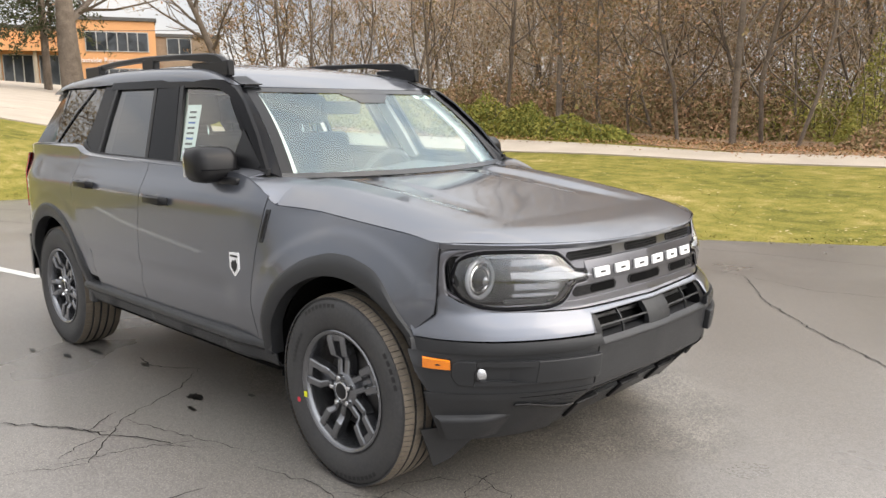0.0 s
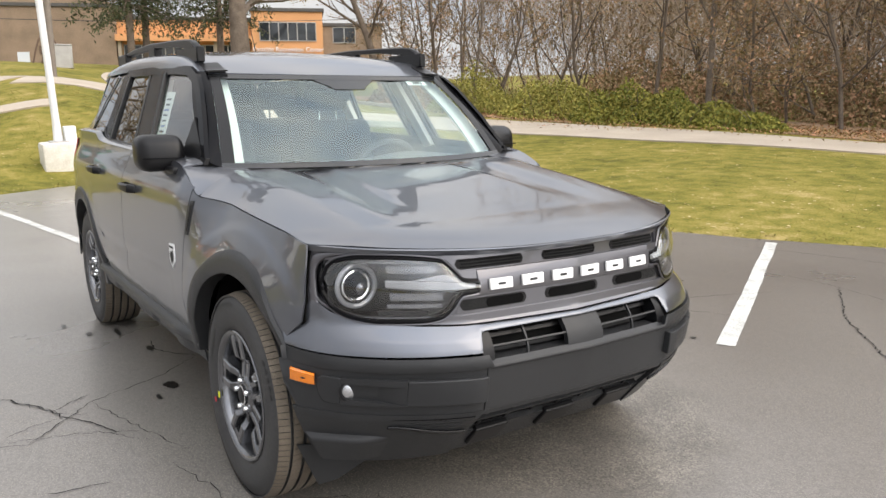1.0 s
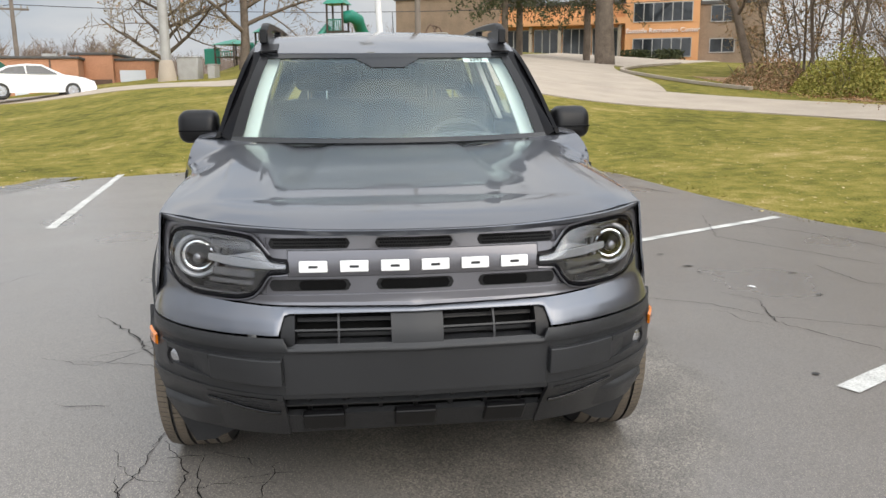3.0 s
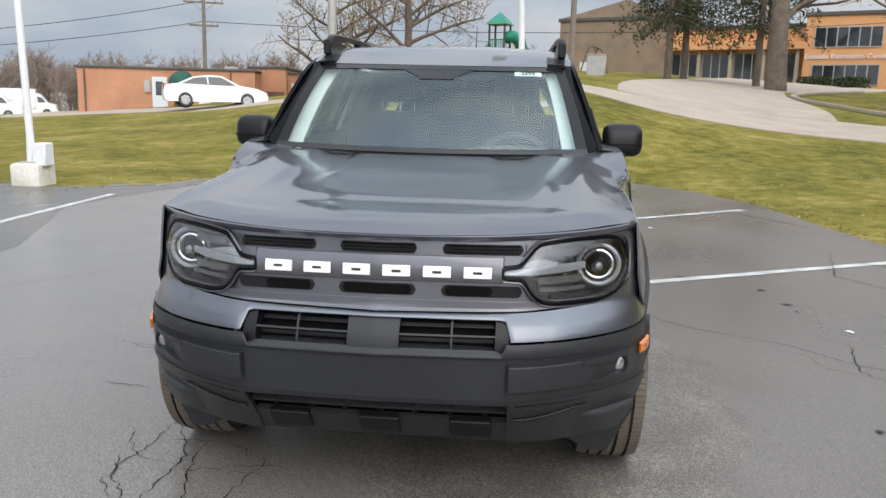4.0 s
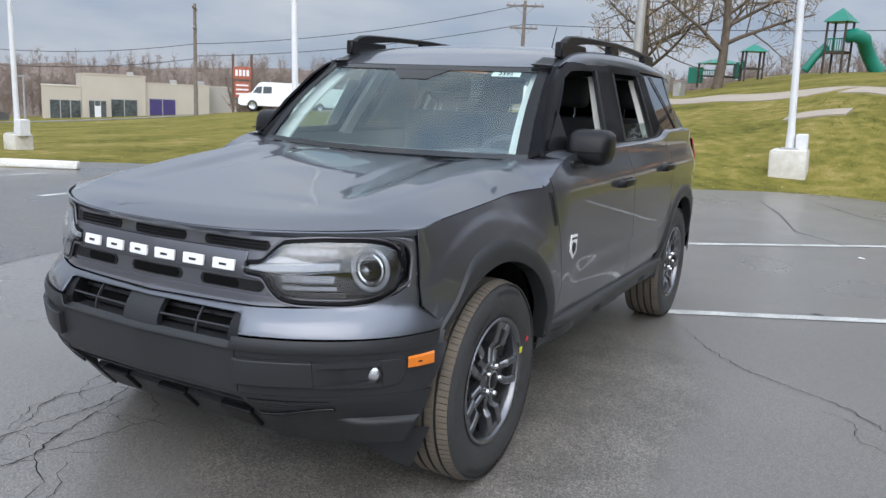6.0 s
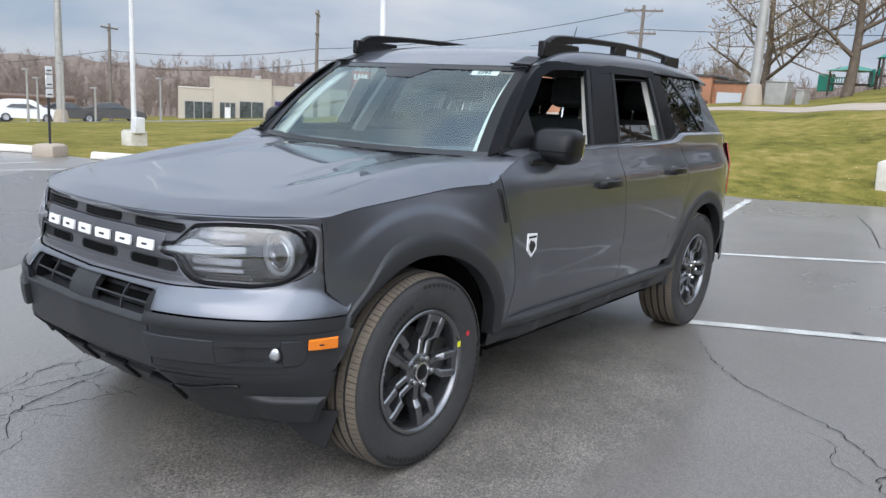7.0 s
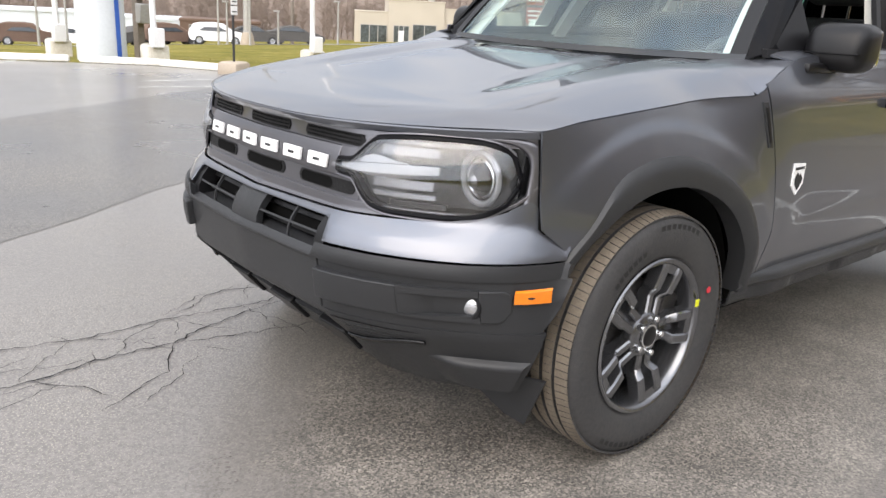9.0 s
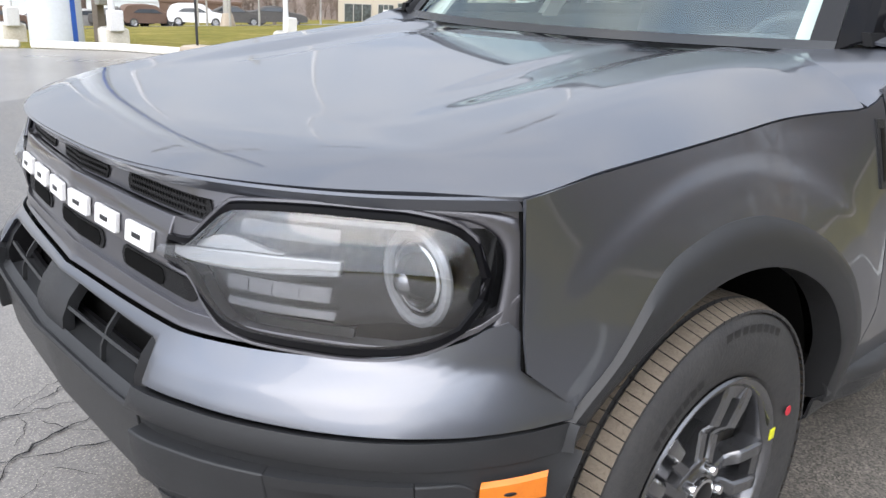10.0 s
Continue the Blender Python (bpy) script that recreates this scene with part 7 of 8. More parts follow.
# far wall of the wood: dense twig haze as many thin stems
rnd = random.Random(77)
verts, faces = [], []
for k in range(26000):
    x = rnd.uniform(-38, 34)
    edge = knots((-38, 22), (-22, 19.5), (-5, 18.5), (12, 23), (34, 36))(x)
    y = edge + 2 + rnd.random() ** 0.8 * 22
    h = rnd.uniform(1.2, 7.5)
    z = land(x, y)
    z0 = z + rnd.uniform(0, 9.0)
    d = Vector((rnd.gauss(0, 0.55), rnd.gauss(0, 0.55), 1)).normalized()
    a, b = Vector((x, y, z0)), Vector((x, y, z0)) + d * h
    r = rnd.uniform(0.007, 0.022)
    s = d.orthogonal().normalized() * r
    q = d.cross(s)
    n0 = len(verts)
    verts += [a + s, a - s * 0.5 + q, a - s * 0.5 - q, b]
    faces += [(n0, n0 + 1, n0 + 3), (n0 + 1, n0 + 2, n0 + 3), (n0 + 2, n0, n0 + 3)]
tagged(put("thicket", mesh("thicket", verts, faces, TWIG, False)), "dense bare thicket of brown stems", "thicket", kind="stuff")
rnd = random.Random(78)
pts = []
for k in range(52000):
    x = rnd.uniform(-36, 30)
    edge = knots((-38, 22), (-22, 19.5), (-5, 18.5), (12, 23), (34, 36))(x)
    y = edge + 1.0 + rnd.random() ** 0.7 * 16
    pts.append(Vector((x, y, land(x, y) + rnd.random() ** 1.4 * 8.5)))
tagged(put("withered_leaves", leaf_mesh(pts, 0.07, BROWNLEAF, 5)), "withered brown leaves hanging in the wood", "leaves", kind="stuff")


# single trees on the lawn
def place_tree(t, x, y, rz=0.0):
    t.matrix_basis = pose(x, y, land(x, y) - 0.05, 0, 0, rz)
    return t


oak = place_tree(make_tree("oak_tree", "large bare oak with spreading limbs", 3, 14.0, 0.62, BROWNLEAF, 0.05, 0.1, thin=0.016, kids=(11, 7, 7, 6), levels=4, ratio=0.68, spread=0.75, first=0.28), -41.6, 14.1, 40)
tree2 = place_tree(make_tree("bare_tree", "broad bare tree with fine twigs on the lawn", 8, 9.0, 0.29, BROWNLEAF, 0.12, 0.1, thin=0.024, kids=(15, 9, 9, 7), levels=4, ratio=0.60, spread=0.7, first=0.22), -41.9, -6.1, 10)
lean_tree = place_tree(make_tree("bare_tree", "leaning bare tree beside the drive", 19, 9.0, 0.24, BROWNLEAF, 0.10, 0.09, thin=0.009, kids=(9, 6, 6), levels=4, ratio=0.50, spread=0.55, first=0.35, lean=(-0.15, -0.35)), -34.3, 19.3, 0)
tree4 = place_tree(make_tree("bare_tree", "broad bare tree beside the brick hut", 29, 8.0, 0.26, BROWNLEAF, 0.12, 0.1, thin=0.026, kids=(14, 9, 9, 7), levels=4, ratio=0.60, spread=0.7, first=0.12), -43.5, -10.6, 200)


def spruce(x, y, h, seed, label):
    rnd = random.Random(seed)
    t = thing("spruce_tree", label, "tree", (x, y, land(x, y) - 0.05), group="spruces before the hall")
    bm = bmesh.new()
    tube(bm, [(0, 0, -0.2), (0.05, 0, h * 0.5), (0, 0, h)], [0.23, 0.17, 0.03], 9, False)
    leaves = []
    for k in range(150):
        z = lerp(3.4, h * 0.98, (k / 150) ** 1.05)
        L = lerp(3.3, 0.4, (z - 3.4) / (h - 3.4)) * rnd.uniform(0.75, 1.15)
        a = rnd.uniform(0, 6.28)
        pts = []
        for i in range(6):
            s = i / 5
            pts.append(Vector((math.cos(a) * L * s, math.sin(a) * L * s, z + 0.25 * s * L - 0.62 * L * s ** 1.7)))
        tube(bm, pts, [0.035, 0.03, 0.024, 0.018, 0.012, 0.005], 4, False)
        for q in range(64):
            s = rnd.uniform(0.15, 1.05)
            i = min(4, int(s * 5))
            p = pts[i].lerp(pts[i + 1], s * 5 - i)
            leaves.append(p + Vector((rnd.gauss(0, 0.16), rnd.gauss(0, 0.16), -abs(rnd.gauss(0, 0.26)))))
    part("trunk", bm, BARK, t, angle=1.5)
    put("crown", leaf_mesh(leaves, 0.085, PINELEAF, seed, 1.5), t, "dark drooping needles")
    return t


spruce(-46.4, 9.2, 14, 1, "tall dark drooping spruce")
spruce(-48.2, 10.5, 15, 2, "tall dark drooping spruce")
spruce(-45.3, 14.1, 13, 3, "tall dark spruce beside the oak")

# distant bare woods on the rising ground
far = bmesh.new()
rows = []
for k in range(121):
    a = radians(lerp(165, 300, k / 120))
    top = []
    for d, q in ((99, -9), (125, 0.0), (150, 0.10), (175, 0.55), (210, 1.0), (260, 0.9)):
        x, y = d * math.cos(a), d * math.sin(a)
        h = lerp(-5, 1, smooth(280, 180, math.degrees(a))) + q * (7.8 + 2.5 * noise.noise((x * 0.02, y * 0.02, 1)) + 1.2 * noise.noise((x * 0.15, y * 0.15, 4)))
        if q < 0:
            h = land(x, y) - 0.4
        elif q == 0:
            h = land(x, y) + 0.5
        top.append(far.verts.new((x, y, h)))
    rows.append(top)
for p, q in zip(rows, rows[1:]):
    for i in range(5):
        far.faces.new((p[i], p[i + 1], q[i + 1], q[i]))
tagged(part("backdrop", far, HILL, None), "distant brown wooded hillside", "hill", kind="structure")
ftree = make_tree("distant_tree", "distant bare brown tree on the hillside", 51, 8.5, 0.10, None, 0, group="distant bare trees", kids=(10, 5, 5), ratio=0.45, spread=0.6, first=0.15)
ftree2 = make_tree("distant_tree", "distant bare brown tree on the hillside", 52, 7.0, 0.09, None, 0, group="distant bare trees", kids=(10, 6, 5), ratio=0.5, spread=0.7, first=0.1)
rnd = random.Random(9)
for k in range(130):
    a = radians(rnd.uniform(168, 262))
    d = rnd.uniform(105, 190)
    x, y = d * math.cos(a), d * math.sin(a)
    q = smooth(150, 210, d)
    z = lerp(land(x, y), lerp(-5, 1, smooth(280, 180, math.degrees(a))) + 6.0 * q * 0.9, smooth(140, 160, d)) - 0.3
    src = ftree if k % 2 else ftree2
    sc = rnd.uniform(0.6, 0.95)
    if k < 2:
        src.matrix_basis = pose(x, y, z, 0, 0, rnd.uniform(0, 360))
        src.scale = (sc, sc, sc)
    else:
        o = copy_thing(src, pose(x, y, z, 0, 0, rnd.uniform(0, 360)))
        o.scale = (sc, sc, sc)

# the mass of bare crowns that clothes the hillside
rnd = random.Random(91)
verts, faces = [], []


def stick(a, b, r):
    d = (b - a).normalized()
    s1 = d.orthogonal().normalized() * r
    s2 = d.cross(s1)
    k = len(verts)
    verts.extend((a + s1, a - s1 * 0.5 + s2 * 0.87, a - s1 * 0.5 - s2 * 0.87, b))
    faces.extend(((k, k + 1, k + 3), (k + 1, k + 2, k + 3), (k + 2, k, k + 3)))


for k in range(2500):
    ang = rnd.uniform(166, 284)
    d = rnd.uniform(101, 205)
    x, y = d * math.cos(radians(ang)), d * math.sin(radians(ang))
    z = lerp(land(x, y), lerp(-5, 1, smooth(280, 180, ang)) + 6.0 * smooth(150, 210, d) * 0.9, smooth(130, 165, d)) - 0.5
    h = rnd.uniform(3.2, 6.5)
    top = Vector((x + rnd.gauss(0, 0.5), y + rnd.gauss(0, 0.5), z + h))
    base = Vector((x, y, z))
    stick(base, top, 0.10)
    for j in range(30):
        t = rnd.uniform(0.15, 0.95)
        p = base.lerp(top, t)
        L = h * rnd.uniform(0.22, 0.42) * (1.15 - 0.6 * t)
        q = p + Vector((rnd.gauss(0, 0.6), rnd.gauss(0, 0.6), rnd.uniform(0.3, 1.1))).normalized() * L
        stick(p, q, 0.04)
        for _ in range(2):
            m = p.lerp(q, rnd.uniform(0.4, 0.9))
            stick(m, m + Vector((rnd.gauss(0, 0.6), rnd.gauss(0, 0.6), rnd.uniform(0.2, 1))).normalized() * L * 0.55, 0.028)
tagged(put("far_woods", mesh("far_woods", verts, faces, FARWOOD, False)), "dense bare brown woods on the far hillside", "woods", kind="stuff")

# taller bare trees behind the brick hut
rnd = random.Random(17)
verts, faces = [], []
for k in range(420):
    ang = rnd.uniform(196, 223)
    d = rnd.uniform(76, 104)
    x, y = 2.8 + d * math.cos(radians(ang)), 0.8 + d * math.sin(radians(ang))
    z = land(x, y) - 0.4
    h = rnd.uniform(4.2, 6.2) * (0.82 + d * 0.002) * lerp(0.72, 1.0, smooth(219, 214, ang)) * (1.0 + 0.18 * noise.noise((ang * 0.5, 3, 1)))
    base = Vector((x, y, z))
    top = Vector((x + rnd.gauss(0, 0.4), y + rnd.gauss(0, 0.4), z + h))
    stick(base, top, rnd.uniform(0.09, 0.17))
    for j in range(26):
        t = rnd.uniform(0.12, 0.9)
        p = base.lerp(top, t)
        L = h * rnd.uniform(0.20, 0.46) * (1.1 - 0.55 * t)
        q = p + Vector((rnd.gauss(0, 0.5), rnd.gauss(0, 0.5), rnd.uniform(0.5, 1.2))).normalized() * L
        stick(p, q, 0.05)
        for _ in range(4):
            m = p.lerp(q, rnd.uniform(0.3, 0.95))
            stick(m, m + Vector((rnd.gauss(0, 0.6), rnd.gauss(0, 0.6), rnd.uniform(0.3, 1))).normalized() * L * rnd.uniform(0.3, 0.6), 0.026)
tagged(put("far_woods", mesh("far_woods", verts, faces, FARWOOD, False)), "belt of tall bare brown trees behind the hut", "woods", kind="stuff")

# ---- poles, signs and wires ----
WHITEWASH = material("chipped whitewash on concrete", (0.68, 0.66, 0.60), 0.85, 0.0, 0.3, 6.0, 50.0, 0.4, 50.0, color2=(0.48, 0.44, 0.37))

def lamp_pole(x, y, height=8.5, base_h=0.62, r=0.065, lab="white light pole on a square concrete base", half=0.32):
    z = land(x, y)
    t = thing("light_pole", lab, "light pole", (x, y, z), group="light poles")
    bm = bmesh.new()
    box(bm, (-half, -half, -0.3), (half, half, base_h * 0.72), 0.05, 2)
    part("concrete_base", bm, WHITEWASH, t, "chipped white-washed concrete base")
    bm = bmesh.new()
    box(bm, (-0.16, -0.16, base_h * 0.70), (0.16, 0.16, base_h * 0.76), 0.01, 1)
    part("base_plate", bm, POLEGREY, t)
    bm = bmesh.new()
    tube(bm, [(0, 0, base_h * 0.72), (0, 0, base_h + 0.25), (0, 0, height)], [r * 1.35, r, r * 0.75], 16)
    part("shaft", bm, POLEWHITE, t)
    bm = bmesh.new()
    box(bm, (-0.09, 0.10, base_h * 0.62), (0.14, 0.30, base_h * 0.62 + 0.34), 0.015, 1)
    part("junction_box", bm, POLEWHITE, t, "white metal junction box")
    bm = bmesh.new()
    box(bm, (-0.75, -0.18, height - 0.02), (-0.10, 0.18, height + 0.12), 0.03, 1)
    box(bm, (0.10, -0.18, height - 0.02), (0.75, 0.18, height + 0.12), 0.03, 1)
    part("lamp_head", bm, POLEWHITE, t)
    return t


for x, y, tilt in ((-13.5, 0.5, 3.0), (-8.2, -6.8, 1.2), (-7.6, -13.6, 0.5), (-3.75, -12.75, 0.5), (-2.75, -15.2, 0.5)):
    pole = lamp_pole(x, y, *((8.5, 0.62, 0.065) if x < -12 else (8.5, 0.46, 0.055)), half=0.32 if x < -12 else 0.23 if y > -9 else 0.21)
    pole.matrix_basis = pole.matrix_basis @ Matrix.Rotation(radians(tilt), 4, Vector((0.865, 0.5, 0)))


def plain_pole(name, label, x, y, h, r0, r1, mat, base=0.0, cat="pole"):
    t = thing(name, label, cat, (x, y, land(x, y)))
    bm = bmesh.new()
    tube(bm, [(0, 0, -0.3), (0, 0, h * 0.5), (0, 0, h)], [r0, (r0 + r1) / 2, r1], 14)
    part("shaft", bm, mat, t)
    if base:
        bm = bmesh.new()
        lathe(bm, ((0.001, base), (r0 * 1.15, base), (r0 * 1.35, base - 0.1), (r0 * 1.85, 0.1), (r0 * 1.9, -0.2)), 16, "z")
        part("concrete_base", bm, CONCRETE, t)
    return t


plain_pole("steel_pole", "tall galvanised steel pole on a concrete foot", -36.2, -8.9, 14, 0.24, 0.15, POLEGREY, 0.95)
plain_pole("wooden_pole", "plain weathered wooden pole on the lawn", -25.6, 2.15, 10, 0.105, 0.085, WOODPOLE)
plain_pole("steel_pole", "tall galvanised street light mast", -25.7, -52.9, 15, 0.29, 0.17, POLEGREY, 0.9)


def utility_pole(x, y, h, rz, arms=2):
    t = thing("utility_pole", "weathered timber utility pole with crossarms", "utility pole", (x, y, land(x, y)), rz, "utility poles")
    bm = bmesh.new()
    tube(bm, [(0, 0, -0.3), (0, 0, h)], [0.17, 0.11], 10)
    part("shaft", bm, WOODPOLE, t)
    for k in range(arms):
        z = h - 0.35 - k * 1.5
        w = 1.3 - 0.35 * k
        bm = bmesh.new()
        box(bm, (-w, -0.06, z - 0.06), (w, 0.06, z + 0.06), 0.01, 1)
        arm = part("crossarm", bm, WOODPOLE, t)
        for q in (-0.92, -0.55, 0.55, 0.92):
            bm = bmesh.new()
            lathe(bm, ((0.001, z + 0.24), (0.05, z + 0.22), (0.045, z + 0.14), (0.06, z + 0.12), (0.03, z + 0.06)), 8, "z")
            bmesh.ops.translate(bm, verts=bm.verts, vec=(q * w, 0, 0))
            part("insulator", bm, POLEGREY, arm)
        bm = bmesh.new()
        tube(bm, [(-w * 0.6, 0.05, z), (0, 0.1, z - 0.6)], 0.025, 4)
        tube(bm, [(w * 0.6, 0.05, z), (0, 0.1, z - 0.6)], 0.025, 4)
        part("brace", bm, POLEGREY, arm)
    return t


utility_pole(-49.8, -20.9, 7.3, 112)
utility_pole(-42.0, -44.5, 8.3, 40)
utility_pole(-34.5, -61.8, 8.1, 30, 1)


def wire(a, b, sag, label="thin black overhead cable"):
    bm = bmesh.new()
    a, b = Vector(a), Vector(b)
    pts = [a.lerp(b, i / 16) - Vector((0, 0, sag * 4 * (i / 16) * (1 - i / 16))) for i in range(17)]
    tube(bm, pts, 0.022, 4, False)
    return tagged(part("overhead_cable", bm, CABLE, None), label, "cable", "overhead cables")


u1, u2, u3 = Vector((-49.8, -20.9, 8.0)), Vector((-42.0, -44.5, 4.5)), Vector((-34.5, -61.8, 3.6))
wire(u1, u2, 0.6)
wire(u1 - Vector((0, 0, 1.35)), u2 - Vector((0, 0, 0.9)), 0.5)
wire(u2, u3, 0.5)
wire(u2 - Vector((0, 0, 1.1)), u3 - Vector((0, 0, 1.2)), 0.5)
wire(u1 - Vector((0, 0, 1.35)), (-56.0, 34.0, 8.6), 1.0)
wire(u3, (-6.0, -82.0, 1.5), 1.5)


# ---- wheel stops along the far edge of the lot ----
def wheel_stop(x, y, rz):
    t = thing("wheel_stop", "white painted concrete wheel stop", "wheel stop", (x, y, max(0.0, land(x, y))), rz, "wheel stops")
    bm = bmesh.new()
    box(bm, (-0.72, -0.08, 0.0), (0.72, 0.08, 0.12), 0.03, 2)
    for v in bm.verts:
        if v.co.z > 0.08:
            v.co.y *= 0.75
    part("bar", bm, WSTOP, t)
    return t


WSTOP = material("chipped white stop paint", (0.78, 0.77, 0.72), 0.8, 0.0, 0.25, 4.0, 40.0, 0.3, 60.0, color2=(0.55, 0.52, 0.46))
edge = [(-4.35, -10.9), (-3.6, -12.05), (-2.5, -12.8), (-0.8, -13.6), (1.1, -14.4), (3.0, -15.25), (4.8, -16.1)]
for (x0, y0), (x1, y1) in zip(edge, edge[1:]):
    wheel_stop((x0 + x1) / 2, (y0 + y1) / 2, math.degrees(math.atan2(y1 - y0, x1 - x0)))
wheel_stop(-5.0, -9.3, -58)
t = thing("concrete_block", "rough concrete foot of a sign post", "concrete block", (-4.25, -10.55, 0.0), 30)
bm = bmesh.new()
box(bm, (-0.23, -0.20, -0.1), (0.23, 0.20, 0.20), 0.07, 2)
part("block", bm, CONCRETE, t)
t = thing("sign_post", "slim dark post with small white sign plates", "sign post", (-4.25, -10.55, 0.17), 20)
bm = bmesh.new()
tube(bm, [(0, 0, 0), (0, 0, 1.25)], 0.022, 8)
part("post", bm, CABLE, t)
for z0, z1 in ((0.78, 0.92), (0.94, 1.14), (1.16, 1.28)):
    bm = bmesh.new()
    box(bm, (-0.075, 0.022, z0), (0.075, 0.032, z1), 0.004, 1)
    plate_ob = part("sign_plate", bm, WHITE, t)
    bm = bmesh.new()
    box(bm, (-0.05, 0.0325, z0 + 0.04), (0.05, 0.0345, z0 + 0.06))
    part("plate_bar", bm, INK, plate_ob)

# great pale sign column with a blue stripe
t = thing("sign_column", "tall pale sign column with a blue stripe", "sign", (-3.05, -13.5, land(-3.05, -13.5)), 12)
bm = bmesh.new()
tube(bm, [(0, 0, -0.3), (0, 0, 6), (0, 0, 12)], [0.44, 0.36, 0.30], 28)
part("column", bm, material("pale painted steel column", (0.55, 0.58, 0.60), 0.5, 0.0, 0.06, 1.0, 20.0), t)
bm = bmesh.new()
vs0 = [bm.verts.new((lerp(0.45, 0.31, k / 6) * math.cos(radians(a)), lerp(0.45, 0.31, k / 6) * math.sin(radians(a)), 12 * k / 6)) for k in range(7) for a in (96, 108)]
for k in range(6):
    bm.faces.new((vs0[2 * k], vs0[2 * k + 1], vs0[2 * k + 3], vs0[2 * k + 2]))
solid(part("stripe", bm, SIGNBLUE, t), 0.01)
t = thing("meter_post", "grey utility post with meter boxes", "utility post", (-4.1, -14.5, land(-4.1, -14.5)), 20)
bm = bmesh.new()
box(bm, (-0.08, -0.08, -0.2), (0.08, 0.08, 2.3), 0.01, 1)
part("post", bm, WOODPOLE, t)
for z in (0.7, 1.2):
    bm = bmesh.new()
    box(bm, (-0.14, 0.08, z), (0.14, 0.24, z + 0.38), 0.02, 1)
    part("meter_box", bm, POLEGREY, t)


# ---- buildings ----
def window_unit(parent, x0, x1, z0, z1, y, panes=1, mat=DARKGLASS, fmat=POLEGREY):
    w = new("window")
    w.parent = parent
    bm = bmesh.new()
    box(bm, (x0, y - 0.05, z0), (x1, y + 0.02, z1))
    part("pane", bm, mat, w, smooth=False)
    bm = bmesh.new()
    f = 0.07
    for a, b, c, d in ((x0 - f, x1 + f, z0 - f, z0), (x0 - f, x1 + f, z1, z1 + f), (x0 - f, x0, z0, z1), (x1, x1 + f, z0, z1)):
        box(bm, (a, y - 0.06, c), (b, y + 0.06, d))
    for k in range(1, panes):
        q = lerp(x0, x1, k / panes)
        box(bm, (q - 0.04, y - 0.06, z0), (q + 0.04, y + 0.05, z1))
    part("window_frame", bm, fmat, w, smooth=False)
    return w


def block(parent, name, x0, x1, y0, y1, z0, z1, mat, cap=ROOFGREY, over=0.15, label="", rise=0.28):
    bm = bmesh.new()
    box(bm, (x0, y0, z0), (x1, y1, z1))
    wl_ = part(name, bm, mat, parent, label, smooth=False)
    if cap:
        bm = bmesh.new()
        box(bm, (x0 - over, y0 - over, z1), (x1 + over, y1 + over, z1 + rise), 0.02, 1)
        part("roof", bm, cap, parent, smooth=False)
    return wl_


# recreation hall: local x along its front, local y towards the lot
hall = thing("recreation_hall", "orange and tan brick recreation hall", "building", (-70.1, 3.8, 3.6), 66.4)
# (local y grows away from the lot on this side)
block(hall, "wall", 0, 9.5, 0.0, 14, -1.5, 5.5, TANBRICK, label="tan brick wing")
bm = bmesh.new()
g = [bm.verts.new((x, y, z)) for y in (0.0, 14) for x, z in ((0, 5.78), (9.5, 5.78), (6.0, 7.2))]
bm.faces.new(g[:3])
bm.faces.new(g[3:][::-1])
for i in range(3):
    bm.faces.new((g[i], g[(i + 1) % 3], g[3 + (i + 1) % 3], g[3 + i]))
part("gable", bm, TANBRICK, hall, smooth=False)
block(hall, "wall", 9.5, 20.2, 0.6, 14, -1.5, 4.6, ORANGEWALL, label="glazed entrance wing")
block(hall, "wall", 20.2, 26.0, -0.4, 14, -1.5, 5.3, ORANGEWALL, label="orange rendered front")
block(hall, "wall", 26.0, 31.0, 0.2, 14, -1.5, 4.2, TANBRICK, label="tan brick end")
for k in range(4):
    window_unit(hall, 10.0 + k * 2.5, 12.0 + k * 2.5, 0.1, 2.6, 0.58, 3)
for k in range(5):
    bm = bmesh.new()
    box(bm, (9.6 + k * 2.5, 0.0, -1.2), (9.85 + k * 2.5, 0.5, 3.0))
    part("column", bm, CONCRETE, hall, smooth=False)
bm = bmesh.new()
box(bm, (9.5, -0.4, 2.9), (20.2, 0.6, 3.4))
part("canopy", bm, ORANGEWALL, hall, smooth=False)
window_unit(hall, 20.9, 25.4, 3.0, 4.4, -0.42, 6)
window_unit(hall, 20.9, 25.4, 0.2, 1.6, -0.42, 6)
window_unit(hall, 26.9, 28.7, 2.9, 4.1, 0.18, 2)
window_unit(hall, 26.9, 28.7, 0.5, 1.5, 0.18, 2)
bm = bmesh.new()
box(bm, (2.0, -0.02, 0.2), (2.9, 0.02, 2.0))
part("side_door", bm, PALEWALL, hall, smooth=False)
sg = bpy.data.curves.new("hall_sign", "FONT")
sg.body, sg.size, sg.extrude, sg.align_x = "Eastside Recreation Center", 0.52, 0.03, "CENTER"
so = new("hall_sign", sg)
so.data.materials.append(WHITE)
so.parent = hall
so.matrix_basis = pose(23.15, -0.46, 2.1, 90, 0, 0)
for k, (x0, x1) in enumerate(((20.6, 21.8), (22.4, 25.0))):
    shr = thing("hedge", "low clipped dark hedge before the hall", "hedge", (0, 0, 0), group="hedges")
    p = hall.matrix_basis @ Vector(((x0 + x1) / 2, -1.3, 0))
    rr = random.Random(k)
    put("foliage", leaf_mesh([p + Vector((rr.uniform(-1, 1), rr.uniform(-1, 1), rr.uniform(-0.2, 0.7))) for _ in range(900)], 0.12, PINELEAF, k), shr)

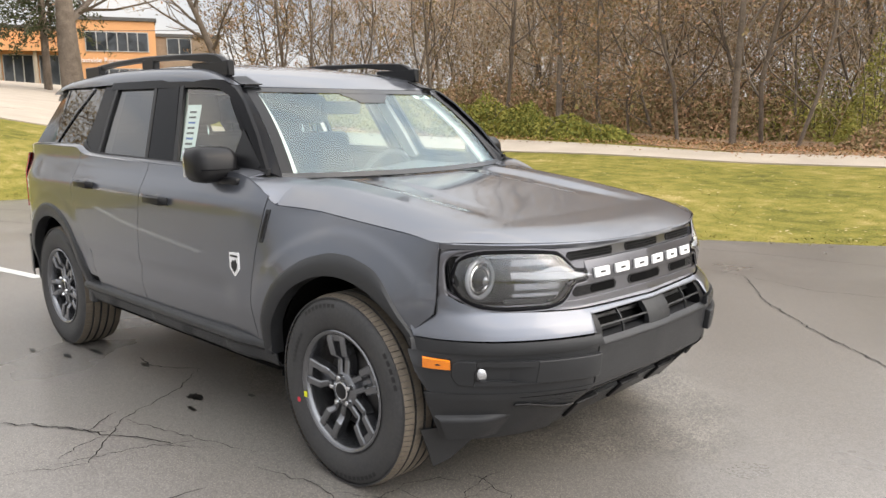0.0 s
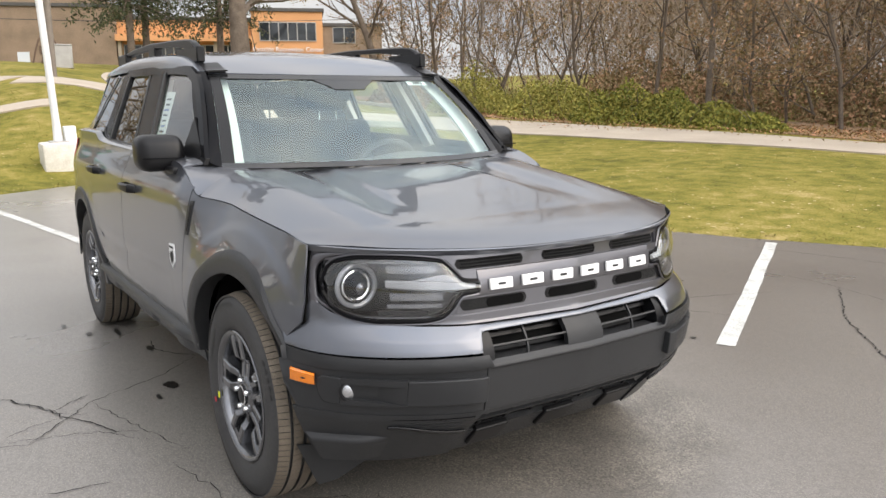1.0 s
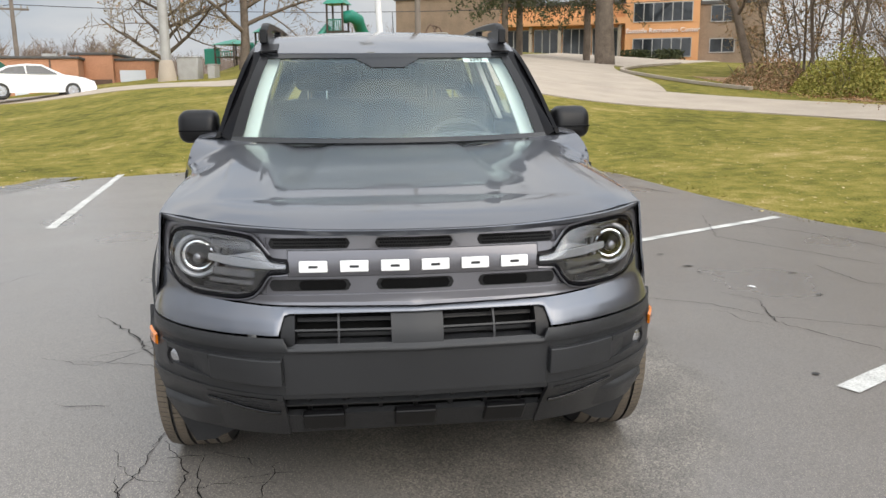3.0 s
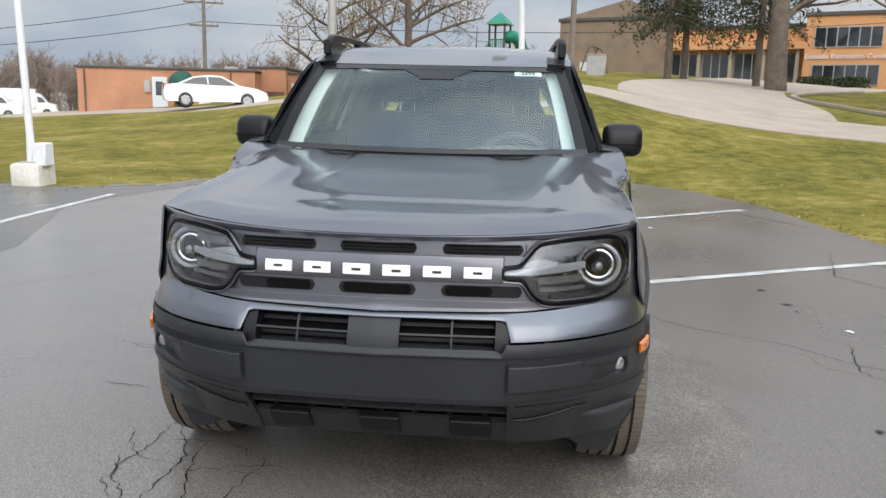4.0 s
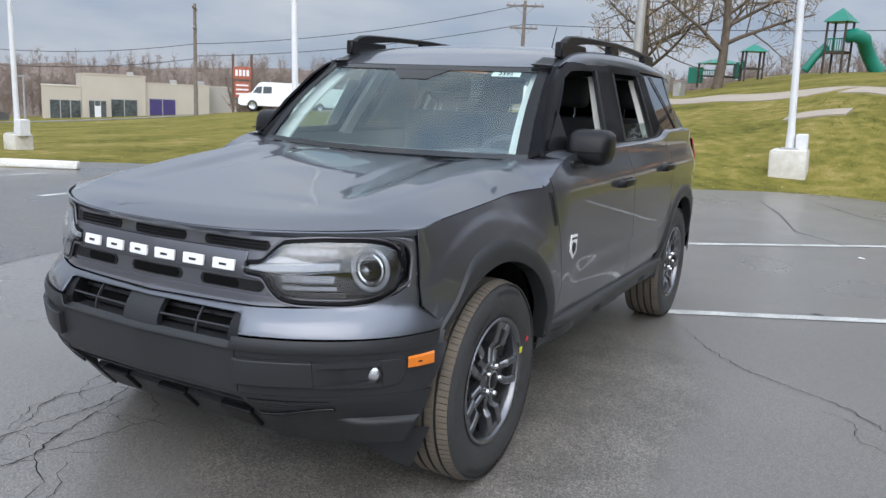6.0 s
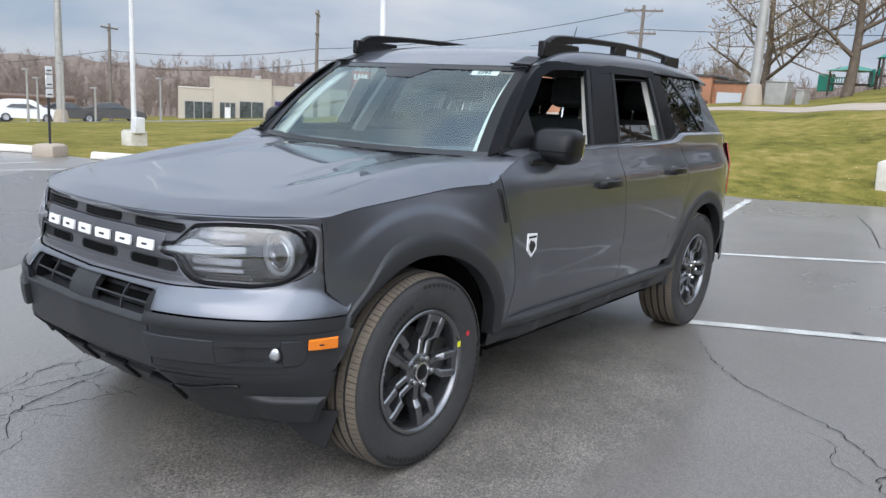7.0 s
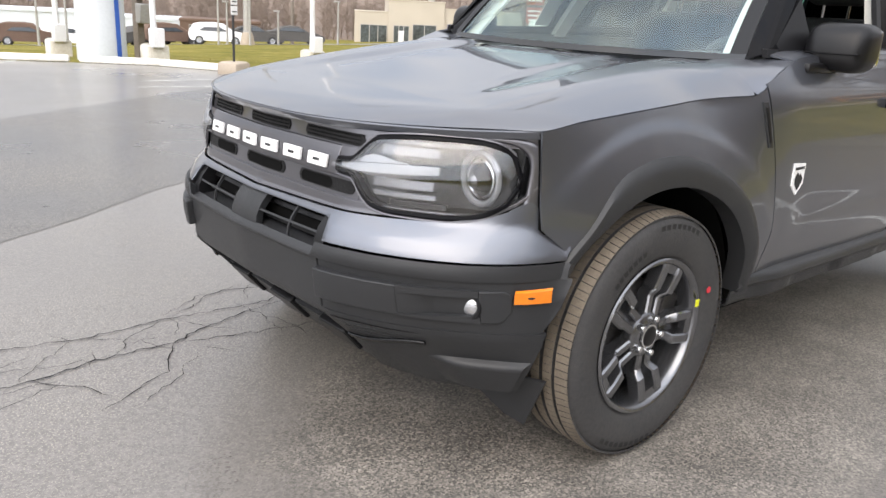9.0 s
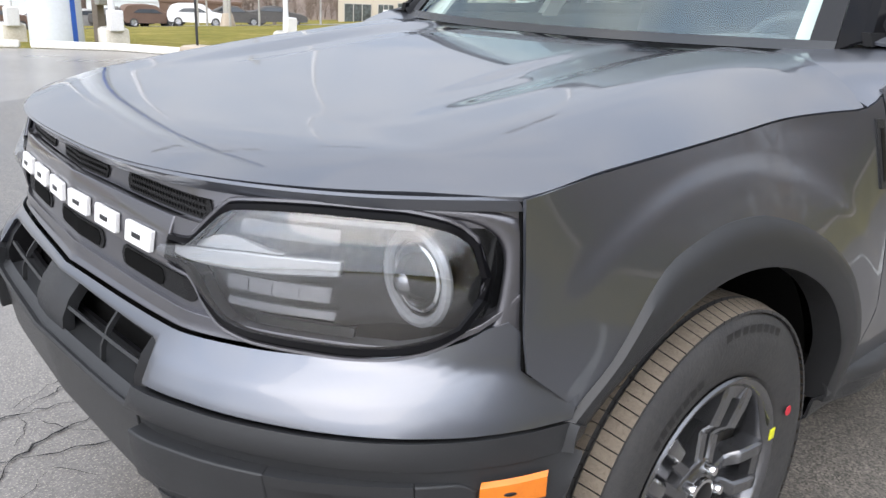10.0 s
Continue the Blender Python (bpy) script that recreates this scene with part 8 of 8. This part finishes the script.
# brick hut with a green awning
hut = thing("brick_hut", "low orange brick hut with a green awning", "building", (-38.6, -23.6, 0.66), 101)
block(hut, "wall", 0, 9.5, 0, 7, -0.8, 2.35, REDBRICK, over=0.1, rise=0.13)
for x0, x1, mt, lab in ((3.95, 4.75, PALEWALL, "pale panelled door"), (5.1, 6.0, BROWNWALL, ""), (6.45, 7.1, PALEWALL, "pale glazed door")):
    bm = bmesh.new()
    box(bm, (x0, -0.05, 0.1), (x1, 0.05, 1.95), 0.01, 1)
    dr = part("door", bm, mt, hut, lab, smooth=False)
    bm = bmesh.new()
    box(bm, (x0 + 0.2, -0.065, 0.95), (x1 - 0.2, -0.045, 1.7))
    part("door_glass", bm, DARKGLASS, dr, smooth=False)
bm = bmesh.new()
box(bm, (3.55, -0.12, 1.1), (3.85, 0.02, 1.75), 0.01, 1)
part("meter_box", bm, POLEGREY, hut)
for x0 in (3.2, 7.6):
    bm = bmesh.new()
    box(bm, (x0, 1.5, 2.45), (x0 + 0.7, 2.1, 2.68), 0.02, 1)
    part("roof_vent", bm, POLEGREY, hut)
bm = bmesh.new()
n = 10
fan = [[bm.verts.new((5.56 + 0.74 * math.cos(math.pi * i / n) * math.cos(q), -0.04 - 0.8 * math.sin(q), 1.62 + 0.68 * math.sin(math.pi * i / n) * math.cos(q))) for i in range(n + 1)] for q in (0.0, 0.5, 1.0, 1.4)]
for p, q in zip(fan, fan[1:]):
    for i in range(n):
        bm.faces.new((p[i], p[i + 1], q[i + 1], q[i]))
part("awning", bm, GREENCANVAS, hut, "rounded green canvas awning")
for x in (0.4, 8.2):
    bm = bmesh.new()
    tube(bm, [(x, -0.06, -0.2), (x, -0.06, 2.3)], 0.05, 6)
    part("downpipe", bm, BROWNWALL, hut)
hut2 = thing("brick_hut", "small orange brick hut with a white garage door", "building", (-42.6, -15.9, 1.4), 94)
block(hut2, "wall", 0.5, 2.7, 0, 6, -0.8, 1.9, REDBRICK, over=0.08, rise=0.14)
block(hut2, "wall", 2.7, 4.8, 0.4, 6, -0.8, 1.6, REDBRICK, over=0.08, rise=0.14)
bm = bmesh.new()
box(bm, (2.95, 0.34, -0.4), (4.3, 0.38, 1.1))
part("garage_door", bm, PALEWALL, hut2, smooth=False)
bm = bmesh.new()
box(bm, (1.3, -0.06, -0.3), (2.6, -0.02, 0.6))
part("shutter", bm, BROWNWALL, hut2, smooth=False)

# beige shop across the road
shop = thing("shop_building", "beige stucco shop with dark windows", "building", (-48.3, -72.0, -2.6), 146)
block(shop, "wall", -0.3, 3.35, 0, 12, -2, 3.3, BEIGE, BEIGE, 0.05, rise=0.14)
block(shop, "wall", 3.35, 9.5, -0.3, 12, -2, 4.62, BEIGE, BEIGE, 0.05, rise=0.14)
block(shop, "wall", 9.5, 16.1, 0, 12, -2, 3.95, BEIGE, BEIGE, 0.05, rise=0.14)
block(shop, "wall", 16.1, 19.5, 1.5, 12, -2, 3.9, PALETAN, BEIGE, 0.05, rise=0.14)
window_unit(shop, 0.4, 3.2, 0.1, 1.95, -0.03, 3, SHOPGLASS)
window_unit(shop, 4.0, 5.6, -0.2, 2.0, -0.33, 3, SHOPGLASS)
window_unit(shop, 6.1, 8.6, 0.1, 2.2, -0.33, 2, SHOPGLASS)
window_unit(shop, 9.9, 12.5, 0.2, 2.4, -0.03, 2, PURPLE)
bm = bmesh.new()
box(bm, (4.5, -0.42, -0.2), (5.1, -0.34, 1.5))
part("door", bm, POLEWHITE, shop, smooth=False)
for x in (8.0, 12.5, 15.5):
    bm = bmesh.new()
    box(bm, (x, 3.4, 4.0 if x > 10 else 4.7), (x + 0.7, 4, 4.5 if x > 10 else 5.1), 0.05, 1)
    part("roof_vent", bm, POLEGREY, shop)
# pylon sign
pyl = thing("pylon_sign", "tall red and white pylon sign on two posts", "sign", (-47.4, -44.8, land(-47.4, -44.8)), 125)
for x in (-0.75, 0.75):
    bm = bmesh.new()
    box(bm, (x - 0.09, -0.09, -0.3), (x + 0.09, 0.09, 4.7))
    part("post", bm, BROWNWALL, pyl, smooth=False)
bm = bmesh.new()
box(bm, (-0.72, -0.14, 2.7), (0.72, 0.14, 3.7), 0.03, 1)
brd = part("sign_board", bm, SIGNRED, pyl)
for k, x in enumerate((-0.45, -0.15, 0.15, 0.45)):
    bm = bmesh.new()
    box(bm, (x - 0.10, -0.17, 2.95), (x + 0.10, 0.17, 3.45))
    part("sign_bar", bm, WHITE, brd, smooth=False)
bm = bmesh.new()
box(bm, (-0.65, -0.10, 1.2), (0.65, 0.10, 2.5), 0.03, 1)
brd = part("sign_board", bm, SIGNRED, pyl)
for z in (1.45, 1.8, 2.15):
    bm = bmesh.new()
    box(bm, (-0.5, -0.12, z), (0.5, 0.12, z + 0.12))
    part("sign_bar", bm, WHITE, brd, smooth=False)

# far shops and showrooms beyond the road
for name, lab, x, y, z, rz, w, d, h, mt in (("shop_building", "distant brown brick shop row", -37.3, -82.5, -3.6, 155, 8.5, 10, 2.3, BROWNWALL), ("shop_building", "distant pale metal clad showroom", -31.2, -86.6, -3.9, 158, 8.6, 12, 2.5, PALEWALL), ("shop_building", "distant white showroom with dark base", -19.0, -90.6, -4.5, 164, 16, 12, 3.4, PALEWALL)):
    bdg = thing(name, lab, "building", (x, y, z), rz, "distant shops")
    block(bdg, "wall", -w / 2, w / 2, 0, d, -1, h, mt, mt, 0.1)
    for k in range(5):
        window_unit(bdg, -w / 2 + 1 + k * w / 5, -w / 2 + w / 5 - 0.4 + k * w / 5, 0.3, 1.9, -0.03, 2)
for x, y, h in ((-24.0, -54.1, 3.6), (-25.1, -51.3, 4.0), (-25.4, -55.6, 3.1), (-27.8, -52.1, 2.4), (-33.8, -53.3, 3.3), (-18.1, -54.3, 5.2), (-14.5, -57.5, 4.9), (-12.3, -56.0, 4.6)):
    t = thing("street_lamp", "distant slim pale street lamp", "street lamp", (x, y, land(x, y)), group="distant street lamps")
    bm = bmesh.new()
    tube(bm, [(0, 0, -0.2), (0, 0, h)], [0.09, 0.06], 8)
    part("shaft", bm, POLEGREY, t)
    bm = bmesh.new()
    box(bm, (-0.1, -0.55, h - 0.05), (0.1, 0.12, h + 0.08), 0.02, 1)
    part("lamp_head", bm, POLEGREY, t)
    if h > 4.5:
        bm = bmesh.new()
        box(bm, (0.08, -0.02, h - 1.7), (0.62, 0.02, h - 0.5))
        part("banner", bm, SIGNBLUE, t, "blue banner", smooth=False)


# ---- vehicles in the distance ----
def far_vehicle(name, label, profile, width, wheels, glass_polys, x, y, z, rz, body=None, wheel_r=0.33, tuck=0.12, group="parked vehicles"):
    """profile: (along, height) outline of the side, front to +x."""
    t = thing(name, label, "vehicle", (x, y, z), rz, group)
    bm = bmesh.new()
    n = len(profile)
    hmax = max(p[1] for p in profile)
    rings = []
    for yy in (-width / 2, -width / 2 + 0.08, width / 2 - 0.08, width / 2):
        edge_ = abs(yy) > width / 2 - 0.01
        ring = []
        for px, pz in profile:
            k = tuck * smooth(0.55 * hmax, hmax, pz)
            sgn = 1 if yy > 0 else -1
            ring.append(bm.verts.new((px * (0.985 if edge_ else 1), yy - sgn * k, pz - (0.03 if edge_ and pz > 0.6 * hmax else 0))))
        rings.append(ring)
    for p, q in zip(rings, rings[1:]):
        for i in range(n):
            bm.faces.new((p[i], p[(i + 1) % n], q[(i + 1) % n], q[i]))
    bm.faces.new(rings[0])
    bm.faces.new(rings[-1][::-1])
    bmesh.ops.recalc_face_normals(bm, faces=bm.faces)
    part("body", bm, body or CARWHITE, t, angle=0.6)
    for poly in glass_polys:
        for sgn in (1, -1):
            bm = bmesh.new()
            vs = []
            for px, pz in poly:
                k = tuck * smooth(0.55 * hmax, hmax, pz)
                vs.append(bm.verts.new((px, sgn * (width / 2 - k + 0.006), pz)))
            bm.faces.new(vs)
            solid(part("side_window", bm, DARKGLASS, t, smooth=False), 0.012)
    for wx in wheels:
        for sgn in (1, -1):
            w = new("wheel")
            w.parent = t
            w.matrix_basis = pose(wx, sgn * (width / 2 - 0.10), wheel_r, 0, 0, 0 if sgn > 0 else 180)
            bm = bmesh.new()
            lathe(bm, ((0.001, -0.1), (wheel_r, -0.1), (wheel_r, 0.09), (wheel_r * 0.93, 0.115), (wheel_r * 0.66, 0.115)), 22)
            part("tyre", bm, RUBBER, w)
            bm = bmesh.new()
            lathe(bm, ((0.001, 0.10), (wheel_r * 0.2, 0.105), (wheel_r * 0.6, 0.10), (wheel_r * 0.67, 0.12)), 22)
            part("rim", bm, SILVER, w)
            for k in range(5):
                bm = bmesh.new()
                a = radians(72 * k)
                box(bm, (0.04, 0.095, -0.025), (wheel_r * 0.62, 0.122, 0.025), 0.0, 1, pose(0, 0, 0, 0, math.degrees(a), 0))
                part("spoke", bm, SILVER, w, smooth=False)
            bm = bmesh.new()
            lathe(bm, ((wheel_r * 1.02, -0.02), (wheel_r * 1.16, -0.02), (wheel_r * 1.16, 0.107)), 22)
            part("arch", bm, BLACK, w)
    return t


def lamps(t, x0, x1, w, z):
    for sgn in (1, -1):
        bm = bmesh.new()
        box(bm, (x0 - 0.10, sgn * (w / 2 - 0.28) - 0.14, z - 0.07), (x0 + 0.02, sgn * (w / 2 - 0.28) + 0.14, z + 0.07), 0.02, 1)
        part("headlight", bm, LAMPGREY, t)
        bm = bmesh.new()
        box(bm, (x1 - 0.02, sgn * (w / 2 - 0.14) - 0.10, z + 0.06), (x1 + 0.10, sgn * (w / 2 - 0.14) + 0.10, z + 0.34), 0.02, 1)
        part("tail_light", bm, RED, t)
    return t


SEDAN = [(-2.35, 0.32), (-2.40, 0.62), (-2.34, 0.98), (-1.75, 1.06), (-1.05, 1.38), (-0.35, 1.47), (0.25, 1.44), (1.05, 1.02), (1.85, 0.90), (2.30, 0.72), (2.40, 0.45), (2.30, 0.26), (-2.2, 0.24)]
SUVP = [(-2.15, 0.40), (-2.25, 0.72), (-2.18, 1.10), (-1.85, 1.55), (-1.45, 1.66), (-0.3, 1.70), (0.35, 1.62), (1.05, 1.14), (1.85, 1.00), (2.20, 0.80), (2.26, 0.45), (2.1, 0.28), (-2.0, 0.30)]
VAN = [(-2.70, 0.45), (-2.75, 0.9), (-2.68, 1.85), (-2.5, 2.05), (0.95, 2.08), (1.25, 1.95), (1.75, 1.28), (2.55, 1.12), (2.70, 0.85), (2.70, 0.45), (2.5, 0.35), (-2.5, 0.38)]
sed = far_vehicle("saloon_car", "white four door saloon car on the drive", SEDAN, 1.82, (-1.42, 1.38), [[(-1.55, 1.06), (-1.02, 1.32), (-0.45, 1.38), (-0.42, 1.04)], [(-0.36, 1.04), (-0.38, 1.39), (0.22, 1.37), (0.85, 1.02)]], -34.1, -14.1, land(-34.1, -14.1) + 0.03, 117)
lamps(sed, 2.28, -2.35, 1.82, 0.70)
for i, (x, y, rz, kind_) in enumerate(((-43.2, -37.4, 300, 0), (-58.0, -42.8, 122, 0), (-62.2, -42.0, 118, 1), (-68.6, -43.1, 118, 2))):
    zz = land(x, y)
    v = far_vehicle("cargo_van", "white cargo van parked across the lawn", VAN, 1.95, (-1.6, 1.65), [[(1.0, 1.25), (0.95, 1.75), (1.30, 1.70), (1.62, 1.28)], [(0.25, 1.28), (0.25, 1.75), (0.85, 1.75), (0.88, 1.26)]], x, y, zz, rz, wheel_r=0.37, tuck=0.10)
    lamps(v, 2.66, -2.72, 1.95, 0.85)
    if kind_:
        bm = bmesh.new()
        box(bm, (-3.1, -1.05, 0.75), (0.85, 1.05, 2.4 if kind_ == 1 else 2.25), 0.03, 1)
        part("box_body", bm, CARWHITE, v, "white box body")
rnd = random.Random(31)
for i, (x, y) in enumerate(((-32.5, -72.0), (-35.8, -71.0), (-29.0, -75.0), (-24.5, -78.0), (-21.0, -79.0), (-39.5, -69.5), (-17.5, -80.0), (-14.0, -81.0), (-10.5, -80.5), (-27.0, -76.5), (-90.0, -55.5), (-93.5, -55.2))):
    if y < -60:
        x, y = 2.6 + 0.83 * (x - 2.6), 0.8 + 0.83 * (y - 0.8)
    v = far_vehicle("parked_car", "distant parked car in muted colour", SEDAN if i % 2 else SUVP, 1.82, (-1.4, 1.38), [[(-1.4, 1.06), (-1.0, 1.32), (0.2, 1.36), (0.8, 1.04)]], x, y, land(x, y), rnd.uniform(150, 210), (CARWHITE, ROOFGREY, BROWNWALL, POLEGREY)[i % 4])


# ---- playground ----
def play_tower(x, y, h, rz, slide, s=0.55):
    z = land(x, y)
    t = thing("play_tower", "green roofed play tower" + (" with a green tube slide" if slide else " with climbing panels"), "playground", (x, y, z), rz, "playground towers")
    for a in (-s, s):
        for b in (-s, s):
            bm = bmesh.new()
            tube(bm, [(a, b, -0.2), (a, b, h * 0.80)], 0.07, 8)
            part("post", bm, PLAYPOST, t)
    bm = bmesh.new()
    r = s + 0.22
    base = [bm.verts.new((a * r, b * r, h * 0.78)) for a, b in ((-1, -1), (1, -1), (1, 1), (-1, 1))]
    mid = [bm.verts.new((a * r * 0.35, b * r * 0.35, h * 0.93)) for a, b in ((-1, -1), (1, -1), (1, 1), (-1, 1))]
    tip = bm.verts.new((0, 0, h))
    for i in range(4):
        bm.faces.new((base[i], base[(i + 1) % 4], mid[(i + 1) % 4], mid[i]))
        bm.faces.new((mid[i], mid[(i + 1) % 4], tip))
    bm.faces.new(base[::-1])
    part("roof", bm, PLAYGREEN, t, "green pointed roof", smooth=False)
    bm = bmesh.new()
    box(bm, (-s, -s, h * 0.30), (s, s, h * 0.34))
    part("deck", bm, PLAYPOST, t, smooth=False)
    for k in range(9):
        bm = bmesh.new()
        q = lerp(-s, s, k / 8)
        tube(bm, [(q, -s, h * 0.33), (q, -s, h * 0.52)], 0.03, 5)
        part("baluster", bm, PLAYGREEN, t)
    bm = bmesh.new()
    tube(bm, [(-s, -s, h * 0.52), (s, -s, h * 0.52)], 0.04, 6)
    part("handrail", bm, PLAYGREEN, t)
    if slide:
        bm = bmesh.new()
        pts = [(0.5, 0, h * 0.56), (1.0, -0.1, h * 0.58), (1.3, 0.4, h * 0.52), (1.2, 1.0, h * 0.42), (1.3, 1.5, h * 0.28), (1.6, 1.8, h * 0.12), (1.9, 2.0, 0.15)]
        tube(bm, pts, 0.40, 12, False)
        solid(part("slide", bm, PLAYGREEN, t, "green tube slide"), 0.04)
        bm = bmesh.new()
        tube(bm, [(-0.7, 0, h * 0.42), (-1.1, -0.5, h * 0.25), (-1.5, -0.8, 0.1)], 0.24, 8, False)
        solid(part("slide", bm, PLAYGREEN, t, "green open slide"), 0.04)
    else:
        bm = bmesh.new()
        box(bm, (-2.4, -0.7, 0.1), (-0.8, -0.62, 1.2), 0.05, 1)
        part("panel", bm, PLAYGREEN, t)
    return t


play_tower(-52.5, -1.1, 3.9, 70, True)
play_tower(-53.0, -6.0, 2.3, 20, False)
play_tower(-54.5, -8.3, 1.8, 50, False, 0.95)
t = thing("swing_bench", "dark metal arched swing bench", "bench", (-47.0, 4.9, land(-47.0, 4.9)), 70)
bm = bmesh.new()
for b in (-0.9, 0.9):
    tube(bm, [(-0.6 + 1.2 * i / 10, b, 1.5 * math.sin(math.pi * i / 10)) for i in range(11)], 0.045, 6)
tube(bm, [(0, -0.9, 1.48), (0, 0.9, 1.48)], 0.045, 6)
part("arch_frame", bm, BROWNWALL, t)
bm = bmesh.new()
box(bm, (-0.25, -0.75, 0.45), (0.25, 0.75, 0.5), 0.01, 1)
box(bm, (-0.28, -0.75, 0.5), (-0.22, 0.75, 0.95), 0.01, 1)
part("seat", bm, BROWNWALL, t)
for x, y, w, tall in ((-37.0, 4.1, 0.45, 1.0), (-36.6, -7.9, 0.5, 1.05), (-36.5, -6.8, 0.18, 0.65)):
    t = thing("utility_cabinet", "pale grey metal utility cabinet on the lawn", "cabinet", (x, y, land(x, y) - 0.05), 80)
    bm = bmesh.new()
    box(bm, (-w, -0.35, 0), (w, 0.35, tall), 0.03, 1)
    part("body", bm, POLEGREY, t)
    bm = bmesh.new()
    box(bm, (-w - 0.02, -0.38, tall), (w + 0.02, 0.38, tall + 0.05), 0.02, 1)
    part("lid", bm, POLEGREY, t)
slab = ribbon("concrete_slab", [(-18.7, -0.15, 0.8), (-18.5, 1.2, 0.8)], CONCRETE, 0.035, 0.3, 3)
tagged(slab, "flat pale concrete slab set in the lawn", "slab", kind="structure")

# ---- grass and fallen leaves ----
rng = np.random.default_rng(4)
verts, faces = [], []
cells = {}


def land_fast(x, y):
    key = (round(x * 2), round(y * 2))
    if key not in cells:
        cx, cy = key[0] / 2, key[1] / 2
        cells[key] = (land(cx, cy), lot_distance(cx, cy))
    return cells[key]


def ground_at(x, y):
    """The height of the land, blended between half-metre cells."""
    fx, fy = math.floor(x * 2) / 2, math.floor(y * 2) / 2
    u, v = (x - fx) * 2, (y - fy) * 2
    a, b, c, d = land_fast(fx, fy), land_fast(fx + 0.5, fy), land_fast(fx, fy + 0.5), land_fast(fx + 0.5, fy + 0.5)
    z = (a[0] * (1 - u) + b[0] * u) * (1 - v) + (c[0] * (1 - u) + d[0] * u) * v
    s = (a[1] * (1 - u) + b[1] * u) * (1 - v) + (c[1] * (1 - u) + d[1] * u) * v
    return z, s


zones = ((-24, 12, 3.5, 13.2, 52000), (-22, -6, -12, 4, 42000), (-16, 2, -26, -9, 16000))
for x0, x1, y0, y1, n in zones:
    for _ in range(n):
        x, y = rng.uniform(x0, x1), rng.uniform(y0, y1)
        z, s = ground_at(x, y)
        if s < 0.05 or s > 9.5:
            continue
        h = rng.uniform(0.006, 0.015) * (1.3 if s < 0.4 else 1.0)
        a = rng.uniform(0, 6.283)
        w = rng.uniform(0.006, 0.014)
        lx, ly = rng.normal(0, 0.05), rng.normal(0, 0.05)
        k = len(verts)
        ca, sa = math.cos(a) * w, math.sin(a) * w
        verts += [(x - ca, y - sa, z - 0.01), (x + ca, y + sa, z - 0.01), (x + lx, y + ly, z + h)]
        faces.append((k, k + 1, k + 2))
tagged(put("grass", mesh("grass", verts, faces, BLADE, False)), "short autumn grass blades, green and straw", "grass", kind="stuff")

verts, faces = [], []
for x0, x1, y0, y1, n in ((-20, 8, 4.0, 14.0, 2600), (-20, -8, -10, 4, 900), (-12, 4, -20, -10, 250)):
    for _ in range(n):
        x, y = rng.uniform(x0, x1), rng.uniform(y0, y1)
        z, s = ground_at(x, y)
        if s < 0.02 or s > 9 or rng.random() < 0.25 * s / 4:
            continue
        r = rng.uniform(0.012, 0.038)
        a = rng.uniform(0, 6.283)
        k = len(verts)
        t = rng.uniform(-0.005, 0.005)
        zz = z + 0.008 * rng.random() + 0.008
        verts += [(x + r * math.cos(a), y + r * math.sin(a), zz + t), (x + 0.6 * r * math.cos(a + 1.6), y + 0.6 * r * math.sin(a + 1.6), zz + 0.004), (x - r * math.cos(a), y - r * math.sin(a), zz - t), (x + 0.6 * r * math.cos(a - 1.6), y + 0.6 * r * math.sin(a - 1.6), zz + 0.003)]
        faces.append((k, k + 1, k + 2, k + 3))
tagged(put("fallen_leaves", mesh("fallen_leaves", verts, faces, LAWNLEAF, False)), "dry tan leaves fallen on the grass", "leaves", kind="stuff")
verts, faces = [], []
for _ in range(15000):
    x = rng.uniform(-32, 8)
    mid = knots((-34, 18.6), (-22, 16.9), (-13.5, 17.0), (-6.0, 17.9), (0, 19.2), (10, 23.0))(x)
    y = mid + rng.normal(-0.5, 1.0)
    z = land(x, y) + 0.05
    r = rng.uniform(0.022, 0.052)
    a = rng.uniform(0, 6.283)
    k = len(verts)
    verts += [(x + r * math.cos(a), y + r * math.sin(a), z + rng.uniform(0, 0.06)), (x + 0.6 * r * math.cos(a + 1.6), y + 0.6 * r * math.sin(a + 1.6), z + 0.02), (x - r * math.cos(a), y - r * math.sin(a), z), (x + 0.6 * r * math.cos(a - 1.6), y + 0.6 * r * math.sin(a - 1.6), z + 0.03)]
    faces.append((k, k + 1, k + 2, k + 3))
tagged(put("wood_edge_leaves", mesh("wood_edge_leaves", verts, faces, DRYLEAF, False)), "orange brown leaves heaped at the wood's edge", "leaves", kind="stuff")
